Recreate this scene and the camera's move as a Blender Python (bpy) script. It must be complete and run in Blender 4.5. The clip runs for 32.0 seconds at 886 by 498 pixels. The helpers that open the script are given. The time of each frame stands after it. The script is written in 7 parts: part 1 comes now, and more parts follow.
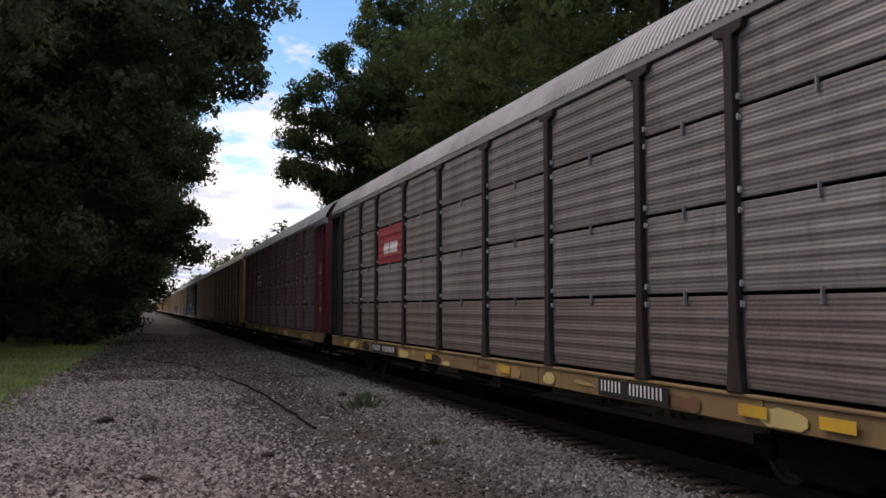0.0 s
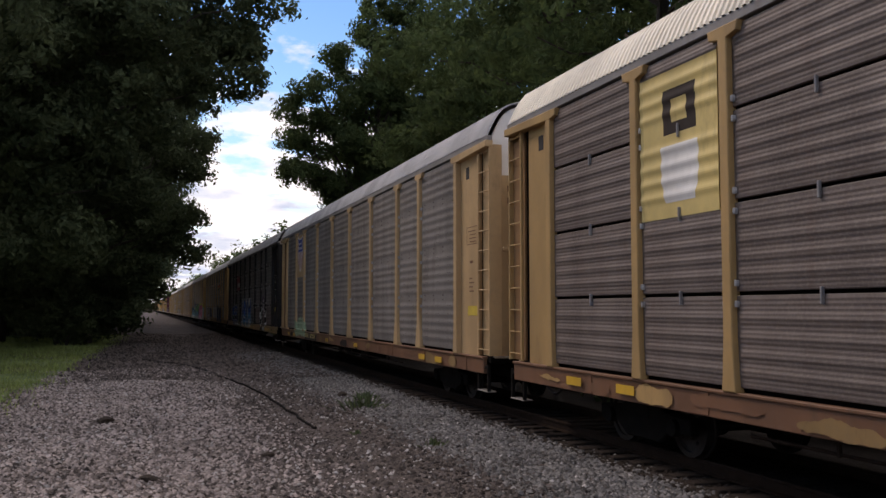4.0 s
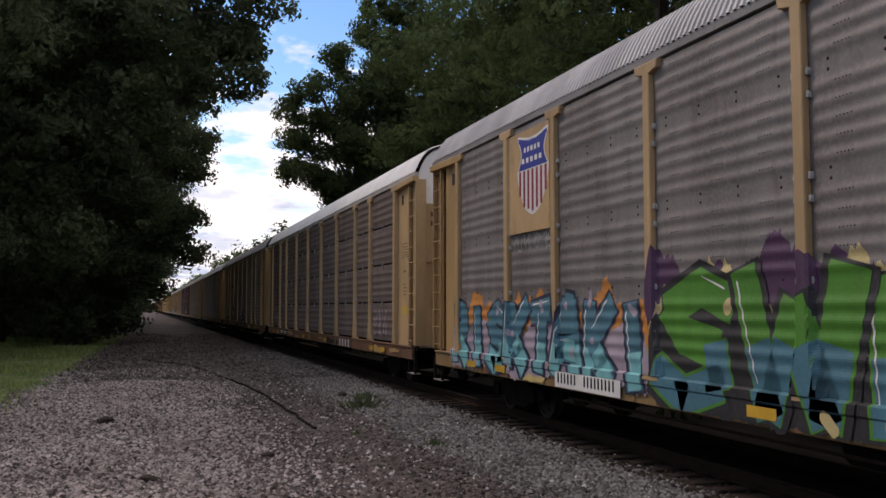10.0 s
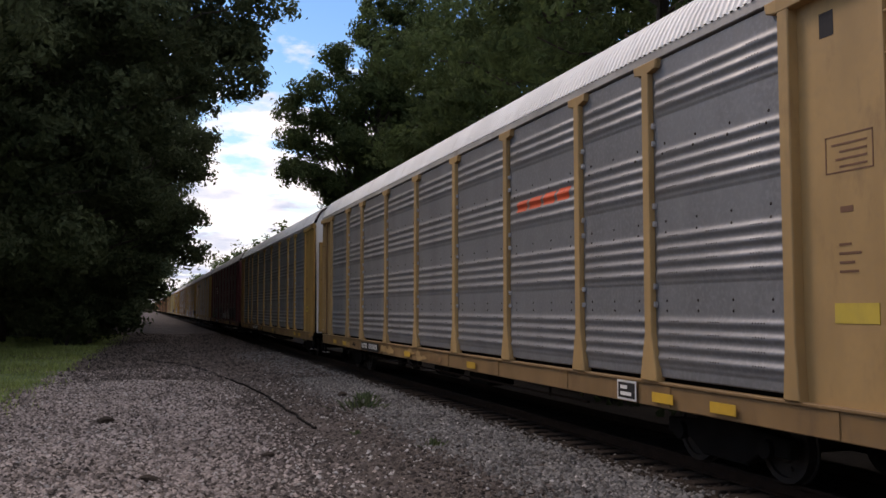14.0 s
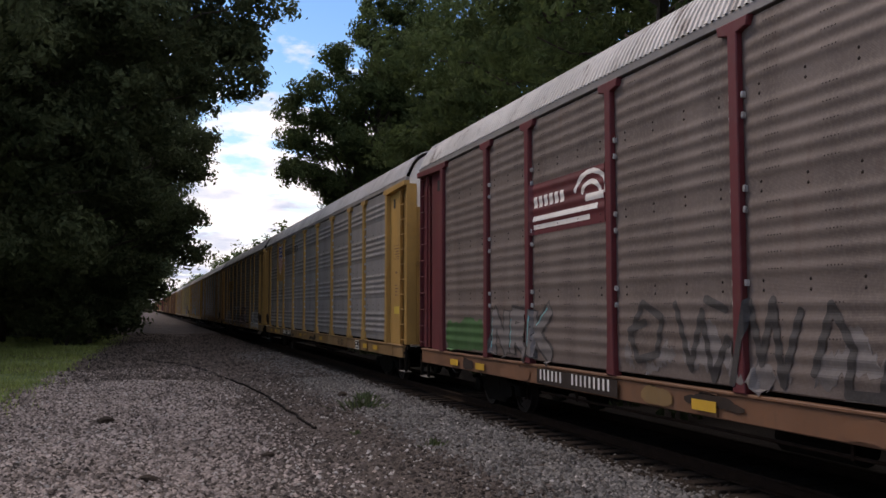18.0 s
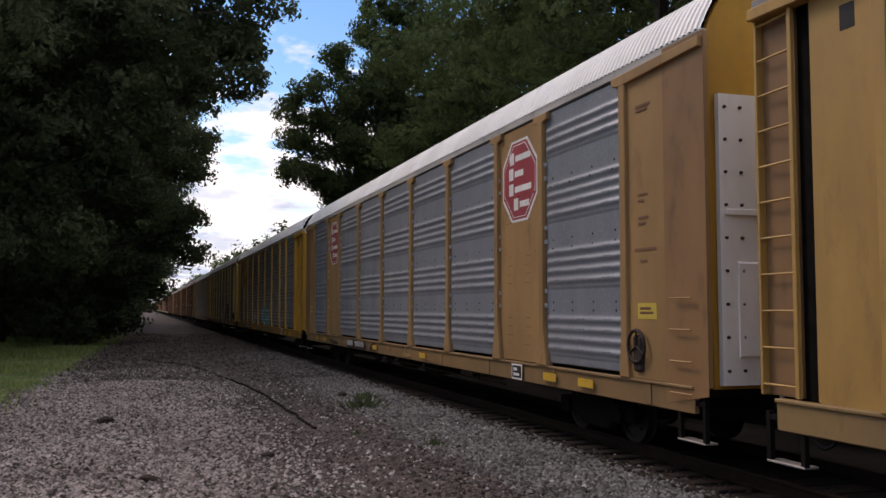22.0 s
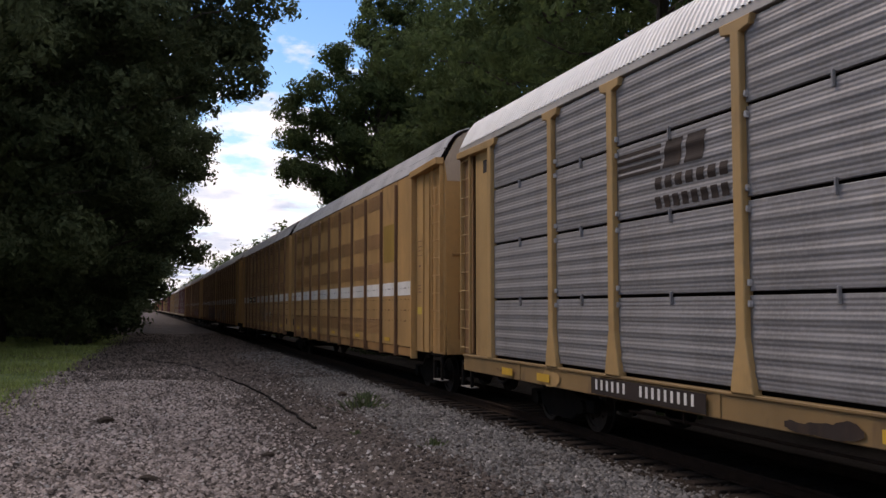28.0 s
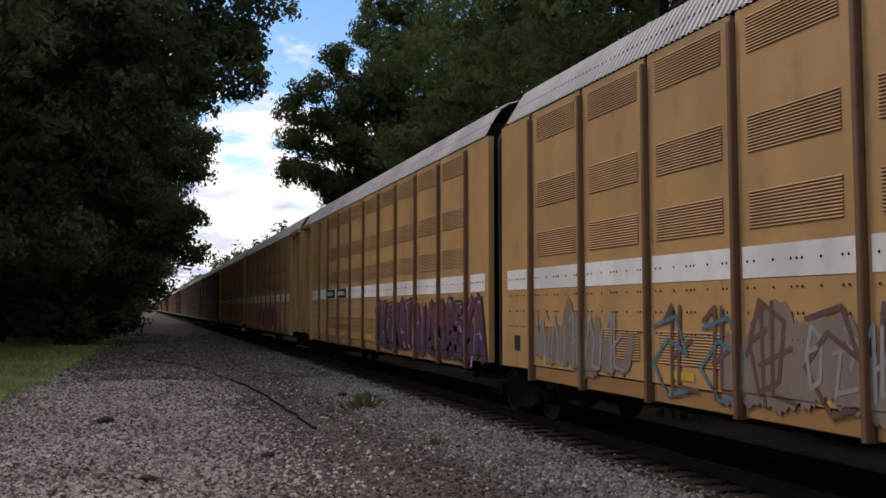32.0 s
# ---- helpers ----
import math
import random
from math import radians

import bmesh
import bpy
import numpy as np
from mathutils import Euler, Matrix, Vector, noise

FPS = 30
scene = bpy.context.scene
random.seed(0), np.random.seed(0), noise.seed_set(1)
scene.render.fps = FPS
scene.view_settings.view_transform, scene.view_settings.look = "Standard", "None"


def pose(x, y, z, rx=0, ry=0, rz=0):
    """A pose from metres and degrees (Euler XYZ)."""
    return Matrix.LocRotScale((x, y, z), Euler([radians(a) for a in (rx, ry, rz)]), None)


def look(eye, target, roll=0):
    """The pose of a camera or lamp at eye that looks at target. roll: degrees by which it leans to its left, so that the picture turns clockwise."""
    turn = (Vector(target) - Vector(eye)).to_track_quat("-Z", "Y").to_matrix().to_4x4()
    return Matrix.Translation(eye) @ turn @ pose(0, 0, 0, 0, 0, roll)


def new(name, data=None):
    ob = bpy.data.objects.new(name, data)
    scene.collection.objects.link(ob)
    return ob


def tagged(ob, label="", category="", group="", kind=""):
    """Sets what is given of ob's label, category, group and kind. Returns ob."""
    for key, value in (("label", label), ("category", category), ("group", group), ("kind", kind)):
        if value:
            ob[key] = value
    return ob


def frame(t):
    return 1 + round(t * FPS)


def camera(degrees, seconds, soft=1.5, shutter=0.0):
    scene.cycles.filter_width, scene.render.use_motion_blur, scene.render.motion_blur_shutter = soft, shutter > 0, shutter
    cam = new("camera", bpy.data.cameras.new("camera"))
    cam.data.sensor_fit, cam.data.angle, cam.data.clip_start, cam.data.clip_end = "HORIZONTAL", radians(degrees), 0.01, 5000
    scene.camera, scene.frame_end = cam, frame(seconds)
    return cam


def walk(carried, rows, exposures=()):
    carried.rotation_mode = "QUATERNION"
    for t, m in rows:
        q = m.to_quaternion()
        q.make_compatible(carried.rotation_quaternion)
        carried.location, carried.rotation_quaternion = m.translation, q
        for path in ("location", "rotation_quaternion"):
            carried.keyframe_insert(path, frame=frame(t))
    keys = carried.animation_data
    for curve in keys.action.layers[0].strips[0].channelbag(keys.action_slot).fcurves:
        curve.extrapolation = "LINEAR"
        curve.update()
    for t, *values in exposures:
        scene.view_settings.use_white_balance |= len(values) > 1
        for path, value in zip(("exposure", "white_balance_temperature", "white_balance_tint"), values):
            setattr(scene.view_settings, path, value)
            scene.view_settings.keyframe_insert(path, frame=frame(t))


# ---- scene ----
import collections
import functools

cam = camera(52.2, 32.0, soft=1.5)
EYE = (0.0, 0.0, 2.30)
VIEW = pose(EYE[0], EYE[1], EYE[2], 93.75, 0.0, -18.26)
walk(cam, [(0.0, VIEW), (32.0, VIEW)], exposures=[(0.0, 0.45, 7600, 24), (32.0, 0.45, 7600, 24)])

# ---- light ----
SUN_ELEVATION, SUN_AZIMUTH = 47.0, -38.0


def make_world():
    w = bpy.data.worlds.new("sky")
    scene.world = w
    w.use_nodes = True
    nt = w.node_tree
    nt.nodes.clear()
    N, L = nt.nodes.new, nt.links.new
    out, bg = N("ShaderNodeOutputWorld"), N("ShaderNodeBackground")
    sky = N("ShaderNodeTexSky")
    sky.sky_type, sky.sun_disc = "NISHITA", False
    sky.sun_elevation, sky.sun_rotation = radians(SUN_ELEVATION), radians(SUN_AZIMUTH)
    sky.air_density, sky.dust_density, sky.ozone_density = 1.0, 0.2, 2.0
    co = N("ShaderNodeTexCoord")
    sep = N("ShaderNodeSeparateXYZ")
    L(co.outputs["Generated"], sep.inputs[0])
    lift = N("ShaderNodeMath")
    lift.operation, lift.inputs[1].default_value = "ADD", 0.22
    L(sep.outputs["Z"], lift.inputs[0])
    flat = N("ShaderNodeVectorMath")
    flat.operation = "DIVIDE"
    comb = N("ShaderNodeCombineXYZ")
    for k in range(3):
        L(lift.outputs[0], comb.inputs[k])
    L(co.outputs["Generated"], flat.inputs[0])
    L(comb.outputs[0], flat.inputs[1])
    mp = N("ShaderNodeMapping")
    mp.inputs["Location"].default_value = CLOUD_SHIFT
    L(flat.outputs[0], mp.inputs[0])
    big = N("ShaderNodeTexNoise")
    big.inputs["Scale"].default_value, big.inputs["Detail"].default_value = 3.4, 9.0
    big.inputs["Roughness"].default_value = 0.55
    L(mp.outputs[0], big.inputs["Vector"])
    low = N("ShaderNodeMapRange")
    low.inputs["From Min"].default_value, low.inputs["From Max"].default_value = 0.15, 0.27
    low.inputs["To Min"].default_value, low.inputs["To Max"].default_value = 0.13, -0.085
    L(sep.outputs["Z"], low.inputs["Value"])
    add = N("ShaderNodeMath")
    add.operation = "ADD"
    L(big.outputs["Fac"], add.inputs[0])
    L(low.outputs[0], add.inputs[1])
    ramp = N("ShaderNodeValToRGB")
    ramp.color_ramp.elements[0].position, ramp.color_ramp.elements[1].position = 0.485, 0.57
    # broken cloud assumed overhead, above the view, added to brighten the skylight
    high, cover = N("ShaderNodeMapRange"), N("ShaderNodeMath")
    high.inputs["From Min"].default_value, high.inputs["From Max"].default_value = 0.38, 0.55
    high.inputs["To Max"].default_value = 0.20
    L(sep.outputs["Z"], high.inputs["Value"])
    cover.operation = "ADD"
    L(add.outputs[0], cover.inputs[0])
    L(high.outputs[0], cover.inputs[1])
    L(cover.outputs[0], ramp.inputs[0])
    # cloud bodies: bright rims, greyer thick parts
    body = N("ShaderNodeValToRGB")
    body.color_ramp.elements[0].position, body.color_ramp.elements[1].position = 0.49, 0.66
    body.color_ramp.elements[0].color, body.color_ramp.elements[1].color = (5.6, 6.2, 6.7, 1), (2.7, 3.6, 5.0, 1)
    folds = N("ShaderNodeTexNoise")
    folds.inputs["Scale"].default_value, folds.inputs["Detail"].default_value = 3.6, 7.0
    L(mp.outputs[0], folds.inputs["Vector"])
    L(folds.outputs["Fac"], body.inputs[0])
    mix = N("ShaderNodeMixRGB")
    L(ramp.outputs["Color"], mix.inputs[0])
    sat = N("ShaderNodeHueSaturation")
    sat.inputs["Saturation"].default_value = 1.3
    L(sky.outputs[0], sat.inputs["Color"])
    L(sat.outputs[0], mix.inputs[1])
    L(body.outputs["Color"], mix.inputs[2])
    bg.inputs["Strength"].default_value = SKY_STRENGTH
    L(mix.outputs[0], bg.inputs["Color"])
    L(bg.outputs[0], out.inputs["Surface"])


CLOUD_SHIFT = (0.35, 0.1, 0.0)
SKY_STRENGTH = 0.14
make_world()
sun = new("sun", bpy.data.lights.new("sun", "SUN"))
sun.data.energy, sun.data.angle, sun.data.color = 1.0, radians(14), (1.0, 0.95, 0.87)
e, a = radians(SUN_ELEVATION), radians(SUN_AZIMUTH)
sun.matrix_world = look((40 * math.sin(a) * math.cos(e), 40 * math.cos(a) * math.cos(e), 40 * math.sin(e)), (0, 0, 0))

# ---- materials ----


def material(name, colour, rough=0.7, metal=0.0, second=None, third=None, scale=1.5, fine=30.0, amount=0.5, bump=0.15,
             streak=1.0, shift=True, wave=0.0, bump_scale=None, island=0.0, translucent=0.0, dirt=None, dirt_amount=0.0, gloss=0.5):
    """A weathered surface: two scales of noise between colours, streaks (coordinates squeezed along z), fine relief."""
    m = bpy.data.materials.new(name)
    m.use_nodes = True
    nt = m.node_tree
    N, L = nt.nodes.new, nt.links.new
    bs = nt.nodes["Principled BSDF"]
    co = N("ShaderNodeTexCoord")
    vec = co.outputs["Object"]
    if shift:
        info, mul, sh = N("ShaderNodeObjectInfo"), N("ShaderNodeMath"), N("ShaderNodeVectorMath")
        mul.operation, mul.inputs[1].default_value, sh.operation = "MULTIPLY", 37.0, "ADD"
        L(info.outputs["Random"], mul.inputs[0])
        L(vec, sh.inputs[0])
        L(mul.outputs[0], sh.inputs[1])
        vec = sh.outputs[0]
    mp = N("ShaderNodeMapping")
    mp.inputs["Scale"].default_value = (1, 1, streak)
    L(vec, mp.inputs[0])
    n1, n2 = N("ShaderNodeTexNoise"), N("ShaderNodeTexNoise")
    n1.inputs["Scale"].default_value, n1.inputs["Detail"].default_value = scale, 5.0
    n2.inputs["Scale"].default_value, n2.inputs["Detail"].default_value = fine, 3.0
    L(mp.outputs[0], n1.inputs["Vector"])
    L(vec, n2.inputs["Vector"])
    second = second or tuple(c * 0.72 for c in colour)
    third = third or tuple(min(1, c * 1.2) for c in colour)
    r1 = N("ShaderNodeMapRange")
    r1.inputs["From Min"].default_value, r1.inputs["From Max"].default_value = 0.38, 0.66
    L(n1.outputs["Fac"], r1.inputs["Value"])
    m1, m2 = N("ShaderNodeMixRGB"), N("ShaderNodeMixRGB")
    m1.inputs[1].default_value, m1.inputs[2].default_value = (*colour, 1), (*second, 1)
    L(r1.outputs[0], m1.inputs[0])
    r2 = N("ShaderNodeMapRange")
    r2.inputs["From Min"].default_value, r2.inputs["From Max"].default_value = 0.45, 0.75
    r2.inputs["To Max"].default_value = amount
    L(n2.outputs["Fac"], r2.inputs["Value"])
    L(r2.outputs[0], m2.inputs[0])
    L(m1.outputs[0], m2.inputs[1])
    m2.inputs[2].default_value = (*third, 1)
    col = m2.outputs[0]
    if dirt:
        nd = N("ShaderNodeTexNoise")
        nd.inputs["Scale"].default_value, nd.inputs["Detail"].default_value = scale * 2.3, 8.0
        nd.inputs["Roughness"].default_value = 0.65
        L(mp.outputs[0], nd.inputs["Vector"])
        rd = N("ShaderNodeMapRange")
        rd.inputs["From Min"].default_value, rd.inputs["From Max"].default_value = 0.56, 0.70
        rd.inputs["To Max"].default_value = dirt_amount
        L(nd.outputs["Fac"], rd.inputs["Value"])
        md = N("ShaderNodeMixRGB")
        L(rd.outputs[0], md.inputs[0])
        L(col, md.inputs[1])
        md.inputs[2].default_value = (*dirt, 1)
        col = md.outputs[0]
    if island:
        geo, hs, ri = N("ShaderNodeNewGeometry"), N("ShaderNodeHueSaturation"), N("ShaderNodeMapRange")
        ri.inputs["To Min"].default_value, ri.inputs["To Max"].default_value = 1 - island, 1 + island
        L(geo.outputs["Random Per Island"], ri.inputs["Value"])
        L(ri.outputs[0], hs.inputs["Value"])
        L(col, hs.inputs["Color"])
        col = hs.outputs[0]
    L(col, bs.inputs["Base Color"])
    rr = N("ShaderNodeMapRange")
    rr.inputs["To Min"].default_value, rr.inputs["To Max"].default_value = max(0.05, rough - 0.12), min(1, rough + 0.12)
    L(n1.outputs["Fac"], rr.inputs["Value"])
    L(rr.outputs[0], bs.inputs["Roughness"])
    bs.inputs["Metallic"].default_value = metal
    bs.inputs["Specular IOR Level"].default_value = gloss
    if bump:
        bp = N("ShaderNodeBump")
        bp.inputs["Strength"].default_value, bp.inputs["Distance"].default_value = bump, 0.02
        nb = n2
        if bump_scale:
            nb = N("ShaderNodeTexNoise")
            nb.inputs["Scale"].default_value, nb.inputs["Detail"].default_value = bump_scale, 4.0
            L(vec, nb.inputs["Vector"])
        h = nb.outputs["Fac"]
        if wave:
            wv, ad = N("ShaderNodeTexWave"), N("ShaderNodeMath")
            wv.bands_direction = "Z"
            wv.inputs["Scale"].default_value = wave
            L(co.outputs["Object"], wv.inputs["Vector"])
            ad.operation = "ADD"
            L(h, ad.inputs[0])
            L(wv.outputs["Fac"], ad.inputs[1])
            h = ad.outputs[0]
        L(h, bp.inputs["Height"])
        L(bp.outputs[0], bs.inputs["Normal"])
    if translucent:
        tr, ms, out = N("ShaderNodeBsdfTranslucent"), N("ShaderNodeMixShader"), nt.nodes["Material Output"]
        L(col, tr.inputs["Color"])
        ms.inputs[0].default_value = translucent
        L(bs.outputs[0], ms.inputs[1])
        L(tr.outputs[0], ms.inputs[2])
        L(ms.outputs[0], out.inputs["Surface"])
    return m


def paint_material(name, c, rough=0.6, rust=0.35):
    """Weathered body paint: grime streaks and rust blooms."""
    return material(name, c, rough, 0.0, second=tuple(x * 0.72 for x in c), third=tuple(x * 0.6 + 0.03 for x in c), scale=0.9,
                    fine=9.0, amount=0.30, bump=0.04, streak=0.4, dirt=(0.10, 0.055, 0.03), dirt_amount=rust)


M_STEEL_DULL = material("dull_galvanised", (0.188, 0.171, 0.160), 0.6, 0.15, second=(0.122, 0.107, 0.099), third=(0.245, 0.228, 0.215),
                        scale=1.3, fine=22, streak=0.22, bump=0.10, wave=22.0, dirt=(0.085, 0.060, 0.047), dirt_amount=0.55)
M_STEEL_BROWN = material("brown_galvanised", (0.142, 0.111, 0.098), 0.62, 0.12, second=(0.098, 0.075, 0.066), third=(0.195, 0.160, 0.143),
                         scale=1.3, fine=22, streak=0.22, bump=0.10, wave=22.0, dirt=(0.10, 0.06, 0.045), dirt_amount=0.45)
M_STEEL_GREY = material("grey_galvanised", (0.235, 0.228, 0.23), 0.55, 0.2, second=(0.18, 0.174, 0.176), third=(0.30, 0.292, 0.295),
                        scale=1.2, fine=20, streak=0.25, bump=0.06, dirt=(0.14, 0.11, 0.09), dirt_amount=0.3)
M_STEEL_SILVER = material("silver_galvanised", (0.265, 0.265, 0.272), 0.50, 0.6, second=(0.21, 0.21, 0.217), third=(0.335, 0.335, 0.343),
                          scale=1.0, fine=18, streak=0.3, bump=0.05, dirt=(0.25, 0.24, 0.23), dirt_amount=0.3)
M_STEEL_BLUE = material("blue_grey_galvanised", (0.27, 0.288, 0.32), 0.50, 0.5, second=(0.225, 0.24, 0.265), third=(0.36, 0.38, 0.41),
                        scale=1.0, fine=18, streak=0.3, bump=0.05)
M_TAN = paint_material("tan_paint", (0.43, 0.265, 0.105))
M_PALE_TAN = paint_material("pale_tan_paint", (0.50, 0.325, 0.16))
M_GOLD = paint_material("gold_paint", (0.43, 0.245, 0.065))
M_YELLOW = paint_material("bright_yellow_paint", (0.54, 0.275, 0.025), rust=0.2)
M_NOTICE = paint_material("lemon_notice_paint", (0.60, 0.43, 0.06), rust=0.1)
M_REFLECT = paint_material("reflective_yellow", (0.62, 0.36, 0.03), rust=0.15)
M_CREAM = paint_material("cream_yellow_paint", (0.62, 0.47, 0.18))
M_MUSTARD = paint_material("mustard_paint", (0.465, 0.262, 0.094), rust=0.34)
M_FADED = paint_material("faded_yellow_square", (0.36, 0.215, 0.034), rust=0.2)
# louvre tone, darkened to stand for shade between slats; skirts and hatches share it
M_MUSTARD_WORN_SHADED = paint_material("grimy_shaded_mustard_paint", (0.35, 0.175, 0.057), rust=0.3)
# rib tone: the same mustard, darkened for the shadow beside each post
M_MUSTARD_RIB_SHADE = paint_material("shaded_rib_mustard_paint", (0.17, 0.080, 0.034), rust=0.4)
M_MAROON = paint_material("maroon_paint", (0.120, 0.014, 0.019), rust=0.3)
M_BLACK = material("black_paint", (0.017, 0.015, 0.015), 0.7, second=(0.012, 0.011, 0.011), third=(0.034, 0.030, 0.029), scale=0.9, fine=9.0, amount=0.3, bump=0.04, streak=0.4,
                   dirt=(0.07, 0.045, 0.03), dirt_amount=0.2, gloss=0.3)
M_BROWNBLACK = material("brown_black_paint", (0.030, 0.021, 0.018), 0.75, second=(0.020, 0.014, 0.012), third=(0.05, 0.038, 0.032), scale=0.9, fine=9.0, amount=0.3, bump=0.04, streak=0.4,
                        dirt=(0.09, 0.05, 0.03), dirt_amount=0.3, gloss=0.25)
M_SILL = paint_material("patched_sill_paint", (0.25, 0.152, 0.060), rust=0.75)
M_SILL_RUST = paint_material("rusty_sill_paint", (0.175, 0.080, 0.041), rust=0.8)
M_BROWN_TAN = paint_material("brown_tan_paint", (0.35, 0.195, 0.072), rust=0.45)
M_RUST_TAN = paint_material("rust_washed_tan_paint", (0.26, 0.135, 0.055), rust=0.6)
M_ROOF_WHITE = material("white_roof", (0.86, 0.835, 0.80), 0.55, second=(0.76, 0.735, 0.70), third=(0.80, 0.78, 0.75), scale=0.9, fine=9.0, amount=0.3, bump=0.04, streak=0.4,
                        dirt=(0.42, 0.36, 0.30), dirt_amount=0.25)
M_ROOF_CREAM = paint_material("cream_roof", (0.88, 0.80, 0.66), rust=0.1)
M_CAP = paint_material("dusty_tan_cap", (0.52, 0.41, 0.31), rust=0.5)
M_FASCIA = paint_material("grey_fascia", (0.25, 0.235, 0.225), rust=0.3)
M_FASCIA_PALE = paint_material("pale_fascia", (0.46, 0.43, 0.395), rust=0.3)
M_ROOF_GREY = paint_material("grey_roof", (0.47, 0.45, 0.44), rust=0.2)
M_ROOF_PATCH = paint_material("peeling_roof", (0.60, 0.57, 0.54), rust=0.85)
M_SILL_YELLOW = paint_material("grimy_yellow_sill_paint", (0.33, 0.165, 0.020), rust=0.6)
M_SILL_TAN = paint_material("grimy_tan_sill_paint", (0.235, 0.135, 0.053), rust=0.5)
M_WHITE = paint_material("white_paint", (0.78, 0.76, 0.72), rust=0.1)
M_RED = paint_material("red_paint", (0.34, 0.040, 0.052), rust=0.1)
M_ORANGE = paint_material("orange_paint", (0.75, 0.10, 0.03), rust=0.1)
M_BLUE = paint_material("blue_paint", (0.03, 0.05, 0.30), rust=0.05)
# grimy running gear; also stands for the unlit inside behind gaps
M_DARK = material("grime_and_shade_black", (0.010, 0.0085, 0.0075), 0.9, 0.0, scale=4, fine=40, bump=0.3, gloss=0.08)
M_WHEEL = material("rolling_steel", (0.020, 0.015, 0.013), 0.65, 0.3, scale=5, fine=40, bump=0.1)
M_RUBBER = material("black_gap_bellows", (0.015, 0.014, 0.016), 0.8, scale=3, fine=30, bump=0.2)
# rail and tie tones also carry the shade under the cars
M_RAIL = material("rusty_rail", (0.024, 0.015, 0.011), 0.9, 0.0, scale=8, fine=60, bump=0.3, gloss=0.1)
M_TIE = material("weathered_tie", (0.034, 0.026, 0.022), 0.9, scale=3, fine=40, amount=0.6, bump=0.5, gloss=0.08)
M_GROUND = material("gravel_ground", (0.098, 0.078, 0.069), 0.95, second=(0.060, 0.048, 0.042), third=(0.17, 0.143, 0.13), scale=0.35,
                    fine=26.0, amount=0.9, bump=1.0, bump_scale=30.0, shift=False, gloss=0.08)
# damp band near the track and, farther off, gravel darkened for tree shade
M_STONE_DARK = material("damp_shaded_gravel_stone", (0.098, 0.079, 0.070), 0.9, second=(0.064, 0.051, 0.045), third=(0.152, 0.128, 0.116), scale=0.5, fine=60,
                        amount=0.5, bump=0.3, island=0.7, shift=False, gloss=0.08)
M_STONE = material("gravel_stone", (0.255, 0.208, 0.190), 0.9, second=(0.165, 0.133, 0.12), third=(0.37, 0.322, 0.297), scale=0.5, fine=60,
                   amount=0.5, bump=0.3, island=0.85, shift=False, gloss=0.08)
M_BALLAST = material("ballast_stone", (0.155, 0.143, 0.134), 0.9, second=(0.105, 0.096, 0.090), third=(0.24, 0.226, 0.217), scale=0.6, fine=60,
                     amount=0.5, bump=0.3, island=0.6, shift=False, gloss=0.08)
M_STONE_PALE = material("pale_gravel_stone", (0.36, 0.33, 0.31), 0.9, second=(0.26, 0.235, 0.22), third=(0.46, 0.43, 0.41), scale=0.5, fine=60,
                        amount=0.5, bump=0.3, island=0.4, shift=False, gloss=0.08)
M_BARK = material("bark", (0.055, 0.042, 0.032), 0.95, scale=4, fine=25, amount=0.6, bump=0.9, streak=0.3)
M_LEAF = material("oak_leaves", (0.085, 0.120, 0.046), 0.8, second=(0.056, 0.083, 0.033), third=(0.11, 0.145, 0.058), scale=0.35,
                  fine=3.0, bump=0, island=0.16, translucent=0.45, gloss=0.15)
M_LEAF_DARK = material("dark_leaves", (0.088, 0.112, 0.054), 0.8, second=(0.060, 0.080, 0.040), third=(0.115, 0.14, 0.066), scale=0.35,
                       fine=3.0, bump=0, island=0.16, translucent=0.4, gloss=0.15)
M_GRASS = material("lawn_blades", (0.23, 0.28, 0.075), 0.8, second=(0.17, 0.22, 0.058), third=(0.30, 0.32, 0.115), scale=0.4, fine=3,
                   bump=0, island=0.35, shift=False, translucent=0.2)
M_WEED = material("weed_leaves", (0.085, 0.115, 0.045), 0.8, scale=2.0, fine=20, bump=0, island=0.3, translucent=0.2)
M_TURF = material("turf", (0.14, 0.18, 0.055), 0.95, second=(0.075, 0.11, 0.03), scale=0.4, fine=20, bump=0.6, shift=False)
M_RUT = material("dark_rut_line", (0.012, 0.009, 0.008), 0.8, scale=5, fine=40, bump=0.3, gloss=0.08)
M_TREAD = material("pale_tread_steel", (0.30, 0.275, 0.26), 0.5, 0.4, scale=4, fine=40, bump=0.1)
M_CLAMP = paint_material("bare_metal_clamp", (0.42, 0.40, 0.385))
# oily tone taken darker still, for the shade under the train
M_BED = material("oily_shaded_ballast", (0.034, 0.026, 0.021), 0.95, second=(0.020, 0.015, 0.012), third=(0.056, 0.045, 0.038), scale=0.6, fine=26, amount=0.8, bump=0.9,
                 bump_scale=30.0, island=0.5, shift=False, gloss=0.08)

# ---- helpers for building ----
CACHE = {}


def mesh_of(name, verts, faces, smooth=False):
    me = bpy.data.meshes.new(name)
    me.from_pydata(verts, [], faces)
    if smooth:
        me.polygons.foreach_set("use_smooth", [True] * len(me.polygons))
    me.update()
    return me


def to_mesh(name, bm):
    me = bpy.data.meshes.new(name)
    bm.normal_update()
    bm.to_mesh(me)
    bm.free()
    return me


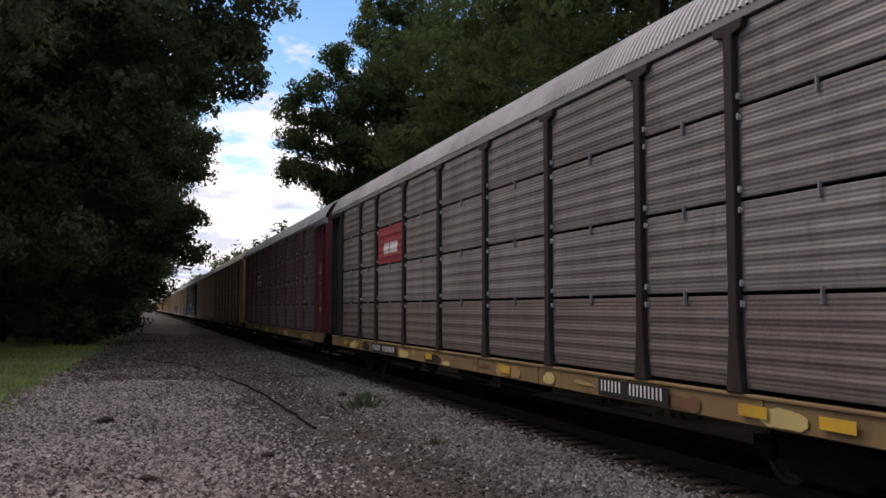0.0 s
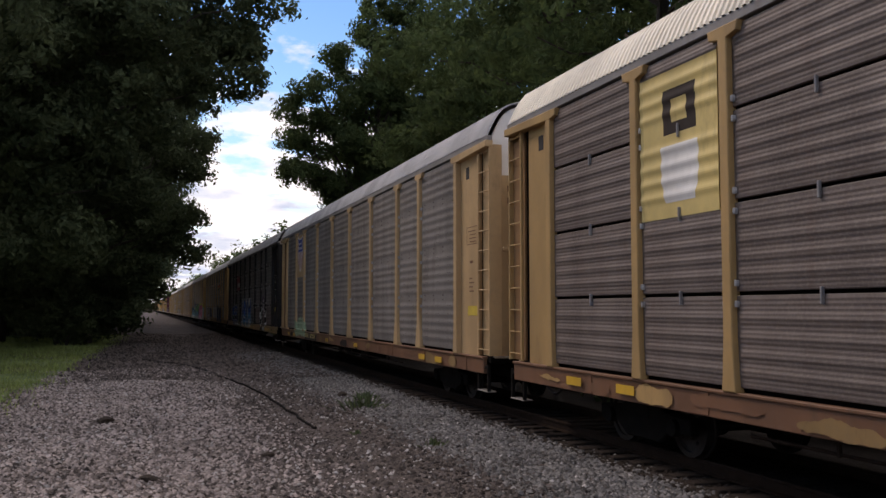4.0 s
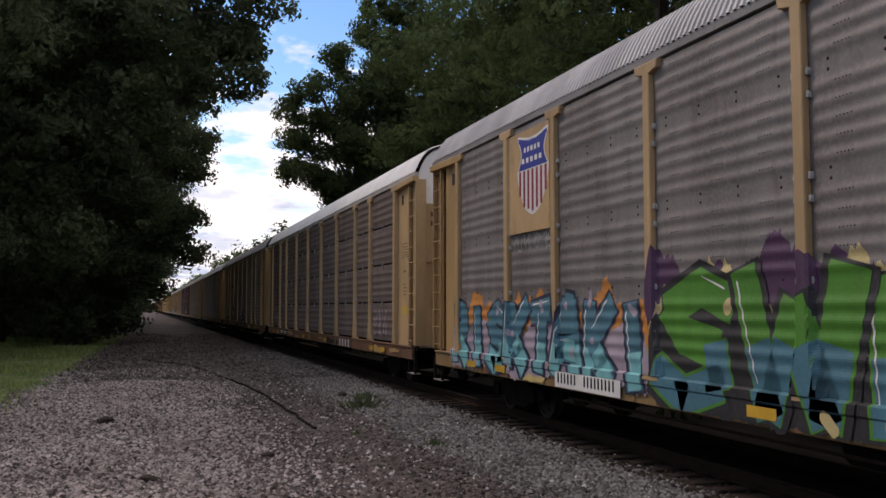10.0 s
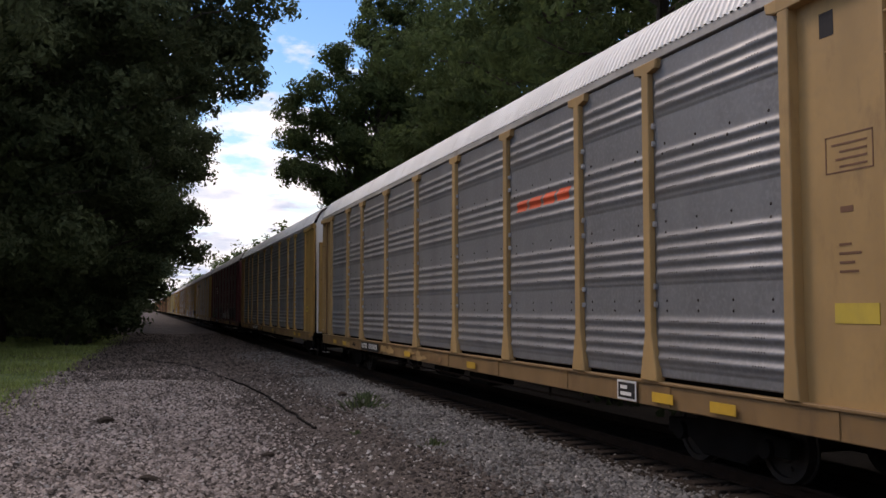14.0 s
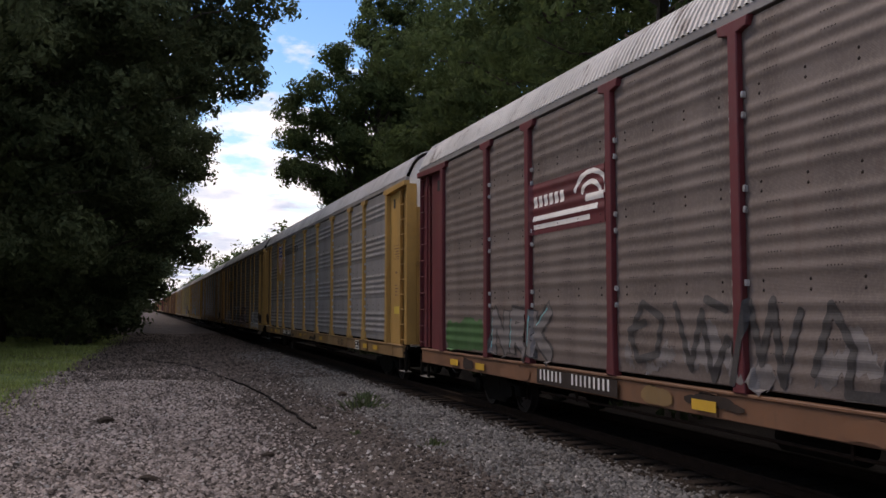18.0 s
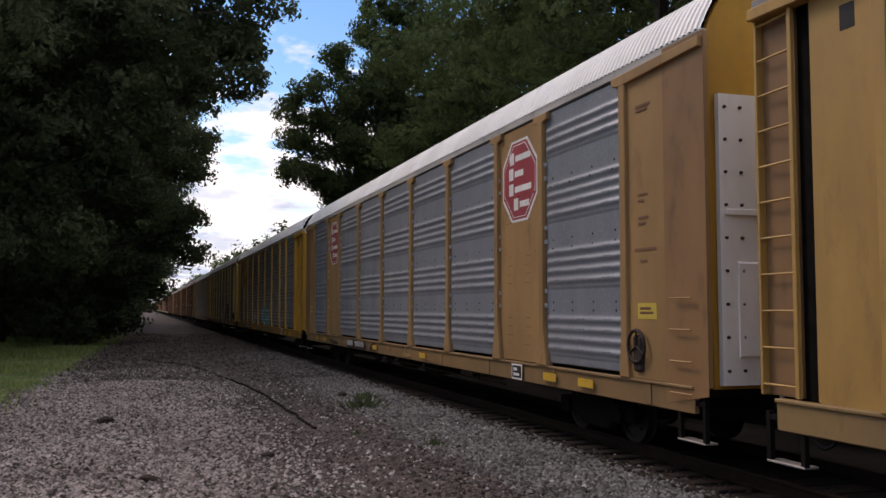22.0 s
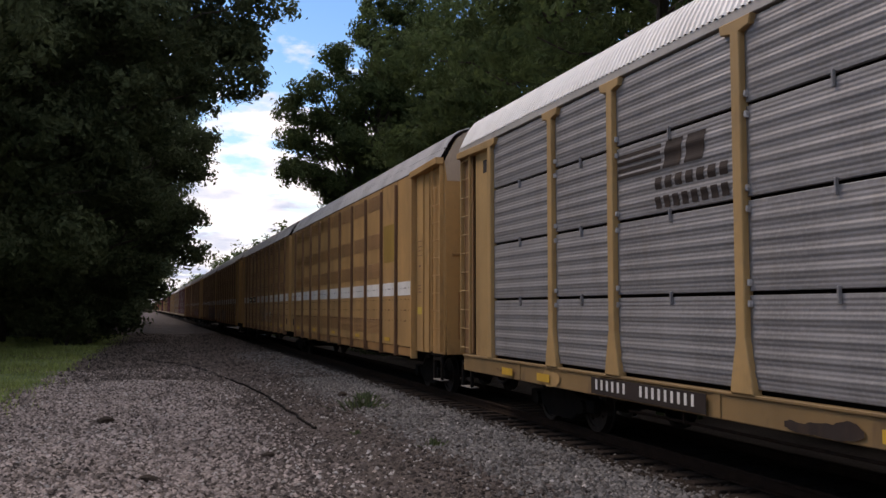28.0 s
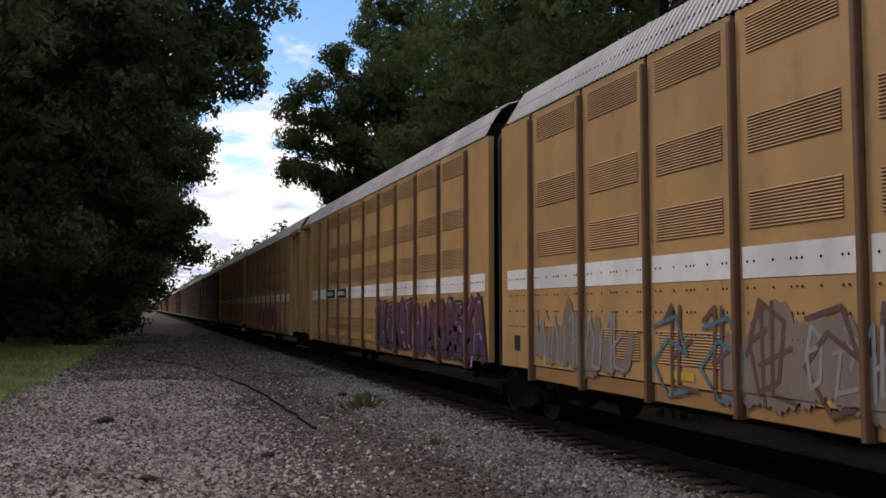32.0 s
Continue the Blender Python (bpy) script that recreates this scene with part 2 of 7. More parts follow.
def part(name, geo, mat, parent=None, label="", at=None):
    """Links a bmesh or a mesh as one object under a thing or a part."""
    me = to_mesh(name, geo) if isinstance(geo, bmesh.types.BMesh) else geo
    if not me.materials:
        me.materials.append(None)
    ob = new(name, me)
    ob.material_slots[0].link = "OBJECT"
    ob.material_slots[0].material = mat
    ob.parent = parent
    if at is not None:
        ob.matrix_basis = at if isinstance(at, Matrix) else Matrix.Translation(at)
    if label:
        ob["label"] = label
    return ob


def box_into(bm, x0, x1, y0, y1, z0, z1, bevel=0.0):
    vs = [bm.verts.new((x, y, z)) for x in (x0, x1) for y in (y0, y1) for z in (z0, z1)]
    fs = [bm.faces.new([vs[i] for i in f]) for f in ((0, 1, 3, 2), (4, 6, 7, 5), (0, 4, 5, 1), (2, 3, 7, 6), (0, 2, 6, 4), (1, 5, 7, 3))]
    if bevel:
        es = list({ed for f in fs for ed in f.edges})
        bmesh.ops.bevel(bm, geom=es, offset=bevel, segments=1, affect="EDGES", clamp_overlap=True)


def box(x0, x1, y0, y1, z0, z1, bevel=0.0):
    bm = bmesh.new()
    box_into(bm, x0, x1, y0, y1, z0, z1, bevel)
    return bm


def tube_into(bm, a, b, r0, r1=None, n=8):
    a, b = Vector(a), Vector(b)
    r1 = r0 if r1 is None else r1
    q = (b - a).to_track_quat("Z", "Y")
    rings = []
    for p, r in ((a, r0), (b, r1)):
        rings.append([bm.verts.new(p + q @ Vector((r * math.cos(6.2832 * k / n), r * math.sin(6.2832 * k / n), 0))) for k in range(n)])
    for k in range(n):
        bm.faces.new((rings[0][k], rings[0][(k + 1) % n], rings[1][(k + 1) % n], rings[1][k]))
    bm.faces.new(rings[0][::-1])
    bm.faces.new(rings[1])


def prism(outline, x0, x1, bevel=0.0):
    """An outline in (y, z), given counter-clockwise as seen from -x, with thickness from x0 to x1."""
    bm = bmesh.new()
    a = [bm.verts.new((x0, y, z)) for y, z in outline]
    b = [bm.verts.new((x1, y, z)) for y, z in outline]
    n = len(outline)
    bm.faces.new(a)
    bm.faces.new(b[::-1])
    for k in range(n):
        bm.faces.new((a[k], b[k], b[(k + 1) % n], a[(k + 1) % n]))
    bmesh.ops.recalc_face_normals(bm, faces=bm.faces)
    if bevel:
        es = [ed for ed in bm.edges if abs(ed.verts[0].co.x - ed.verts[1].co.x) < 1e-6 and ed.verts[0].co.x < max(x0, x1) - 1e-6]
        bmesh.ops.bevel(bm, geom=es, offset=bevel, segments=1, affect="EDGES", clamp_overlap=True)
    return bm


def stuff(ob, label, category):
    return tagged(ob, label, category, kind="stuff")


# ---- ground and track ----
TRACK_X, RAIL_TOP = 8.1, 0.23
rng = np.random.default_rng(7)


def ground_height(x, y):
    """Gentle hollows; the bed of the track lies level."""
    h = 0.05 * np.sin(x * 0.5 + 1.0) * np.sin(y * 0.23) + 0.03 * np.sin(x * 1.3 + y * 0.7)
    far = np.clip((np.abs(x - TRACK_X) - 2.2) / 2.0, 0, 1)
    return h * far - 0.10 * np.exp(-((x - 3.2) / 1.1) ** 2) * np.clip(y / 20, 0, 1)


def make_ground():
    xs = np.concatenate([[-2400, -900, -300, -120, -60, -40], np.arange(-30, 30.1, 0.75), [40, 60, 120, 300, 900, 2400]])
    ys = np.concatenate([[-2400, -900, -300, -100, -40, -20, -10], np.arange(-5, 80.1, 1.0), np.arange(85, 200, 10), [240, 320, 450, 700, 1200, 2400]])
    gx, gy = np.meshgrid(xs, ys)
    gz = ground_height(gx, gy)
    nx, ny = len(xs), len(ys)
    faces = [(j * nx + i, j * nx + i + 1, (j + 1) * nx + i + 1, (j + 1) * nx + i) for j in range(ny - 1) for i in range(nx - 1)]
    ob = part("ground", mesh_of("ground", np.stack([gx, gy, gz], -1).reshape(-1, 3).tolist(), faces, True), M_GROUND)
    tagged(ob, "grey-brown crushed gravel ground beside the track", "ground", kind="structure")


def scatter_stones(name, x0, x1, y0, y1, count, size, mat, label, fade=1.0, soft=0.0):
    """Low broken stones, thinning out with distance."""
    u = rng.random(count) ** fade
    y = y0 + (y1 - y0) * u
    x = x0 + (x1 - x0) * rng.random(count) + rng.normal(size=count) * soft
    r = size * (0.45 + rng.random(count) ** 2 * 1.1)
    base = np.array([(1, 0, 0), (0, 1, 0), (-1, 0, 0), (0, -1, 0), (0, 0, 0.7), (0, 0, -0.6)], float)
    v = base[None] * r[:, None, None] * (0.7 + 0.6 * rng.random((count, 6, 3)))
    a = rng.random(count) * 6.2832
    c, s = np.cos(a)[:, None], np.sin(a)[:, None]
    vx, vy = v[..., 0] * c - v[..., 1] * s, v[..., 0] * s + v[..., 1] * c
    tilt = (rng.random((count, 1)) - 0.5) * 0.8
    vz = v[..., 2] + vx * tilt
    z = ground_height(x, y) + r * 0.18
    pts = np.stack([vx + x[:, None], vy + y[:, None], vz + z[:, None]], -1).reshape(-1, 3)
    f = np.array([(0, 1, 4), (1, 2, 4), (2, 3, 4), (3, 0, 4), (1, 0, 5), (2, 1, 5), (3, 2, 5), (0, 3, 5)])
    faces = (f[None] + 6 * np.arange(count)[:, None, None]).reshape(-1, 3)
    return stuff(part(name, mesh_of(name, pts.tolist(), faces.tolist()), mat), label, "gravel")


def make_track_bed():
    """Oily ballast, darkened for shade under the train and carried past the far ties."""
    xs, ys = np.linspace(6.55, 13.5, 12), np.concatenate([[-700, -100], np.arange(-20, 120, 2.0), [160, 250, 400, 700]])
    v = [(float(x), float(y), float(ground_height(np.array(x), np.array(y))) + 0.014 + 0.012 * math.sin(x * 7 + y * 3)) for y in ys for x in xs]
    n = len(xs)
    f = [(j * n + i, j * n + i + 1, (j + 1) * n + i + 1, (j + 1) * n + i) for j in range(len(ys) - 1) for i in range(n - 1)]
    tagged(part("track_bed", mesh_of("track_bed", v, f, True), M_BED), "oily ballast, coloured darker for the shade under the train", "track bed", kind="structure")


def make_track():
    track = tagged(new("railway_track"), "rusty railway track on wooden ties in ballast", "track", kind="structure")
    track.location = (TRACK_X, 0, 0)
    prof = [(-0.07, 0), (0.07, 0), (0.07, 0.012), (0.012, 0.03), (0.012, 0.13), (0.036, 0.14), (0.036, 0.165), (0.028, 0.178), (-0.028, 0.178),
            (-0.036, 0.165), (-0.036, 0.14), (-0.012, 0.13), (-0.012, 0.03), (-0.07, 0.012)]
    for side in (-0.755, 0.755):
        n = len(prof)
        v = [(side + x, y, 0.052 + z) for y in (-760, 760) for x, z in prof]
        f = [(k, (k + 1) % n, n + (k + 1) % n, n + k) for k in range(n)] + [tuple(range(n))[::-1], tuple(range(n, 2 * n))]
        part("rail", mesh_of("rail", v, f), M_RAIL, track)
    ties = [to_mesh("tie", box(-1.3, 1.3, -0.115, 0.115, -0.16, 0.05, 0.012)) for k in range(1)]
    for k in range(300):
        y = 2.0 + k * 0.52
        part("tie", ties[0], M_TIE, track, at=pose(rng.uniform(-0.05, 0.05), y, rng.uniform(-0.008, 0.004), 0, rng.uniform(-0.4, 0.4), rng.uniform(-1.2, 1.2)))
    v, f = [], []
    for y in list(np.arange(-200, 1.8, 0.52)) + list(np.arange(158.1, 500, 0.52)):
        b = len(v)
        v += [(x, y + dy, z) for x in (-1.3, 1.3) for dy in (-0.115, 0.115) for z in (-0.1, 0.05)]
        f += [tuple(b + i for i in q) for q in ((0, 1, 3, 2), (4, 6, 7, 5), (0, 4, 5, 1), (2, 3, 7, 6), (1, 5, 7, 3))]
    tagged(part("more_ties", mesh_of("more_ties", v, f), M_TIE, track), kind="stuff")


# ---- trees ----


def leaf_cloud(centres, radii, count, size, seed, squash=0.8):
    """Small bent leaf clumps spread through overlapping lobes, denser towards their skins."""
    g = np.random.default_rng(seed)
    radii = np.asarray(radii)
    which = g.choice(len(centres), count, p=radii ** 2 / (radii ** 2).sum())
    # leaves gather in sprays at the ends of twigs
    spray_of = np.sort(g.integers(0, max(1, count // 22), count))
    which = which[spray_of]
    d = g.normal(size=(count, 3))[spray_of]
    d /= np.linalg.norm(d, axis=1)[:, None]
    rad = radii[which] * (0.45 + 0.62 * g.random(count)[spray_of] ** 0.5)
    rad *= 1 + 0.25 * np.sin(d[:, 0] * 9 + which) * np.sin(d[:, 2] * 8 + which * 2)
    p = np.asarray(centres)[which] + d * rad[:, None] * np.array([1, 1, squash])
    p += g.normal(size=(count, 3)) * size * 1.7 * np.array([1, 1, 0.7])
    # each leaf: a folded diamond
    n = d + g.normal(size=(count, 3)) * 0.32
    n /= np.linalg.norm(n, axis=1)[:, None]
    t = np.cross(n, g.normal(size=(count, 3)))
    t /= np.linalg.norm(t, axis=1)[:, None] + 1e-9
    b = np.cross(n, t)
    s = (size * (0.6 + 0.8 * g.random(count)))[:, None]
    v = np.stack([p - t * s, p + b * s * 0.55 + n * s * 0.25, p + t * s, p - b * s * 0.55 + n * s * 0.25], 1).reshape(-1, 3)
    f = (np.array([[0, 1, 2, 3]]) + 4 * np.arange(count)[:, None])
    return v, f


def limb_polyline(g, start, end, steps=5, wobble=0.4):
    pts = [Vector(start)]
    for k in range(1, steps):
        q = Vector(start).lerp(Vector(end), k / steps)
        pts.append(q + Vector(g.normal(size=3) * wobble) + Vector((0, 0, 0.12 * (end[2] - start[2]) * math.sin(3.14 * k / steps))))
    pts.append(Vector(end))
    return pts


def tree_meshes(seed, height, radius, crown_base, leaves, size, lobes=16, lean=0.0):
    g = np.random.default_rng(seed)
    centres, radii = [], []
    mid = (crown_base + height) / 2
    half = (height - crown_base) / 2
    for k in range(lobes):
        a = k * 2.399 + g.uniform(-0.3, 0.3)
        u = (k + 0.5) / lobes * 2 - 1
        w = math.sqrt(max(0.05, 1 - u * u * 0.9)) * radius * g.uniform(0.55, 0.85) * (1 - 0.4 * max(0, u))
        centres.append((w * math.cos(a) + lean, w * math.sin(a), mid + u * half * 0.85))
        radii.append(radius * g.uniform(0.26, 0.42))
    for k in range(lobes):
        c = centres[k]
        centres.append(((c[0] - lean) * 1.25 + lean + g.normal() * 0.6, c[1] * 1.25 + g.normal() * 0.6, c[2] + g.normal() * 0.8))
        radii.append(radius * g.uniform(0.10, 0.2))
    bm = bmesh.new()
    top = Vector((g.normal() * 0.5, g.normal() * 0.5, height * 0.8))
    trunk = limb_polyline(g, (0, 0, -0.2), top, 6, 0.22)
    r0 = 0.02 * height
    for k in range(6):
        tube_into(bm, trunk[k], trunk[k + 1], r0 * (1.25 if k == 0 else 1 - k / 7), r0 * (1 - (k + 1) / 7), 10)
    for k in range(lobes):
        st = trunk[2].lerp(trunk[5], (k + 0.5) / lobes) if lobes > 1 else trunk[3]
        pl = limb_polyline(g, st, centres[k], 4, 0.3)
        for j in range(4):
            rr = r0 * 0.24
            tube_into(bm, pl[j], pl[j + 1], rr * (1 - j / 5), rr * (1 - (j + 1) / 5), 6)
    trunk_me = to_mesh("trunk", bm)
    v, f = leaf_cloud(centres, radii, leaves, size, seed + 50)
    return trunk_me, mesh_of("crown", v.tolist(), f.tolist())


def spreading_meshes(seed, lobes, leaves, size, height, radius):
    """A tree whose boughs reach out to given clumps (x, y, z, r), measured from the foot of its trunk."""
    g = np.random.default_rng(seed)
    bm = bmesh.new()
    trunk = limb_polyline(g, (0, 0, -0.2), (g.normal() * 0.6, g.normal() * 0.6, height), 7, 0.3)
    for k in range(7):
        tube_into(bm, trunk[k], trunk[k + 1], radius * (1.3 if k == 0 else 1 - k / 8), radius * (1 - (k + 1) / 8), 10)
    centres, radii = [], []
    for x, y, z, r in lobes:
        low = min(range(1, 7), key=lambda k: abs(trunk[k].z - 0.6 * z))
        pl = limb_polyline(g, trunk[low], (x, y, z), 6, 0.35)
        for j in range(6):
            tube_into(bm, pl[j], pl[j + 1], radius * 0.30 * (1 - j / 6.5), radius * 0.30 * (1 - (j + 1) / 6.5), 6)
        # every clump breaks up into a core and uneven tufts
        centres.append((x, y, z))
        radii.append(r * 0.74)
        for k in range(7):
            d = g.normal(size=3)
            d /= np.linalg.norm(d)
            q = r * g.uniform(0.45, 1.0)
            centres.append((x + d[0] * q, y + d[1] * q * 1.3, z + d[2] * q * 0.8))
            radii.append(r * g.uniform(0.22, 0.42))
    v, f = leaf_cloud(centres, radii, leaves, size, seed + 50)
    return to_mesh("trunk", bm), mesh_of("crown", v.tolist(), f.tolist())


def build_tree(name, meshes, at, turn, mat, label, group, scale=1.0):
    t = tagged(new(name), label, "tree", group)
    t.matrix_basis = pose(*at, 0, 0, turn) @ Matrix.Scale(scale, 4)
    part("trunk", meshes[0], M_BARK, t)
    part("crown", meshes[1], mat, t)
    return t


def make_trees():
    big = [tree_meshes(11 + k, 25 + k, 9.0, 5.5 - k, 33000, 0.17) for k in range(3)]
    plain = [tree_meshes(11 + k, 25 + k, 9.0, 5.5 - k, 9000, 0.34) for k in range(2)]
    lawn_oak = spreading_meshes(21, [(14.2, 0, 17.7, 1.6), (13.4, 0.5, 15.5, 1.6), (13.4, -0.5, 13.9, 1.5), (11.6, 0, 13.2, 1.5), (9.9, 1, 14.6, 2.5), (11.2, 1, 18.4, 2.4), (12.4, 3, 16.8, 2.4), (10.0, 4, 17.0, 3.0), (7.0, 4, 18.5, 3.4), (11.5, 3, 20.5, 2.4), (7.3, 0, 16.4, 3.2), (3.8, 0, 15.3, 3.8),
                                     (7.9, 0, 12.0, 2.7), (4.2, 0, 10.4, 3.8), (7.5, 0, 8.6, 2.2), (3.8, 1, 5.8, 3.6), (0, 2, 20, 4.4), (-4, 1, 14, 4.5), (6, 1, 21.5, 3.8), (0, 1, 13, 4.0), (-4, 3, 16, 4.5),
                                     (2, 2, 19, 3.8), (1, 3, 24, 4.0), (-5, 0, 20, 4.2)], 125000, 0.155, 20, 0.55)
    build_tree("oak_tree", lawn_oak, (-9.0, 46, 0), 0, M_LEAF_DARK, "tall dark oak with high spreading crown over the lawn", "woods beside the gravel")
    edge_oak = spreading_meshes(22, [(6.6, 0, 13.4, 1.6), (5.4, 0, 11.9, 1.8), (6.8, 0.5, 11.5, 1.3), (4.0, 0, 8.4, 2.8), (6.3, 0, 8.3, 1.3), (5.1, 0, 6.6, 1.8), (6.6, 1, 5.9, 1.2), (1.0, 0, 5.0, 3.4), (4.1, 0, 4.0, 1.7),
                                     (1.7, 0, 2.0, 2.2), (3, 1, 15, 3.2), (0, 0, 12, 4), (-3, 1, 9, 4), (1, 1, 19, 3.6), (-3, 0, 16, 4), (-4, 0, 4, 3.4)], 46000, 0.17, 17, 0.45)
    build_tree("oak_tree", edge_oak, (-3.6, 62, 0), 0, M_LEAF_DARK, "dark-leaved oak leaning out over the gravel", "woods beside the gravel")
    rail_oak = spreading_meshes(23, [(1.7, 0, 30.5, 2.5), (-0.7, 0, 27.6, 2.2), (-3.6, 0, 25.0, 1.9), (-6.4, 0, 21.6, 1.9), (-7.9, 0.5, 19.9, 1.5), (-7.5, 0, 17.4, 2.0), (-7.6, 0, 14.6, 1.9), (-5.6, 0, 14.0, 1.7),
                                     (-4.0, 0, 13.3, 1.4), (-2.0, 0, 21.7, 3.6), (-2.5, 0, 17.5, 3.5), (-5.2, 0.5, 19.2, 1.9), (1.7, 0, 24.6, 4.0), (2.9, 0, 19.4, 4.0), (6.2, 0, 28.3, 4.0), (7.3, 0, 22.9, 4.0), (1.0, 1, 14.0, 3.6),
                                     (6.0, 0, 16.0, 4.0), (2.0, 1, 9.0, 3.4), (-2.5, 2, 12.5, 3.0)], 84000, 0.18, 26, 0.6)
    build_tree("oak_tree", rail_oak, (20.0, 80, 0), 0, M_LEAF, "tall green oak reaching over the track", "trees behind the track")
    # the first two stand left of view, added to shade middle and far cars
    left = [(-12.5, 35, 10), (-13.5, 46, 70), (-9.5, 57, 40), (-15, 53, 130), (-20, 60, 300), (-48, 70, 200), (-40, 80, 120), (-28, 78, 20), (-58, 75, 70), (-12, 80, 80), (-20, 82, 150), (-30, 84, 40), (-5.6, 74, 200), (-5.0, 88, 300), (-4.4, 102, 20), (-3.6, 118, 250),
            (-3.0, 140, 130), (-2.5, 165, 60), (-2.2, 195, 330), (-2.5, 235, 190), (-2.0, 285, 110), (-17, 75, 260), (-2.0, 345, 15), (-39, 66, 10)]
    for k, (x, y, r) in enumerate(left):
        build_tree("oak_tree", big[k % 3] if y < 105 and x > -25 else plain[k % 2], (x, y, 0), r, M_LEAF_DARK, "tall dark-leaved oak at the edge of the gravel", "woods beside the gravel")
    # taller oaks hidden behind the front row, added to shade the far cars
    for k, (x, y) in enumerate([(-9.5, 66), (-8.5, 80), (-8.0, 95), (-7.5, 111), (-7.0, 130)]):
        build_tree("oak_tree", big[k % 3], (x, y, 0), 50 + 80 * k, M_LEAF_DARK, "very tall dark-leaved oak hidden in the woods, added for shade", "woods beside the gravel", 1.42)
    right = [(24.5, 62, 70), (22.0, 45, 140), (20.5, 32, 210), (21.0, 21, 290), (27, 62, 30), (28, 45, 100), (29, 30, 170), (26, 85, 220)]
    for k, (x, y, r) in enumerate(right):
        build_tree("oak_tree", big[(k + 1) % 3] if x < 25 else plain[k % 2], (x, y, 0), r, M_LEAF, "tall green oak behind the train", "trees behind the track")
    shrub = [tree_meshes(31 + k, 7.0, 4.0, 0.6, 9000, 0.2, 9) for k in range(2)]
    for k, (x, y) in enumerate([(-3.4, 63), (-9, 79), (-13, 78), (-17, 80), (-23, 82), (-29, 83), (-35, 85), (-20, 86), (-26, 88), (-32, 90), (-40, 86), (-15, 85), (-3.5, 72), (-3.9, 82), (-4.2, 95), (-4.0, 110),
                                (-3.5, 130), (-3.0, 155), (-2.5, 190), (-2.2, 240), (-5.4, 74), (-7.6, 80), (-3.6, 70), (-10, 84)]):
        build_tree("understory_shrub", shrub[k % 2], (x - (1.9 if y > 60 and x > -6 else 0), y, 0), k * 67, M_LEAF_DARK, "dense dark shrub under the tall trees", "undergrowth of the woods",
                   1.0 + 0.15 * (k % 3))
    build_tree("understory_shrub", shrub[0], (-4.5, 60.0, 0), 40, M_LEAF_DARK, "dense dark shrub under the tall trees", "undergrowth of the woods", 0.62)
    g = np.random.default_rng(5)
    # unseen woods added round the clearing, beside and behind the camera, cutting low light
    cs = [(-27 + g.uniform(-3, 3), y, z) for y in np.arange(-60, 30, 4.0) for z in (3.0, 7.0, 11.0)]
    cs += [(x, -62 + g.uniform(-4, 4), z) for x in np.arange(-22, 60, 4.5) for z in (3.0, 7.5, 12.0)]
    cs += [(20 + g.uniform(-3, 3), y, z) for y in np.arange(-60, 14, 4.5) for z in (3.0, 7.5, 12.0, 16.0)]
    # the rows at the back fill the left tree line in view
    cs += [(x, 92 + g.uniform(-4, 4), z) for x in np.arange(-80, -5, 4.0) for z in (0.6, 2.5, 6.5, 10.5, 14.5)]
    cs += [(x, 99, z) for x in np.arange(-70, -5, 2.5) for z in (0.8, 2.4)]
    # assumed trees beyond the track, added to stop light leaking between the cars
    cs += [(36 + g.uniform(-2, 3), y, z) for y in np.arange(4, 150, 4.0) for z in (1.0, 4.0, 8.0, 12.0)]
    v, f = leaf_cloud(cs, [g.uniform(2.4, 3.6) for c in cs], 80000, 0.5, 80)
    stuff(part("woods", mesh_of("woods", v.tolist(), f.tolist()), M_LEAF_DARK), "dark leafy woods, mostly outside the view, added to block low light", "woods")
    # assumed low growth, added to keep light from reaching under the cars
    cs = [(11.4 + g.uniform(-0.2, 2.2), y, g.uniform(0.2, 1.4)) for y in np.arange(-8, 100, 0.7)]
    v, f = leaf_cloud(cs, [g.uniform(0.6, 1.1) for c in cs], 34000, 0.15, 79)
    stuff(part("trackside_weeds", mesh_of("trackside_weeds", v.tolist(), f.tolist()), M_LEAF_DARK), "dark leafy weeds added along the far track side to block light", "weeds")
    cs, rs = [], []
    for y in np.arange(104, 620, 5.0):
        top = g.uniform(7.5, 11.0)
        for z in (2.5, top * 0.6, top):
            cs.append((15.0 + g.uniform(-1, 3), y + g.uniform(-2, 2), z))
            rs.append(g.uniform(1.8, 3.0))
    v, f = leaf_cloud(cs, rs, 50000, 0.32, 77)
    stuff(part("far_woods", mesh_of("far_woods", v.tolist(), f.tolist()), M_LEAF), "low line of far green trees beyond the train", "woods")
    cs = [(x, 640 + 20 * math.sin(x), g.uniform(4, 12)) for x in np.arange(-120, 140, 6.0)]
    v, f = leaf_cloud(cs, [g.uniform(5, 8) for c in cs], 12000, 0.9, 78)
    stuff(part("far_woods", mesh_of("far_woods", v.tolist(), f.tolist()), M_LEAF_DARK), "distant woods closing the view", "woods")


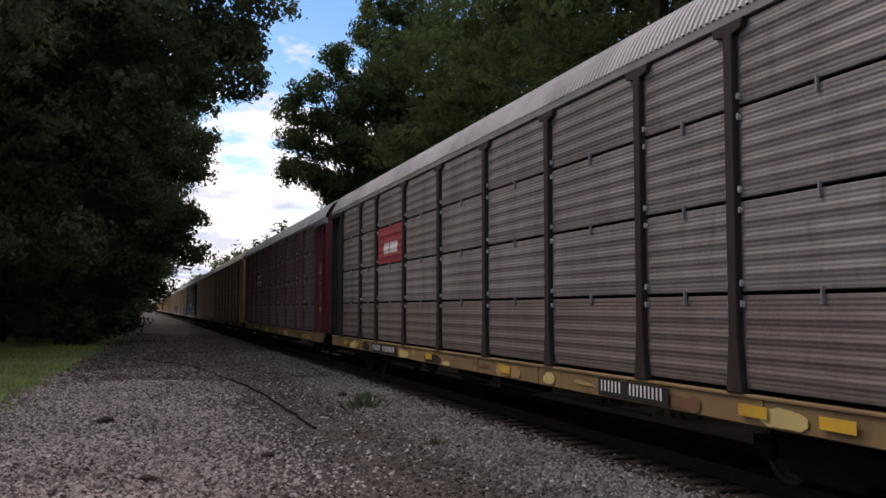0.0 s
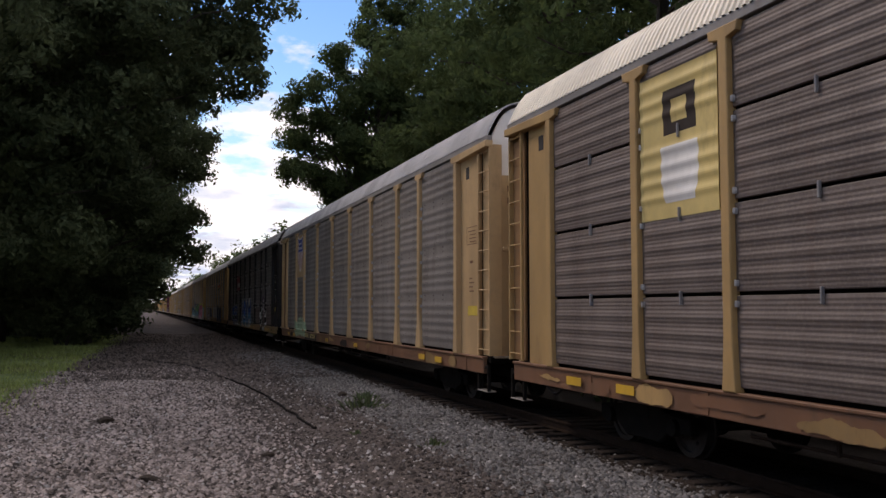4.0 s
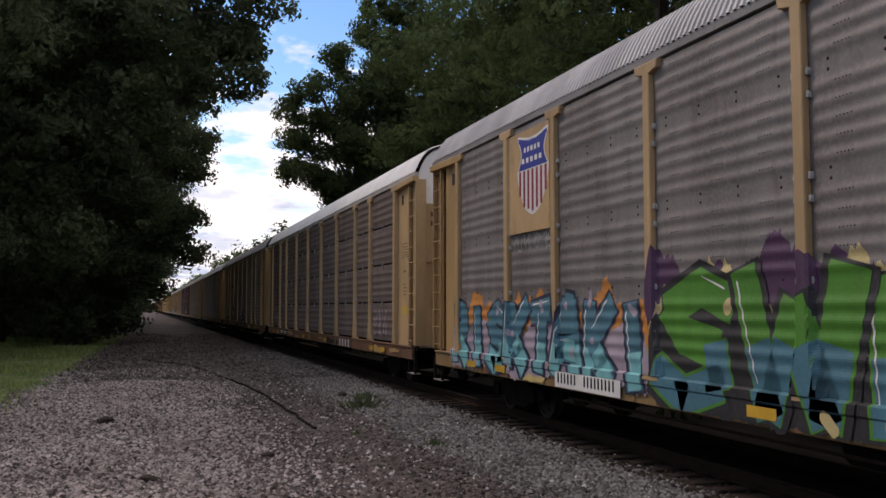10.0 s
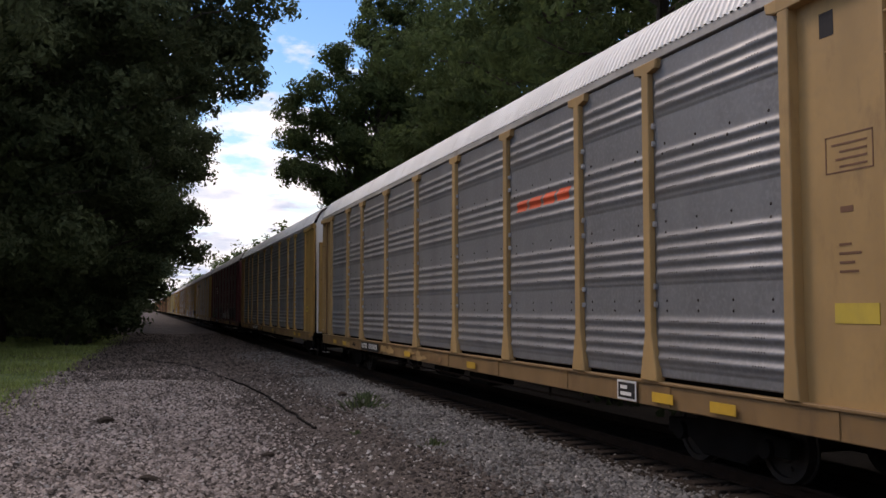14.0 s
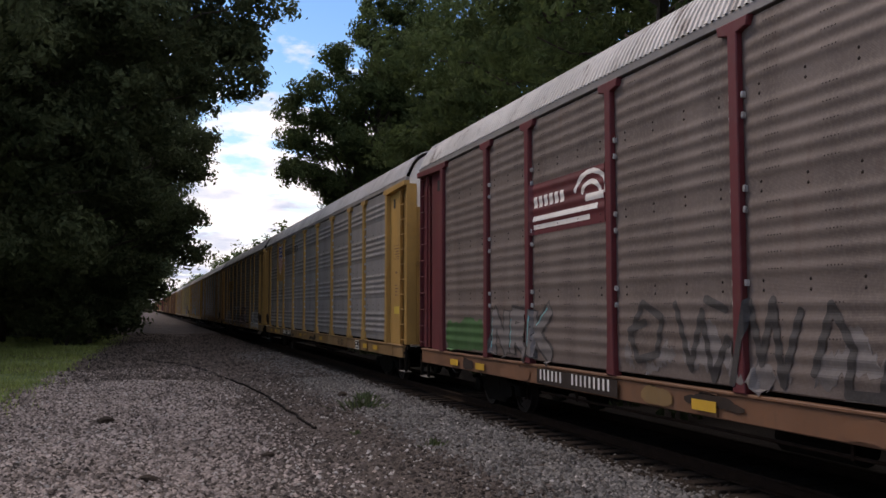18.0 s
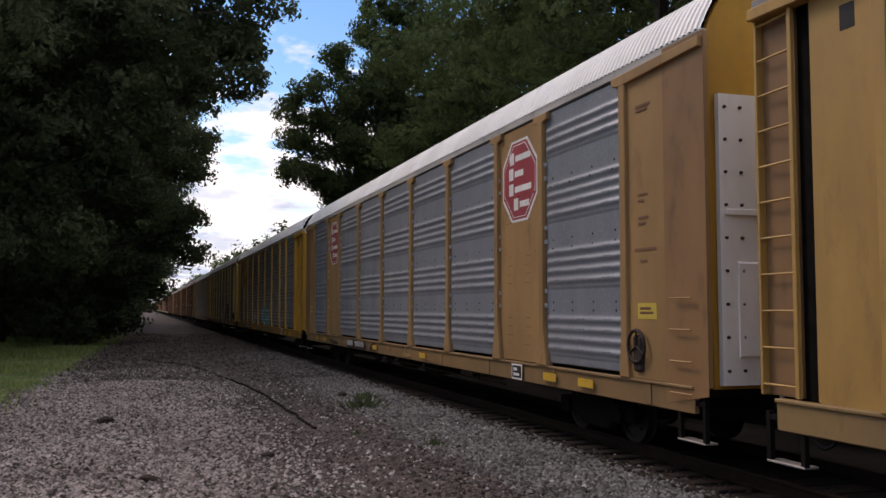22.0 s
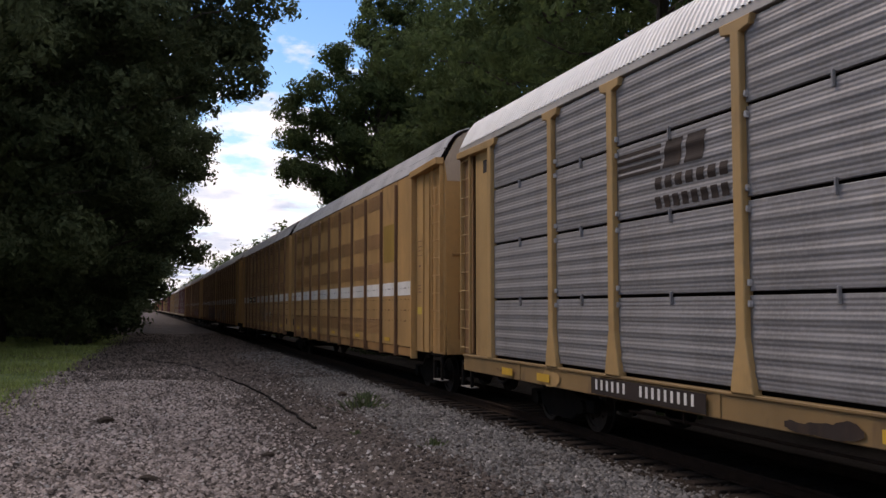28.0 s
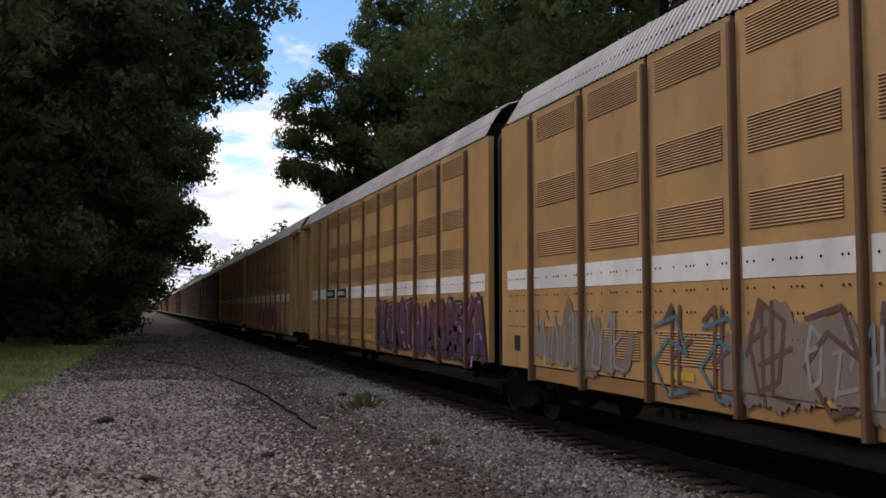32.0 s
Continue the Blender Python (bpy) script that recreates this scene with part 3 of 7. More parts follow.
# ---- ground cover ----


def grass_patch(name, inside, x0, x1, y0, y1, count, height, label, seed):
    g = np.random.default_rng(seed)
    x, y = g.uniform(x0, x1, count), g.uniform(y0, y1, count)
    keep = inside(x, y, g)
    x, y = x[keep], y[keep]
    n = len(x)
    a = g.random(n) * 6.2832
    h = height * (0.5 + g.random(n))
    w = 0.012 + 0.010 * g.random(n) + height * 0.03
    lean = g.normal(size=(n, 2)) * (h * 0.4)[:, None]
    z = ground_height(x, y) - 0.01
    c, s = np.cos(a) * w, np.sin(a) * w
    v = np.stack([np.stack([x - c, y - s, z], -1), np.stack([x + c, y + s, z], -1),
                  np.stack([x + lean[:, 0], y + lean[:, 1], z + h], -1)], 1).reshape(-1, 3)
    f = np.array([[0, 1, 2]]) + 3 * np.arange(n)[:, None]
    return stuff(part(name, mesh_of(name, v.tolist(), f.tolist()), M_GRASS), label, "grass")


def weed_clump(x, y, n, h, seed):
    """A tuft of thin blades with small leaves, growing out of the stones."""
    g = np.random.default_rng(seed)
    v, f = [], []
    for k in range(n):
        a, r = g.uniform(0, 6.28), abs(g.normal()) * h * 0.8
        bx, by = r * math.cos(a) * 0.9, r * math.sin(a) * 0.9
        hh, w = h * g.uniform(0.3, 1.1) * max(0.3, 1 - r / h * 0.4), g.uniform(0.008, 0.022)
        lx, ly = bx * 1.5 + g.normal() * h * 0.25, by * 1.5 + g.normal() * h * 0.25
        b, t = len(v), g.uniform(0, 3.14)
        dx, dy = w * math.cos(t), w * math.sin(t)
        v += [(bx - dx, by - dy, -0.02), (bx + dx, by + dy, -0.02), ((bx + lx) / 2 + dx, (by + ly) / 2 + dy, hh * 0.7), (lx, ly, hh), ((bx + lx) / 2 - dx, (by + ly) / 2 - dy, hh * 0.7)]
        f.append((b, b + 1, b + 2, b + 3, b + 4))
    ob = part("weed", mesh_of("weed", v, f), M_WEED, at=(x, y, float(ground_height(np.array(x), np.array(y)))))
    tagged(ob, "small green weed growing through the gravel", "weed")


def lawn_edge(y):
    return -3.2 + (y - 25) * 0.030 + 0.16 * np.sin(y * 0.9) + 0.12 * np.sin(y * 2.3)


def make_ground_cover():
    turf_y = np.arange(20, 84, 1.0)
    v = []
    for y in turf_y:
        for u in np.linspace(0, 1, 12):
            x = -45 + (float(lawn_edge(y)) + 45) * u
            v.append((x, y, float(ground_height(np.array(x), np.array(y))) + 0.012))
    f = [(j * 12 + i, j * 12 + i + 1, (j + 1) * 12 + i + 1, (j + 1) * 12 + i) for j in range(len(turf_y) - 1) for i in range(11)]
    tagged(part("lawn", mesh_of("lawn", v, f, True), M_TURF), "mown green lawn at the edge of the gravel", "lawn", kind="structure")
    grass_patch("lawn_grass", lambda x, y, g: x < lawn_edge(y) + g.normal(size=len(x)) * 0.35, -24, -0.5, 21, 80, 95000, 0.15, "short green grass along the gravel", 3)
    scatter_stones("damp_stones", 1.7, 4.9, 6.5, 40, 26000, 0.034, M_STONE_DARK, "dark damp crushed stones", 1.5, 0.5)
    scatter_stones("gravel_stones", -2.9, 2.3, 6.5, 36, 52000, 0.036, M_STONE, "loose brown-grey crushed stones", 1.5, 0.45)
    # same gravel farther off, in darker stone to add the trees' shade
    scatter_stones("far_stones", -2.2, 6.4, 30, 85, 26000, 0.060, M_STONE_DARK, "crushed stones coloured dark for the shade of the trees", 1.3, 0.3)
    scatter_stones("pale_stones", -2.9, 6.2, 6.5, 34, 5200, 0.034, M_STONE_PALE, "scattered pale crushed stones", 1.4, 0.2)
    scatter_stones("ballast_stones", 4.6, 6.6, 5.5, 48, 38000, 0.038, M_BALLAST, "pale grey ballast stones beside the rails", 1.4, 0.22)
    scatter_stones("bed_stones", 6.5, 9.4, 5.5, 40, 14000, 0.035, M_BED, "oily stones between the rails, coloured darker for the shade there", 1.4)
    # a dark tube half sunk in the gravel, standing in for a rut edge
    bm = bmesh.new()
    pts = [(0.0, 43.5), (1.57, 36.8), (2.5, 31.5), (3.06, 28.6), (3.2, 25.4), (3.2, 22.3), (3.28, 20.0), (3.3, 17.8)]
    g = np.random.default_rng(9)
    path = []
    for (xa, ya), (xb, yb) in zip(pts[:-1], pts[1:]):
        for k in range(8):
            x, y = xa + (xb - xa) * k / 8 + g.normal() * 0.03, ya + (yb - ya) * k / 8
            path.append((x, y, float(ground_height(np.array(x), np.array(y))) + 0.045 + g.normal() * 0.008))
    for k in range(len(path) - 1):
        tube_into(bm, path[k], path[k + 1], 0.026, n=6)
    tagged(part("cable", bm, M_RUT), "thin dark tube standing in for a rut edge in the gravel", "cable")
    for x, y, r, sd in ((-0.7, 19.7, 0.16, 1), (5.0, 23.6, 0.15, 2), (0.1, 12.7, 0.11, 3), (1.9, 14.5, 0.09, 4)):
        bm = bmesh.new()
        bmesh.ops.create_icosphere(bm, subdivisions=2, radius=r)
        g = np.random.default_rng(sd)
        for vert in bm.verts:
            vert.co = Vector((vert.co.x * 1.3, vert.co.y * 0.8, vert.co.z * 0.55)) * (1 + g.normal() * 0.10)
        tagged(part("rock", bm, M_BED, at=pose(x, y, float(ground_height(np.array(x), np.array(y))) + r * 0.3, 0, 0, sd * 50)), "dark chunk of rock lying on the gravel", "rock")
    for x, y, n, h, sd in ((4.8, 20.6, 80, 0.42, 5), (4.7, 14.7, 40, 0.16, 6), (5.4, 22.5, 60, 0.25, 7), (3.9, 17.0, 30, 0.1, 8)):
        weed_clump(x, y, n, h, sd)


make_ground()
make_track_bed()
make_track()
make_trees()
make_ground_cover()

# ---- train ----
PITCH = 29.9
HALF_W, BODY = 1.57, 14.38
POSTS = [-12.4, -9.58, -7.5, -4.5, -1.5, 1.5, 4.5, 7.5, 9.58, 12.4]
DECK, EAVE, ROOF_EDGE = 1.12, 5.42, 5.55
ROWS = [1.12, 2.24, 3.32, 4.41, 5.42]
# metres that the train has come at each full second
TRAVEL = [0.0, 19.22, 38.47, 57.7, 76.93, 96.15, 115.33, 134.48, 153.62, 172.75, 191.88, 210.96, 230.01, 248.94, 267.7, 286.28, 304.73, 323.06,
          341.3, 359.51, 377.69, 395.85, 414.01, 432.16, 450.29, 468.41, 486.52, 504.64, 522.76, 540.89, 559.03, 577.16, 595.28]


def travelled(t):
    return float(np.interp(t, range(33), TRAVEL))


def solid_ridges():
    """Where the full-height panels carry ridges: groups of four with flat riveted bands between."""
    out = []
    for z0 in (0.29, 1.40, 2.52, 3.64):
        out += [z0 + 0.16 * k for k in range(4)]
    return [z for z in out if z < 4.1]


SOLID = solid_ridges()
# older sheets: five broader waves and a narrow riveted band
RIBBED = [c for c in (z0 + 0.185 * k for z0 in (0.26, 1.37, 2.48, 3.59) for k in range(5)) if c < 4.2]
SPLIT_ROW = [0.22, 0.42, 0.62, 0.84]


@functools.lru_cache(maxsize=None)
def relief(style, z):
    """How far a panel stands proud of its base at height z."""
    h = z - DECK
    if style == "split":
        low = max([r for r in ROWS[:4] if r <= z] or [DECK])
        h = z - low
        return sum(0.021 * math.exp(-((h - c) / 0.058) ** 2) for c in SPLIT_ROW)
    if style == "ribbed":
        return sum(0.022 * math.exp(-((h - c) / 0.062) ** 2) for c in RIBBED if abs(h - c) < 0.25)
    # sheets lap over one another like clapboards
    start = max([z for z in (-0.85, 0.17, 1.28, 2.40, 3.52) if z <= h] or [-0.85])
    return 0.014 * max(0.0, 1 - (h - start) / 0.5) + sum(0.037 * math.exp(-((h - c) / 0.046) ** 2) for c in SOLID if abs(h - c) < 0.2)


def panel_mesh(style, width, z0, z1):
    key = ("panel", style, round(width, 3), round(z0, 3), round(z1, 3))
    if key not in CACHE:
        zs = [z0]
        step = 0.0136 if style == "split" else 0.0208
        while zs[-1] + step < z1:
            zs.append(zs[-1] + step)
        zs.append(z1)
        # rolled sheets carry fine ribs on their broad waves
        prof = [(-relief(style, z + 1e-4) - (0.0065 * (k // 2 % 2) if style == "split" and 2 < k < len(zs) - 3 else 0), z) for k, z in enumerate(zs)]
        # the ridges run out flat beside the posts
        cols = ((-0.5, 0.0, 0.0), (-0.5, 0.05, 0.25), (-0.5, 0.12, 1.0), (0.5, -0.12, 1.0), (0.5, -0.05, 0.25), (0.5, 0.0, 0.0))
        v = [(x * q, s * width + d, z) for s, d, q in cols for x, z in prof] + [(0.05, s * width / 2, z) for s in (-1, 1) for z in (z0, z1)]
        n = len(prof)
        f = [(c * n + k, c * n + n + k, c * n + n + k + 1, c * n + k + 1) for c in range(5) for k in range(n - 1)]
        smooth = len(f)
        b = 6 * n
        f += [(b, b + 2) + tuple(c * n for c in range(5, -1, -1)), (b + 1,) + tuple(c * n + n - 1 for c in range(6)) + (b + 3,), (b, b + 1, b + 3, b + 2)]
        f += [tuple(range(n)) + (b + 1, b), tuple(range(6 * n - 1, 5 * n - 1, -1)) + (b + 2, b + 3)]
        me = mesh_of("panel", v, f)
        me.polygons.foreach_set("use_smooth", [k < smooth for k in range(len(f))])
        CACHE[key] = me
    return CACHE[key]


def cached(key, make):
    if key not in CACHE:
        g = make()
        CACHE[key] = to_mesh(key if isinstance(key, str) else key[0], g) if isinstance(g, bmesh.types.BMesh) else g
    return CACHE[key]


POST_W = 0.17


def post_mesh(flare):
    w, b = POST_W / 2, flare / 2
    out = [(-b, DECK - 0.02), (b, DECK - 0.02), (b * 0.9, DECK + 0.12), (w, DECK + 0.62), (w, EAVE - 0.16), (0.27, EAVE - 0.12), (0.30, EAVE + 0.0),
           (-0.30, EAVE + 0.0), (-0.27, EAVE - 0.12), (-w, EAVE - 0.16), (-w, DECK + 0.62), (-b * 0.9, DECK + 0.12)]
    return prism(out, -0.085, 0.04, 0.012)


ROUND_ROOF = [(0.0, 0.0), (0.10, 0.22), (0.20, 0.40), (0.33, 0.55), (0.50, 0.65), (0.75, 0.73), (1.10, 0.77), (1.60, 0.79)]
STEEP_ROOF = [(0.0, 0.0), (0.11, 0.20), (0.23, 0.41), (0.35, 0.58), (0.52, 0.70), (0.76, 0.78), (1.10, 0.82), (1.60, 0.84)]


def roof_profile(base=ROOF_EDGE, half=ROUND_ROOF):
    pts = [(-1.60 + x, base + z) for x, z in half]
    return pts + [(-x, z) for x, z in pts[-2::-1]]


def roof_mesh(half_len, pitch=0.13, base=ROOF_EDGE, half=ROUND_ROOF):
    """Square ribs across the roof; their open ends show along the eaves."""
    prof = roof_profile(base, half)
    ys = [y + d * pitch for y in np.arange(-half_len, half_len - pitch, pitch) for d in (0.0, 0.42, 0.5, 0.92)]
    n, v = len(prof), []
    for j, y in enumerate(ys):
        s = 0.0 if j % 4 < 2 else 0.024
        for x, z in prof:
            v.append((x * (1 + s * 0.75), y, z + s * (1 if z > base + 0.5 else 0.3)))
    f = [(j * n + i, (j + 1) * n + i, (j + 1) * n + i + 1, j * n + i + 1) for j in range(len(ys) - 1) for i in range(n - 1)]
    return mesh_of("roof", v, f)


def end_wall(y, t, z0=DECK - 0.05, base=ROOF_EDGE, half=ROUND_ROOF):
    """The end of a car: side edges and the arched top."""
    prof = [(-1.42, z0)] + [(x * 0.93, z - 0.05) for x, z in roof_profile(base, half)] + [(1.42, z0)]
    bm = bmesh.new()
    a = [bm.verts.new((x, y, z)) for x, z in prof]
    b = [bm.verts.new((x, y + t, z)) for x, z in prof]
    n = len(prof)
    bm.faces.new(a)
    bm.faces.new(b[::-1])
    for k in range(n):
        bm.faces.new((a[k], b[k], b[(k + 1) % n], a[(k + 1) % n]))
    bmesh.ops.recalc_face_normals(bm, faces=bm.faces)
    return bm


def ladder(car, y, mat, sgn, top=EAVE - 0.05, foot=DECK + 0.0, x=-1.60, rungs=11, back=None):
    """Stiles, a backing plate towards the end of the car, and rungs."""
    bm = bmesh.new()
    box_into(bm, x, x + 0.05, -0.30 - 0.03, -0.30 + 0.03, foot, top, 0.006)
    box_into(bm, x + 0.02, x + 0.30, 0.27, 0.31, foot, top, 0.006)
    ld = part("ladder", cached(("ladder", round(x, 2), round(top, 2), round(foot, 2)), lambda: bm), mat, car, at=pose(0, y, 0) @ Matrix.Diagonal((1, sgn, 1, 1)))

    def rung():
        b = bmesh.new()
        tube_into(b, (x + 0.02, -0.30, 0), (x + 0.04, 0.29, 0), 0.014, n=6)
        return b
    part("backing_plate", cached(("backing", round(x, 2), round(top, 2), round(foot, 2)), lambda: box(x + 0.11, x + 0.15, -0.26, 0.265, foot, top)), back or mat, ld)
    me = cached(("rung", round(x, 2)), rung)
    for k in range(rungs):
        part("rung", me, mat, ld, at=(0, 0, foot + 0.12 + k * (top - foot - 0.24) / (rungs - 1)))
    return ld


WHEELSETS = []


def truck(car, y):
    def frame_mesh():
        bm = bmesh.new()
        for s in (-1, 1):
            out = [(-1.25, 0.34), (-0.75, 0.34), (-0.45, 0.16), (0.45, 0.16), (0.75, 0.34), (1.25, 0.34), (1.25, 0.56), (0.62, 0.60), (0.4, 0.72), (-0.4, 0.72),
                   (-0.62, 0.60), (-1.25, 0.56)]
            p = prism(out, s * 1.02 - 0.07, s * 1.02 + 0.07, 0.02)
            me = to_mesh("tmp", p)
            bm.from_mesh(me)
            bpy.data.meshes.remove(me)
            for d in (-0.89, 0.89):
                tube_into(bm, (s * 1.05, d, 0.42), (s * 1.16, d, 0.42), 0.12, n=10)
            for d in (-0.18, 0, 0.18):
                tube_into(bm, (s * 1.02, d, 0.22), (s * 1.02, d, 0.5), 0.07, n=8)
        box_into(bm, -1.1, 1.1, -0.22, 0.22, 0.45, 0.78, 0.03)
        return bm
    tr = part("truck", cached("truck", frame_mesh), M_DARK, car, "grimy cast steel truck", at=(0, y, 0))

    def wheels():
        bm = bmesh.new()
        prof = [(0.0, 0.68), (0.16, 0.68), (0.18, 0.715), (0.34, 0.72), (0.35, 0.69), (0.42, 0.69), (0.425, 0.80), (0.45, 0.81), (0.45, 0.83), (0.36, 0.83), (0.34, 0.79), (0.18, 0.80), (0.16, 0.86), (0, 0.86)]
        n = 20
        for s in (-1, 1):
            rings = [[bm.verts.new((s * (1.55 - x), r * math.cos(6.2832 * k / n), r * math.sin(6.2832 * k / n))) for k in range(n)] for r, x in prof[1:-1]]
            for i in range(len(rings) - 1):
                for k in range(n):
                    bm.faces.new((rings[i][k], rings[i][(k + 1) % n], rings[i + 1][(k + 1) % n], rings[i + 1][k]))
            bm.faces.new(rings[0])
            bm.faces.new(rings[-1])
        tube_into(bm, (-0.95, 0, 0), (0.95, 0, 0), 0.08, n=10)
        for s in (-1, 1):
            for k in range(4):
                a = 6.2832 * k / 4
                tube_into(bm, (s * 0.86, 0.25 * math.cos(a), 0.25 * math.sin(a)), (s * 0.82, 0.25 * math.cos(a), 0.25 * math.sin(a)), 0.03, n=6)
        bmesh.ops.recalc_face_normals(bm, faces=bm.faces)
        return bm
    for d in (-0.89, 0.89):
        w = part("wheelset", cached("wheelset", wheels), M_WHEEL, tr, at=(0, d, 0.42))
        WHEELSETS.append(w)
    return tr


def underframe(car, half, sill_mat, label="yellow-brown steel side sill with patched paint"):
    def sill():
        bm = bmesh.new()
        box_into(bm, -1.60, -1.52, -half + 0.35, half - 0.35, 0.76, DECK - 0.03, 0.012)
        box_into(bm, -1.63, -1.50, -half + 0.35, half - 0.35, DECK - 0.06, DECK - 0.02, 0.008)
        for k in range(int(half * 2 / 3)):
            y = -half + 1.4 + k * 3.0
            box_into(bm, -1.615, -1.60, y - 0.06, y + 0.06, 0.78, DECK - 0.06)
        return bm
    part("side_sill", cached(("sill", half), sill), sill_mat, car, label)
    part("side_sill", cached(("sill", half), sill), sill_mat, car, at=Matrix.Rotation(math.pi, 4, "Z"))

    def centre():
        bm = bmesh.new()
        box_into(bm, -0.45, 0.45, -half + 0.1, half - 0.1, 0.55, 1.0, 0.02)
        box_into(bm, -1.5, 1.5, -half + 0.2, half - 0.2, 0.98, 1.08)
        for k in range(9):
            y = -half + 2 + k * (2 * half - 4) / 8
            box_into(bm, -1.48, 1.48, y - 0.08, y + 0.08, 0.8, 0.99)
        box_into(bm, -1.1, -0.5, -2.2, -1.0, 0.42, 0.85, 0.03)
        tube_into(bm, (-0.9, 0.4, 0.6), (-0.9, 1.6, 0.6), 0.2, n=12)
        return bm
    part("underframe", cached(("under", half), centre), M_DARK, car)


def coupler(car, y, sgn):
    def make():
        bm = bmesh.new()
        box_into(bm, -0.09, 0.09, -0.2, 0.36, 0.68, 0.86, 0.02)
        box_into(bm, -0.17, 0.15, 0.30, 0.56, 0.62, 0.92, 0.04)
        return bm
    part("coupler", cached("coupler", make), M_DARK, car, at=pose(0, y, 0, 0, 0, 0 if sgn > 0 else 180))

    def step():
        bm = bmesh.new()
        box_into(bm, -1.58, -1.52, -0.30, -0.24, 0.42, 0.95)
        box_into(bm, -1.58, -1.52, 0.24, 0.30, 0.42, 0.95)
        box_into(bm, -1.575, -1.525, -0.27, 0.27, 0.86, 0.92)
        return bm
    st = part("stirrup_step", cached("step", step), M_DARK, car, at=(0, y - sgn * 0.45, 0))
    part("tread", cached("step_tread", lambda: box(-1.59, -1.40, -0.30, 0.30, 0.40, 0.425, 0.006)), M_TREAD, st, "pale steel tread")

    def hose():
        pts = [Vector((-0.35 - 0.05 * k, 0.06 * k, 0.72 - 0.30 * math.sin(k / 6 * 3.0))) for k in range(7)]
        v = [(p.x + 0.022 * math.cos(1.0472 * q), p.y, p.z + 0.022 * math.sin(1.0472 * q)) for p in pts for q in range(6)]
        f = [(k * 6 + q, k * 6 + (q + 1) % 6, k * 6 + 6 + (q + 1) % 6, k * 6 + 6 + q) for k in range(6) for q in range(6)]
        return mesh_of("air_hose", v, f + [tuple(range(6)), tuple(range(36, 42))], True)
    part("air_hose", cached("hose", hose), M_RUBBER, car, at=pose(0, y, 0, 0, 0, 0 if sgn > 0 else 180))


# surface of the near side, for paint and lettering


def surface(spec, u, z):
    """How far the near side stands out at u metres from the middle towards the front, and a height."""
    if spec["style"] == "louvred":
        return 1.611 if z > 1.1 else 1.60
    if z < DECK - 0.08:
        return 1.618
    if z < DECK + 0.05:
        return 1.634
    post = 0.0
    for p in POSTS[1:-1]:
        w = POST_W / 2 + (0.0 if z > DECK + 0.62 else (DECK + 0.62 - z) / 0.62 * 0.13)
        post = max(post, min(1.0, (w + 0.055 - abs(u - p)) / 0.045))
    if post == 1.0:
        return HALF_W + 0.086
    if post > 0.0:
        return HALF_W + 0.086 * post + (1 - post) * (relief(spec["style"], z) + 0.006)
    if abs(u) > 12.32:
        return 1.62 if abs(u) < 12.6 else 1.535
    if "plate" in spec and spec["plate"][0] < u < spec["plate"][1] and z > spec["plate"][2]:
        return HALF_W + 0.056
    if spec.get("solid_bays") and any(POSTS[b] < u < POSTS[b + 1] for b in spec["solid_bays"]):
        return HALF_W + 0.012
    return HALF_W + relief(spec["style"], z) + (0.0065 if spec["style"] == "split" else 0)


def convex_outline(pts):
    """The convex outline of points, counter-clockwise."""
    pts = sorted(set((round(a, 5), round(b, 5)) for a, b in pts))

    def chain(seq):
        out = []
        for p in seq:
            while len(out) > 1 and (out[-1][0] - out[-2][0]) * (p[1] - out[-2][1]) - (out[-1][1] - out[-2][1]) * (p[0] - out[-2][0]) <= 0:
                out.pop()
            out.append(p)
        return out[:-1]
    return chain(pts) + chain(pts[::-1])


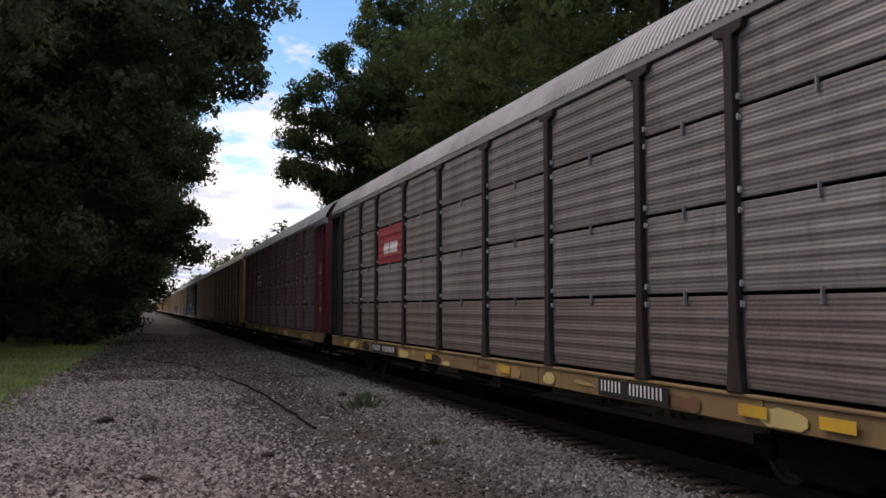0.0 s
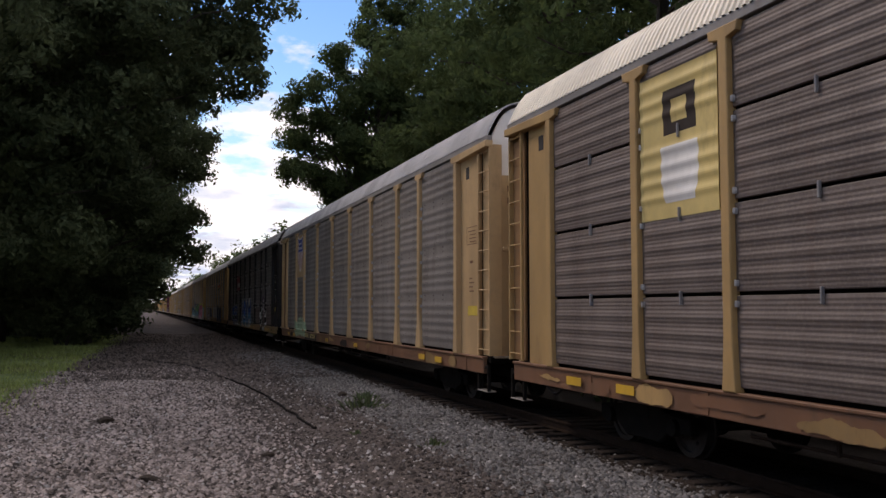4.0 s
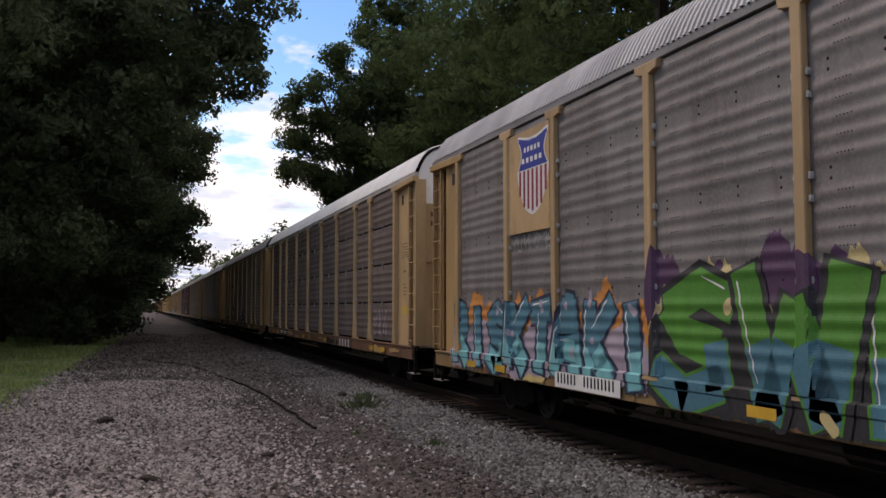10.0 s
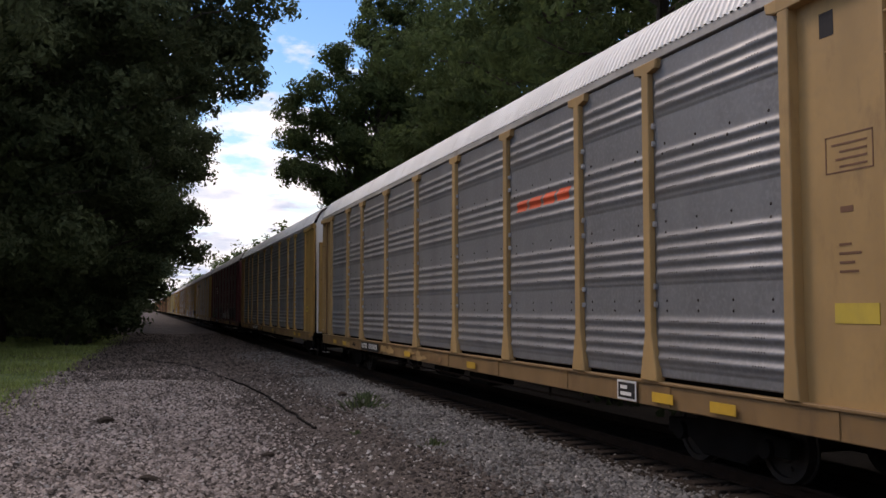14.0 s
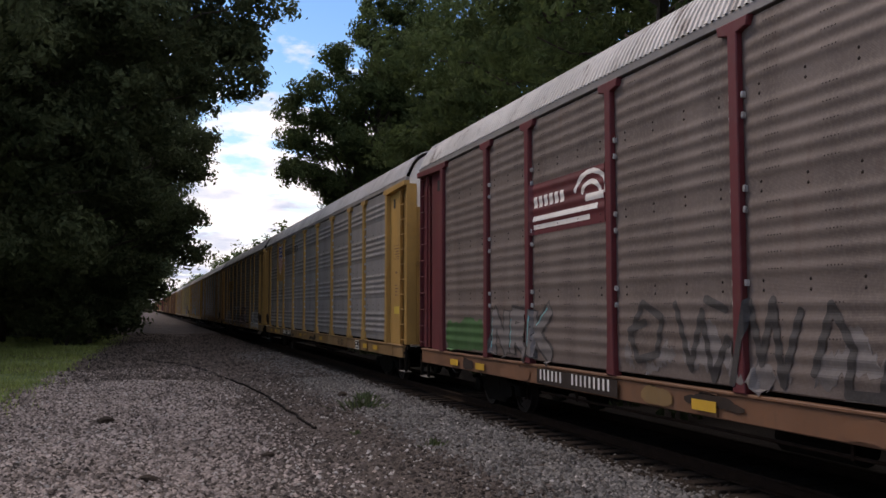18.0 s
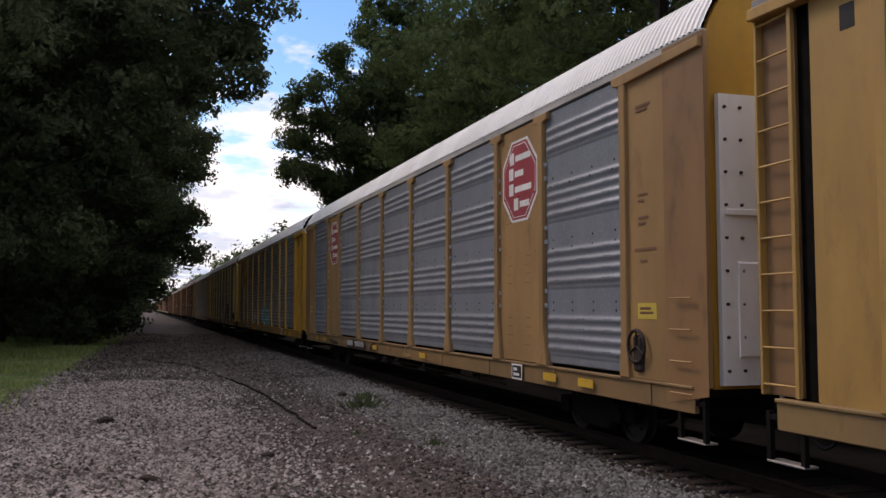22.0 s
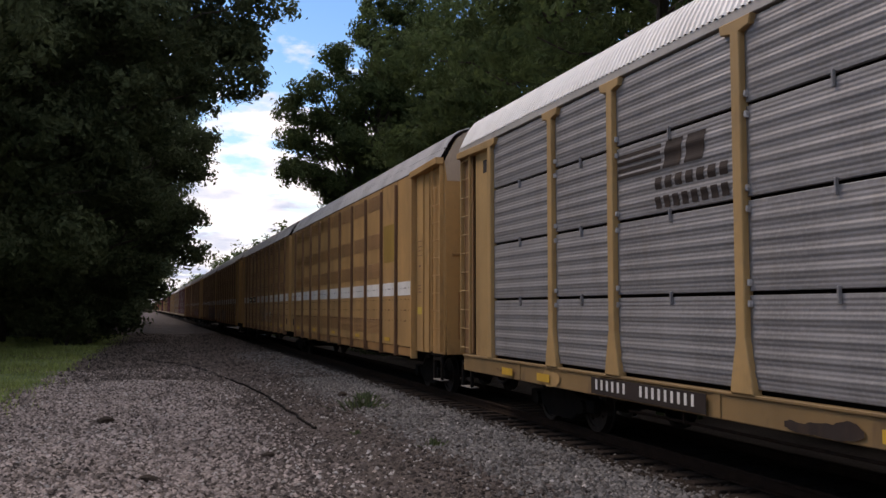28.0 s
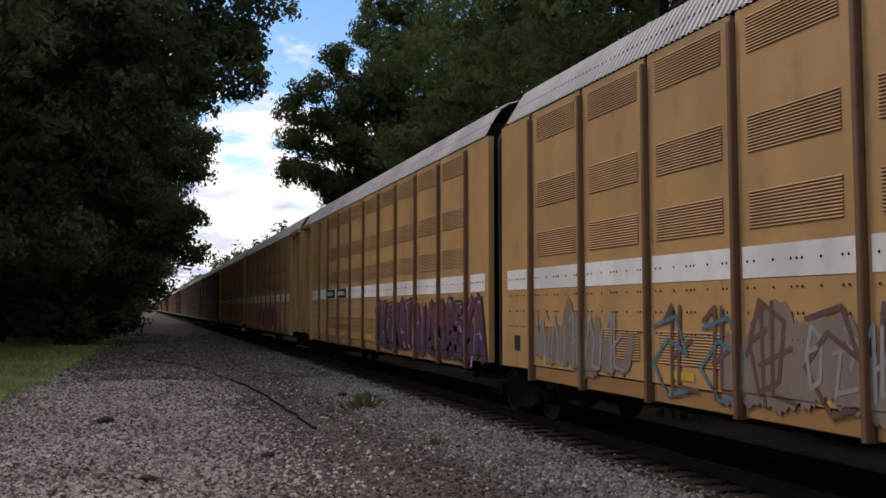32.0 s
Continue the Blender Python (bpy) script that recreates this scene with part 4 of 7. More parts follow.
class Layer:
    """Paint laid over the near side: faces that follow its ridges."""

    def __init__(self, spec, lift):
        self.spec, self.lift, self.v, self.f = spec, lift, [], []

    def grid(self, rows):
        b, n = len(self.v), len(rows[0])
        for r in rows:
            for u, z in r:
                # u runs from the far end of the car towards its front
                self.v.append((-(surface(self.spec, u, z) + 0.003 + 0.45 * self.lift), -u, z))
        self.f += [(b + j * n + i, b + j * n + i + 1, b + (j + 1) * n + i + 1, b + (j + 1) * n + i) for j in range(len(rows) - 1) for i in range(n - 1)]
        return self

    def span(self, z0, z1, left, right):
        """Fills between two edges, each given as a function of the height; all paint shares one net of rows and columns."""
        z0 = max(z0, 0.79)
        if z1 < z0 + 0.004:
            return self
        zs = [z0] + [0.025 * k for k in range(int(z0 / 0.025) + 1, int(z1 / 0.025) + 1) if z0 + 1e-4 < 0.025 * k < z1 - 1e-4] + [z1]
        ends = [(left(z), right(z)) for z in zs]
        lo, hi = min(a for a, b in ends), max(b for a, b in ends)
        us = [lo] + [0.045 * k for k in range(math.ceil(lo / 0.045), math.floor(hi / 0.045) + 1)] + [hi]
        return self.grid([[(min(max(u, a), max(a, b)), z) for u in us] for z, (a, b) in zip(zs, ends)])

    def rect(self, u0, u1, z0, z1, slant=0.0):
        return self.span(z0, z1, lambda z: u0 + slant * (z - z0), lambda z: u1 + slant * (z - z0))

    def stroke(self, pts, width, taper=1.0, blunt=False):
        """A brushed stroke through points (u, z): one rounded or blunt bar for each piece of it, cut in level rows."""
        n = len(pts) - 1
        base = self.lift
        for k in range(n):
            hull = []
            for (u, z), q in ((pts[k], k), (pts[k + 1], k + 1)):
                r = width * (1 + (taper - 1) * q / len(pts[1:])) / 2
                if blunt:
                    du, dz = pts[k + 1][0] - pts[k][0], pts[k + 1][1] - pts[k][1]
                    n1 = max(1e-6, math.hypot(du, dz))
                    du, dz, out = du / n1, dz / n1, (0.4 if q > k else -0.4)
                    hull += [(u + r * (out * du - side * dz), z + r * (out * dz + side * du)) for side in (-1, 1)]
                else:
                    hull += [(u + r * math.cos(0.5236 * a), z + r * math.sin(0.5236 * a)) for a in range(12)]
            hull = convex_outline(hull)
            edges = list(zip(hull, hull[1:] + hull[:1]))

            def cut(z):
                us = [a[0] + (b[0] - a[0]) * (z - a[1]) / (b[1] - a[1]) for a, b in edges if min(a[1], b[1]) <= z <= max(a[1], b[1]) and abs(a[1] - b[1]) > 1e-9]
                return us or [hull[0][0]]
            lo, hi = min(p[1] for p in hull) + 1e-4, max(p[1] for p in hull) - 1e-4
            self.lift = base + 0.0005 * k
            self.span(lo, hi, lambda z: min(cut(z)), lambda z: max(cut(z)))
        self.lift = base
        return self

    def done(self, name, mat, car, label=""):
        me = mesh_of(name, self.v, self.f)
        ob = part(name, me, mat, car, label)
        return tagged(ob, kind="stuff") if name == "spray_paint" else ob


def spray(name, c):
    key = "spray_" + name
    if key not in CACHE:
        c = tuple(0.82 * x + 0.008 for x in c)
        CACHE[key] = material(key, c, 0.6, second=tuple(x * 0.8 for x in c), third=tuple(min(1, x * 1.1 + 0.03) for x in c), scale=2.5, fine=25, amount=0.4, bump=0.04, streak=0.3, dirt=(0.12, 0.10, 0.09), dirt_amount=0.22)
    return CACHE[key]


def lettering(words, size, mat, car, u, z, out, name="lettering", stretch=1.0):
    """Raised flat letters on the near side, starting at u."""
    key = ("text", words, size, stretch)
    if key not in CACHE:
        cu = bpy.data.curves.new("words", "FONT")
        cu.body, cu.size, cu.extrude = words, size, 0.002
        tmp = new("words", cu)
        CACHE[key] = bpy.data.meshes.new_from_object(tmp.evaluated_get(bpy.context.evaluated_depsgraph_get()))
        bpy.data.objects.remove(tmp)
        CACHE[key].materials.clear()
    m = Matrix(((0, 0, -1, -out), (-stretch, 0, 0, -u), (0, 1, 0, z), (0, 0, 0, 1)))
    return part(name, CACHE[key], mat, car, at=m)


def plate(car, name, u0, u1, z0, z1, mat, label="", out=1.642, thick=0.006):
    return part(name, box(-out - thick, -out, -u1, -u0, z0, z1), mat, car, label)


def data_plate(car, u0, u1):
    """A black plate in a white frame, with two pale bars."""
    p = plate(car, "data_plate", u0 - 0.035, u1 + 0.035, 0.785, 1.06, M_WHITE, "white-framed data plate", 1.640, 0.004)
    part("plate_field", box(-1.648, -1.6445, -u1, -u0, 0.815, 1.03), M_BLACK, p)
    for k, w in enumerate((0.8, 0.55)):
        part("plate_mark", box(-1.650, -1.6485, -u0 - (u1 - u0) * w, -u0 - 0.06, 0.85 + k * 0.09, 0.90 + k * 0.09), M_WHITE, p)


def bars(car, name, u0, u1, z0, z1, count, mat, out=1.65, fill=0.36):
    """A row of plain upright bars that stand for worn characters."""
    bm = bmesh.new()
    count = int(count * 1.6)
    step = (u1 - u0) / count
    for k in range(count):
        a = u0 + step * k
        box_into(bm, -out - 0.004, -out, -(a + step * fill), -a, z0, z1)
    return tagged(part(name, bm, mat, car), kind="stuff")


def perforations(car, spec):
    """Columns of small holes punched along the ridges."""
    def make():
        v, f = [], []
        for p0, p1 in zip(POSTS[:-1], POSTS[1:]):
            cols = (0.2, 0.5, 0.8) if p1 - p0 > 2.5 else (0.3, 0.7)
            for c in cols:
                for k in range(5):
                    u = p0 + (p1 - p0) * c + (k - 2) * 0.05
                    for h in SOLID if spec["style"] == "solid" else RIBBED:
                        z, b, r = DECK + h + 0.012, len(v), 0.013
                        x = -(HALF_W + relief(spec["style"], z)) - 0.003
                        v += [(x, -u + r * math.cos(1.5708 * q), z + r * 0.8 * math.sin(1.5708 * q)) for q in range(4)]
                        f.append((b, b + 3, b + 2, b + 1))
        return mesh_of("perforations", v, f)
    tagged(part("perforations", cached(("perforations", spec["style"]), make), M_BROWNBLACK, car), kind="stuff")


def rivets(spec, car):
    """Bolt heads along the flat bands of the full-height panels."""
    key = ("rivets", spec["style"])

    def make():
        v, f = [], []
        for p0, p1 in zip(POSTS[:-1], POSTS[1:]):
            n = 4 if p1 - p0 > 2.5 else 3
            for zz in (0.92, 1.05, 1.95, 2.10, 3.0, 3.14) if spec["style"] == "solid" else (1.15, 1.26, 2.26, 2.37, 3.37, 3.48):
                for k in range(n):
                    u, z = p0 + (p1 - p0) * (k + 0.5) / n, DECK + zz
                    b, r = len(v), 0.022
                    x = -(HALF_W + relief(spec["style"], z))
                    v += [(x, -u + r * math.cos(6.2832 * q / 6), z + r * math.sin(6.2832 * q / 6)) for q in range(6)] + [(x - 0.014, -u, z)]
                    f += [(b + q, b + (q + 1) % 6, b + 6) for q in range(6)]
        return mesh_of("bolt_heads", v, f)
    tagged(part("bolt_heads", cached(key, make), M_BROWNBLACK, car), kind="stuff")


def door_bolts():
    bm = bmesh.new()
    for x in (-1.28, -1.05, -0.15):
        for k in range(9):
            tube_into(bm, (x, 14.29, 1.3 + 0.41 * k), (x, 14.325, 1.3 + 0.41 * k), 0.022, n=6)
    return bm


def end_stencil():
    """Plain bars where worn characters stand on the end doors."""
    bm = bmesh.new()
    for k in range(4):
        box_into(bm, -1.18 + k * 0.11, -1.11 + k * 0.11, 14.300, 14.304, 4.42, 4.54)
    for k in range(6):
        box_into(bm, -1.18 + k * 0.11, -1.12 + k * 0.11, 14.300, 14.304, 4.18, 4.30)
    for k, w in enumerate((0.42, 0.36, 0.30)):
        box_into(bm, -1.0, -1.0 + w, 14.300, 14.304, 2.95 - k * 0.09, 2.99 - k * 0.09)
    return bm


def sheet_stencil():
    """Small worn lines as plain bars on the smooth end sheets."""
    bm = bmesh.new()
    for z, a, b in ((4.86, 12.72, 13.1), (4.80, 12.72, 13.02), (3.62, 12.76, 13.0), (3.54, 12.76, 12.92), (3.30, 12.76, 13.02), (3.22, 12.76, 12.95), (2.86, 12.66, 13.22), (2.70, 12.8, 12.98), (1.99, 12.78, 13.12), (2.05, 12.78, 13.06)):
        box_into(bm, -1.609, -1.606, a, b, z, z + 0.035)
    return bm


def autorack(spec):
    """A fully enclosed three-deck autorack on a flat car."""
    lite = spec.get("lite", False)
    car = tagged(new("autorack_car"), spec["label"], "railway car", "cars of the train")
    pm, post_m, end_m = spec["panel"], spec["post"], spec["end"]
    # solid core, near black in place of the unlit inside behind slits
    part("body", cached("body", lambda: box(-1.44, 1.44, -14.1, 14.1, DECK - 0.05, EAVE + 0.3)), M_DARK, car)
    part("roof", cached("roof", lambda: roof_mesh(14.3)), spec["roof"], car, spec.get("roof_label", ""))
    for s in (1, -1):
        part("top_rail", cached("top_rail", lambda: box(-1.605, -1.5, -14.3, 14.3, EAVE + 0.012, ROOF_EDGE + 0.004, 0.008)), spec.get("rail", M_FASCIA_PALE if spec["roof"] is M_ROOF_WHITE else M_FASCIA), car,
             at=Matrix.Rotation(0 if s > 0 else math.pi, 4, "Z"))
    style = spec["style"]
    top = 5.12 if end_m is M_BLACK else 4.75
    for b, (p0, p1) in enumerate(zip(POSTS[:-1], POSTS[1:])):
        mid, w = (p0 + p1) / 2, p1 - p0 - 0.15
        far = Matrix.Rotation(math.pi, 4, "Z")
        part("panel", panel_mesh("solid", w, DECK, EAVE - 0.03), pm, car, at=Matrix.Translation((HALF_W, -mid, 0)) @ far)
        at = (-HALF_W, -mid, 0)
        if b in spec.get("solid_bays", ()):
            part("panel", cached(("flat", round(w, 2)), lambda: box(-0.012, 0.05, -w / 2, w / 2, DECK, EAVE - 0.03)), end_m, car, at=at)
        elif style == "split" and not lite:
            for r in range(4):
                # on dull steel cars the bottom row takes the darker brown steel
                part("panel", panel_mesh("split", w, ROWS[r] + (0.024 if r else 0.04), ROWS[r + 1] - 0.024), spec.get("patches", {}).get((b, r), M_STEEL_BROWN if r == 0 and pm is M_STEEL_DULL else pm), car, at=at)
                if r:
                    part("clip", cached("clip", lambda: box(-0.045, 0.0, -0.014, 0.014, -0.13, 0.05, 0.005)), M_STEEL_GREY, car, at=(-HALF_W, -mid, ROWS[r]))
        else:
            part("panel", panel_mesh("solid" if style == "split" else style, w, DECK + 0.04, EAVE - 0.02), spec.get("patches", {}).get((b, 0), pm), car, at=at)
    for p in POSTS:
        edge = abs(p) > 12
        for s in (1, -1):
            part("post", cached(("post", edge, spec.get("flare", 0.42)), lambda: post_mesh(0.26 if edge else spec.get("flare", 0.42))), post_m, car,
                 at=Matrix.Translation((-s * HALF_W, -p, 0)) @ Matrix.Rotation(0 if s > 0 else math.pi, 4, "Z"))
    if not lite:
        for p in POSTS[1:-1]:
            for r in range(1, 4):
                for q in (-1, 1):
                    for dz in (-0.12, 0.12):
                        part("clamp", cached("clamp", lambda: prism([(-0.016, -0.038), (0.016, -0.038), (0.022, 0.0), (0.014, 0.038), (-0.014, 0.038), (-0.022, 0.0)], -0.05, 0.0, 0.007)), M_CLAMP, car,
                             at=(-HALF_W, -p + q * 0.115, ROWS[r] + dz))
    for s in (1, -1):
        # end bays: plate, ladder, end wall, doors
        for q in (1, -1):
            m = Matrix.Diagonal((q, s, 1, 1))
            reach = 13.66 if s < 0 else 13.46
            part("end_plate", cached(("end_plate", reach), lambda: prism([(12.47, DECK - 0.3), (13.0, DECK - 0.25), (reach, DECK), (reach, EAVE), (12.47, EAVE)], -1.53, -1.48)), end_m, car, at=m)
            part("corner_bracket", cached("bracket", lambda: prism([(12.3, EAVE - 0.16), (14.32, EAVE - 0.10), (14.32, EAVE + 0.03), (12.3, EAVE + 0.0)], -1.66, -1.50, 0.01)),
                 spec.get("rail", end_m), car, at=m)
        if spec.get("smooth_end"):
            part("end_sheet", cached("end_sheet", lambda: prism([(12.47, DECK - 0.02), (14.34, DECK - 0.02), (14.34, EAVE + 0.1), (12.47, EAVE + 0.1)], -1.60, -1.53, 0.01)), end_m, car,
                 at=Matrix.Diagonal((1, s, 1, 1)))
            part("corner_strip", cached("corner_strip", lambda: prism([(13.42, DECK - 0.28), (14.35, DECK - 0.12), (14.35, EAVE + 0.1), (13.42, EAVE + 0.1)], -1.606, -1.599)), spec.get("strip", end_m), car,
                 at=Matrix.Diagonal((1, s, 1, 1)))
            part("notice_plate", cached("end_notice", lambda: box(-1.606, -1.60, 12.72, 13.2, 1.92, 2.14)), M_NOTICE, car, "yellow notice plate", at=Matrix.Diagonal((1, s, 1, 1)))
            tagged(part("stencil", cached("sheet_stencil", sheet_stencil), M_SILL_RUST, car, at=Matrix.Diagonal((1, s, 1, 1))), kind="stuff")

            def grab_iron():
                b = bmesh.new()
                tube_into(b, (-1.67, -0.24, 0), (-1.67, 0.24, 0), 0.014, n=6)
                return b
            for k in range(4):
                part("grab_iron", cached("grab_iron", grab_iron), end_m, car, at=(0, s * 13.85, 1.0 + k * 0.4))
        elif not lite:
            ladder(car, s * 14.0, end_m, s, back=M_RUST_TAN if end_m in (M_TAN, M_PALE_TAN, M_GOLD) and s > 0 else None)
        part("end_wall", cached("end_wall", lambda: end_wall(14.12, 0.08)), spec.get("cap", M_ROOF_WHITE), car, at=Matrix.Diagonal((1, s, 1, 1)))
        for q in (1, -1):
            part("end_door", cached(("end_door", top), lambda: prism([(14.22, DECK), (14.30, DECK), (14.30, top), (14.22, top)], -1.36, -0.01)), spec.get("door", end_m), car,
                 at=Matrix.Diagonal((q, s, 1, 1)))
        if not lite:
            part("end_hatch", cached("end_hatch", lambda: prism([(14.30, 1.45), (14.325, 1.48), (14.325, 2.62), (14.30, 2.65)], -1.12, -0.42)), spec.get("door", end_m), car, at=Matrix.Diagonal((1, s, 1, 1)))
            part("end_bar", cached("end_bar", lambda: box(-1.30, 1.30, 14.30, 14.34, 3.22, 3.30, 0.01)), spec.get("door", end_m), car, at=Matrix.Diagonal((1, s, 1, 1)))
            if not spec.get("smooth_end"):
                tagged(part("stencil", cached("end_stencil", end_stencil), M_WHITE if end_m is M_BLACK else M_SILL_RUST, car, at=pose(0, 0, 0.44 if end_m is M_BLACK else 0) @ Matrix.Diagonal((1, s, 1, 1))), kind="stuff")
            elif spec.get("door"):
                tagged(part("bolt_heads", cached("door_bolts", door_bolts), M_BROWNBLACK, car, at=Matrix.Diagonal((1, s, 1, 1))), kind="stuff")
            # dark block on the plate, coloured like the shade inside a slot
            part("lift_slot", cached("lift_slot", lambda: box(-1.534, -1.45, 12.82, 13.02, 4.84, 5.10)), M_RUBBER, car, "dark block standing in for a slot in the end plate", at=Matrix.Diagonal((1, s, 1, 1)))
        truck(car, s * 10.4)
        coupler(car, s * 14.38, s)
    underframe(car, BODY, spec["sill"], spec.get("sill_label", "yellow-brown steel side sill with patched paint"))
    if not lite:
        def rod():
            b = bmesh.new()
            tube_into(b, (-1.42, -7.4, 0.60), (-1.42, 7.4, 0.60), 0.022, n=6)
            return b
        part("brake_rod", cached("brake_rod", rod), M_RAIL, car)
        for y in (-6.0, 0.0, 6.0):
            part("rod_hanger", cached("rod_hanger", lambda: box(-1.45, -1.42, -0.02, 0.02, 0.57, 0.80)), M_RAIL, car, at=(0, y, 0))
    if style != "split" and not lite:
        rivets(spec, car)
        perforations(car, spec)
    return car


# ---- articulated cars with louvred sides ----
EAVE_A, UNIT, BAY_A = 5.55, 23.2, 1.98


def louvre_mesh(width, height):
    def make():
        v, f = [], []
        n = 12
        for k in range(n):
            z0, b = height * k / n, len(v)
            v += [(-0.002, -width / 2, z0), (-0.002, width / 2, z0), (-0.014, width / 2, z0 + height / n * 0.34), (-0.014, -width / 2, z0 + height / n * 0.34),
                  (-0.002, width / 2, z0 + height / n * 0.85), (-0.002, -width / 2, z0 + height / n * 0.85)]
            f += [(b, b + 1, b + 2, b + 3), (b + 3, b + 2, b + 4, b + 5)]
        return mesh_of("louvre", v, f)
    return cached(("louvre", round(width, 2), round(height, 2)), make)


def scaled_roof(half):
    def make():
        return roof_mesh(half, 0.13, EAVE_A, STEEP_ROOF)
    return cached(("roof", half), make)


def end_bars(outer):
    """A framed table and small lines as plain bars on the recessed end bay."""
    bm = bmesh.new()
    for a, b, c, d in ((9.08, 9.48, 3.74, 3.755), (9.08, 9.48, 3.38, 3.395), (9.08, 9.095, 3.38, 3.755), (9.465, 9.48, 3.38, 3.755), (9.15, 9.42, 3.6, 3.62), (9.15, 9.36, 3.5, 3.52),
                       (9.2, 9.34, 3.1, 3.15), (9.15, 9.40, 2.62, 2.65), (9.15, 9.36, 2.54, 2.57), (9.15, 9.42, 2.46, 2.49)):
        lo, hi = sorted((outer * a, outer * b))
        box_into(bm, -1.553, -1.550, lo, hi, c, d)
    return bm


def articulated_car(spec):
    """Two louvred units that share a truck in the middle."""
    car = tagged(new("articulated_autorack"), spec["label"], "railway car", "cars of the train")
    mat = spec["post"]
    half, half_out = UNIT / 2 - 0.32, UNIT / 2 - 0.58
    for s in (1, -1):
        uc = -s * UNIT / 2
        unit = part("unit_body", cached("unit", lambda: box(-1.46, 1.46, -half_out + 0.05, half_out - 0.05, 0.95, EAVE_A + 0.3)), M_DARK, car, "mustard yellow louvred body unit", at=(0, uc, 0))
        part("roof", scaled_roof(half_out), M_ROOF_GREY, unit, at=(0, 0, 0))
        outer = -s
        n = 10
        edges = [outer * e for e in ([8.9, 7.3] if s > 0 else [8.75, 6.98]) + [5.68 - 0.38 * (s < 0) - (1.945 - 0.04 * (s < 0)) * k for k in range(9)]]
        for side in (1, -1):
            rot = Matrix.Rotation(0 if side > 0 else math.pi, 4, "Z")
            flip = side
            for k in range(n):
                a, b = sorted((edges[k], edges[k + 1]))
                mid, w = (a + b) / 2, b - a
                part("panel", cached(("flat_a", round(w, 2)), lambda: box(-1.60, -1.50, -w / 2 + 0.05, w / 2 - 0.05, 1.08, EAVE_A - 0.02)), mat, unit, at=Matrix.Translation((0, mid, 0)) @ rot)
                part("post", cached("post_a", lambda: box(-1.68, -1.50, -0.038, 0.038, 0.80, EAVE_A - 0.12, 0.012)), spec["rib"] if k else mat, unit, at=Matrix.Translation((0, edges[k], 0)) @ rot)
                part("skirt", cached(("skirt", round(w, 2)), lambda: box(-1.58, -1.50, -w / 2 + 0.07, w / 2 - 0.07, 0.83, 1.06, 0.008)), spec["sill"], unit, at=Matrix.Translation((0, mid, 0)) @ rot)
                if side < 0:
                    continue
                part("stripe", cached(("stripe", round(w, 2)), lambda: box(-1.608, -1.600, -w / 2 + 0.10, w / 2 - 0.10, 2.41, 2.77)), M_WHITE, unit, "white painted band", at=(0, mid, 0))
                for z in (4.98, 3.83, 2.96, 1.34):
                    if k < 2:
                        continue
                    lv = part("louvre", louvre_mesh(1.45, 0.44), spec["louvre"], unit, at=(-1.602, mid, z))
                if k % 2 == 1:
                    part("reflector", cached("reflect_a", lambda: box(-1.612, -1.604, -0.28, 0.28, 1.16, 1.26)), M_REFLECT, unit, "yellow reflective strip", at=(0, mid + 0.2, 0))
                tagged(part("bolt_heads", bolt_rows(), M_BROWNBLACK, unit, at=(0, mid, 0)), kind="stuff")
            part("post", cached("post_a", lambda: None), spec["rib"], unit, at=Matrix.Translation((0, edges[n], 0)) @ rot)
            # inner and outer ends
            inner0, inner1 = sorted((edges[n], -outer * half))
            part("end_panel", box(-1.60, -1.48, inner0 + 0.08, inner1, 1.0, EAVE_A - 0.02), mat, unit, at=Matrix.Identity(4) if side > 0 else Matrix.Diagonal((-1, 1, 1, 1)))
            # recessed bay with a dark slot before the ladder
            for a, b, x in ((8.98, 9.55, -1.55), (9.57, 9.95, -1.52), (10.12, half_out, -1.48)):
                o0, o1 = sorted((outer * a, outer * b))
                part("end_panel", box(x, -1.44, o0, o1, 1.0, EAVE_A - 0.02, 0.006), mat, unit, at=Matrix.Identity(4) if side > 0 else Matrix.Diagonal((-1, 1, 1, 1)))
            part("corner_bracket", cached("bracket_a", lambda: prism([(8.8, EAVE_A - 0.16), (11.02, EAVE_A - 0.10), (11.02, EAVE_A + 0.05), (8.8, EAVE_A + 0.0)], -1.70, -1.50, 0.01)), mat, unit,
                 at=Matrix.Diagonal((side, outer, 1, 1)))
            if side > 0:
                tagged(part("stencil", cached(("stencil_a", outer), lambda: end_bars(outer)), M_SILL_RUST, unit), kind="stuff")
                lo, hi = sorted((outer * 9.1, outer * 9.45))
                part("notice_plate", box(-1.556, -1.550, lo, hi, 1.92, 2.10), M_NOTICE, unit, "yellow notice plate")
                lo, hi = sorted((edges[n] - outer * 0.22, -outer * (half - 0.28)))
                part("stripe", box(-1.608, -1.600, lo, hi, 2.41, 2.77), M_WHITE, unit, "white painted band")
                part("data_plate", box(-1.606, -1.600, (lo + hi) / 2 - 0.13, (lo + hi) / 2 + 0.13, 1.30, 1.58), M_BROWNBLACK, unit, "dark worn data plate")
                tagged(part("bolt_heads", bolt_rows(), M_BROWNBLACK, unit, at=Matrix.Translation((0, (lo + hi) / 2, 0)) @ Matrix.Diagonal((1, 0.45, 1, 1))), kind="stuff")
        at = Matrix.Diagonal((1, outer, 1, 1))
        part("end_wall", cached("end_wall_a", lambda: end_wall(half_out - 0.02, 0.05, 1.0, EAVE_A, STEEP_ROOF)), mat, unit, at=at)
        part("end_cap", cached("end_cap_a", lambda: end_wall(half_out + 0.032, 0.008, 5.05, EAVE_A, STEEP_ROOF)), M_CAP, unit, "dusty tan top of the end", at=at)
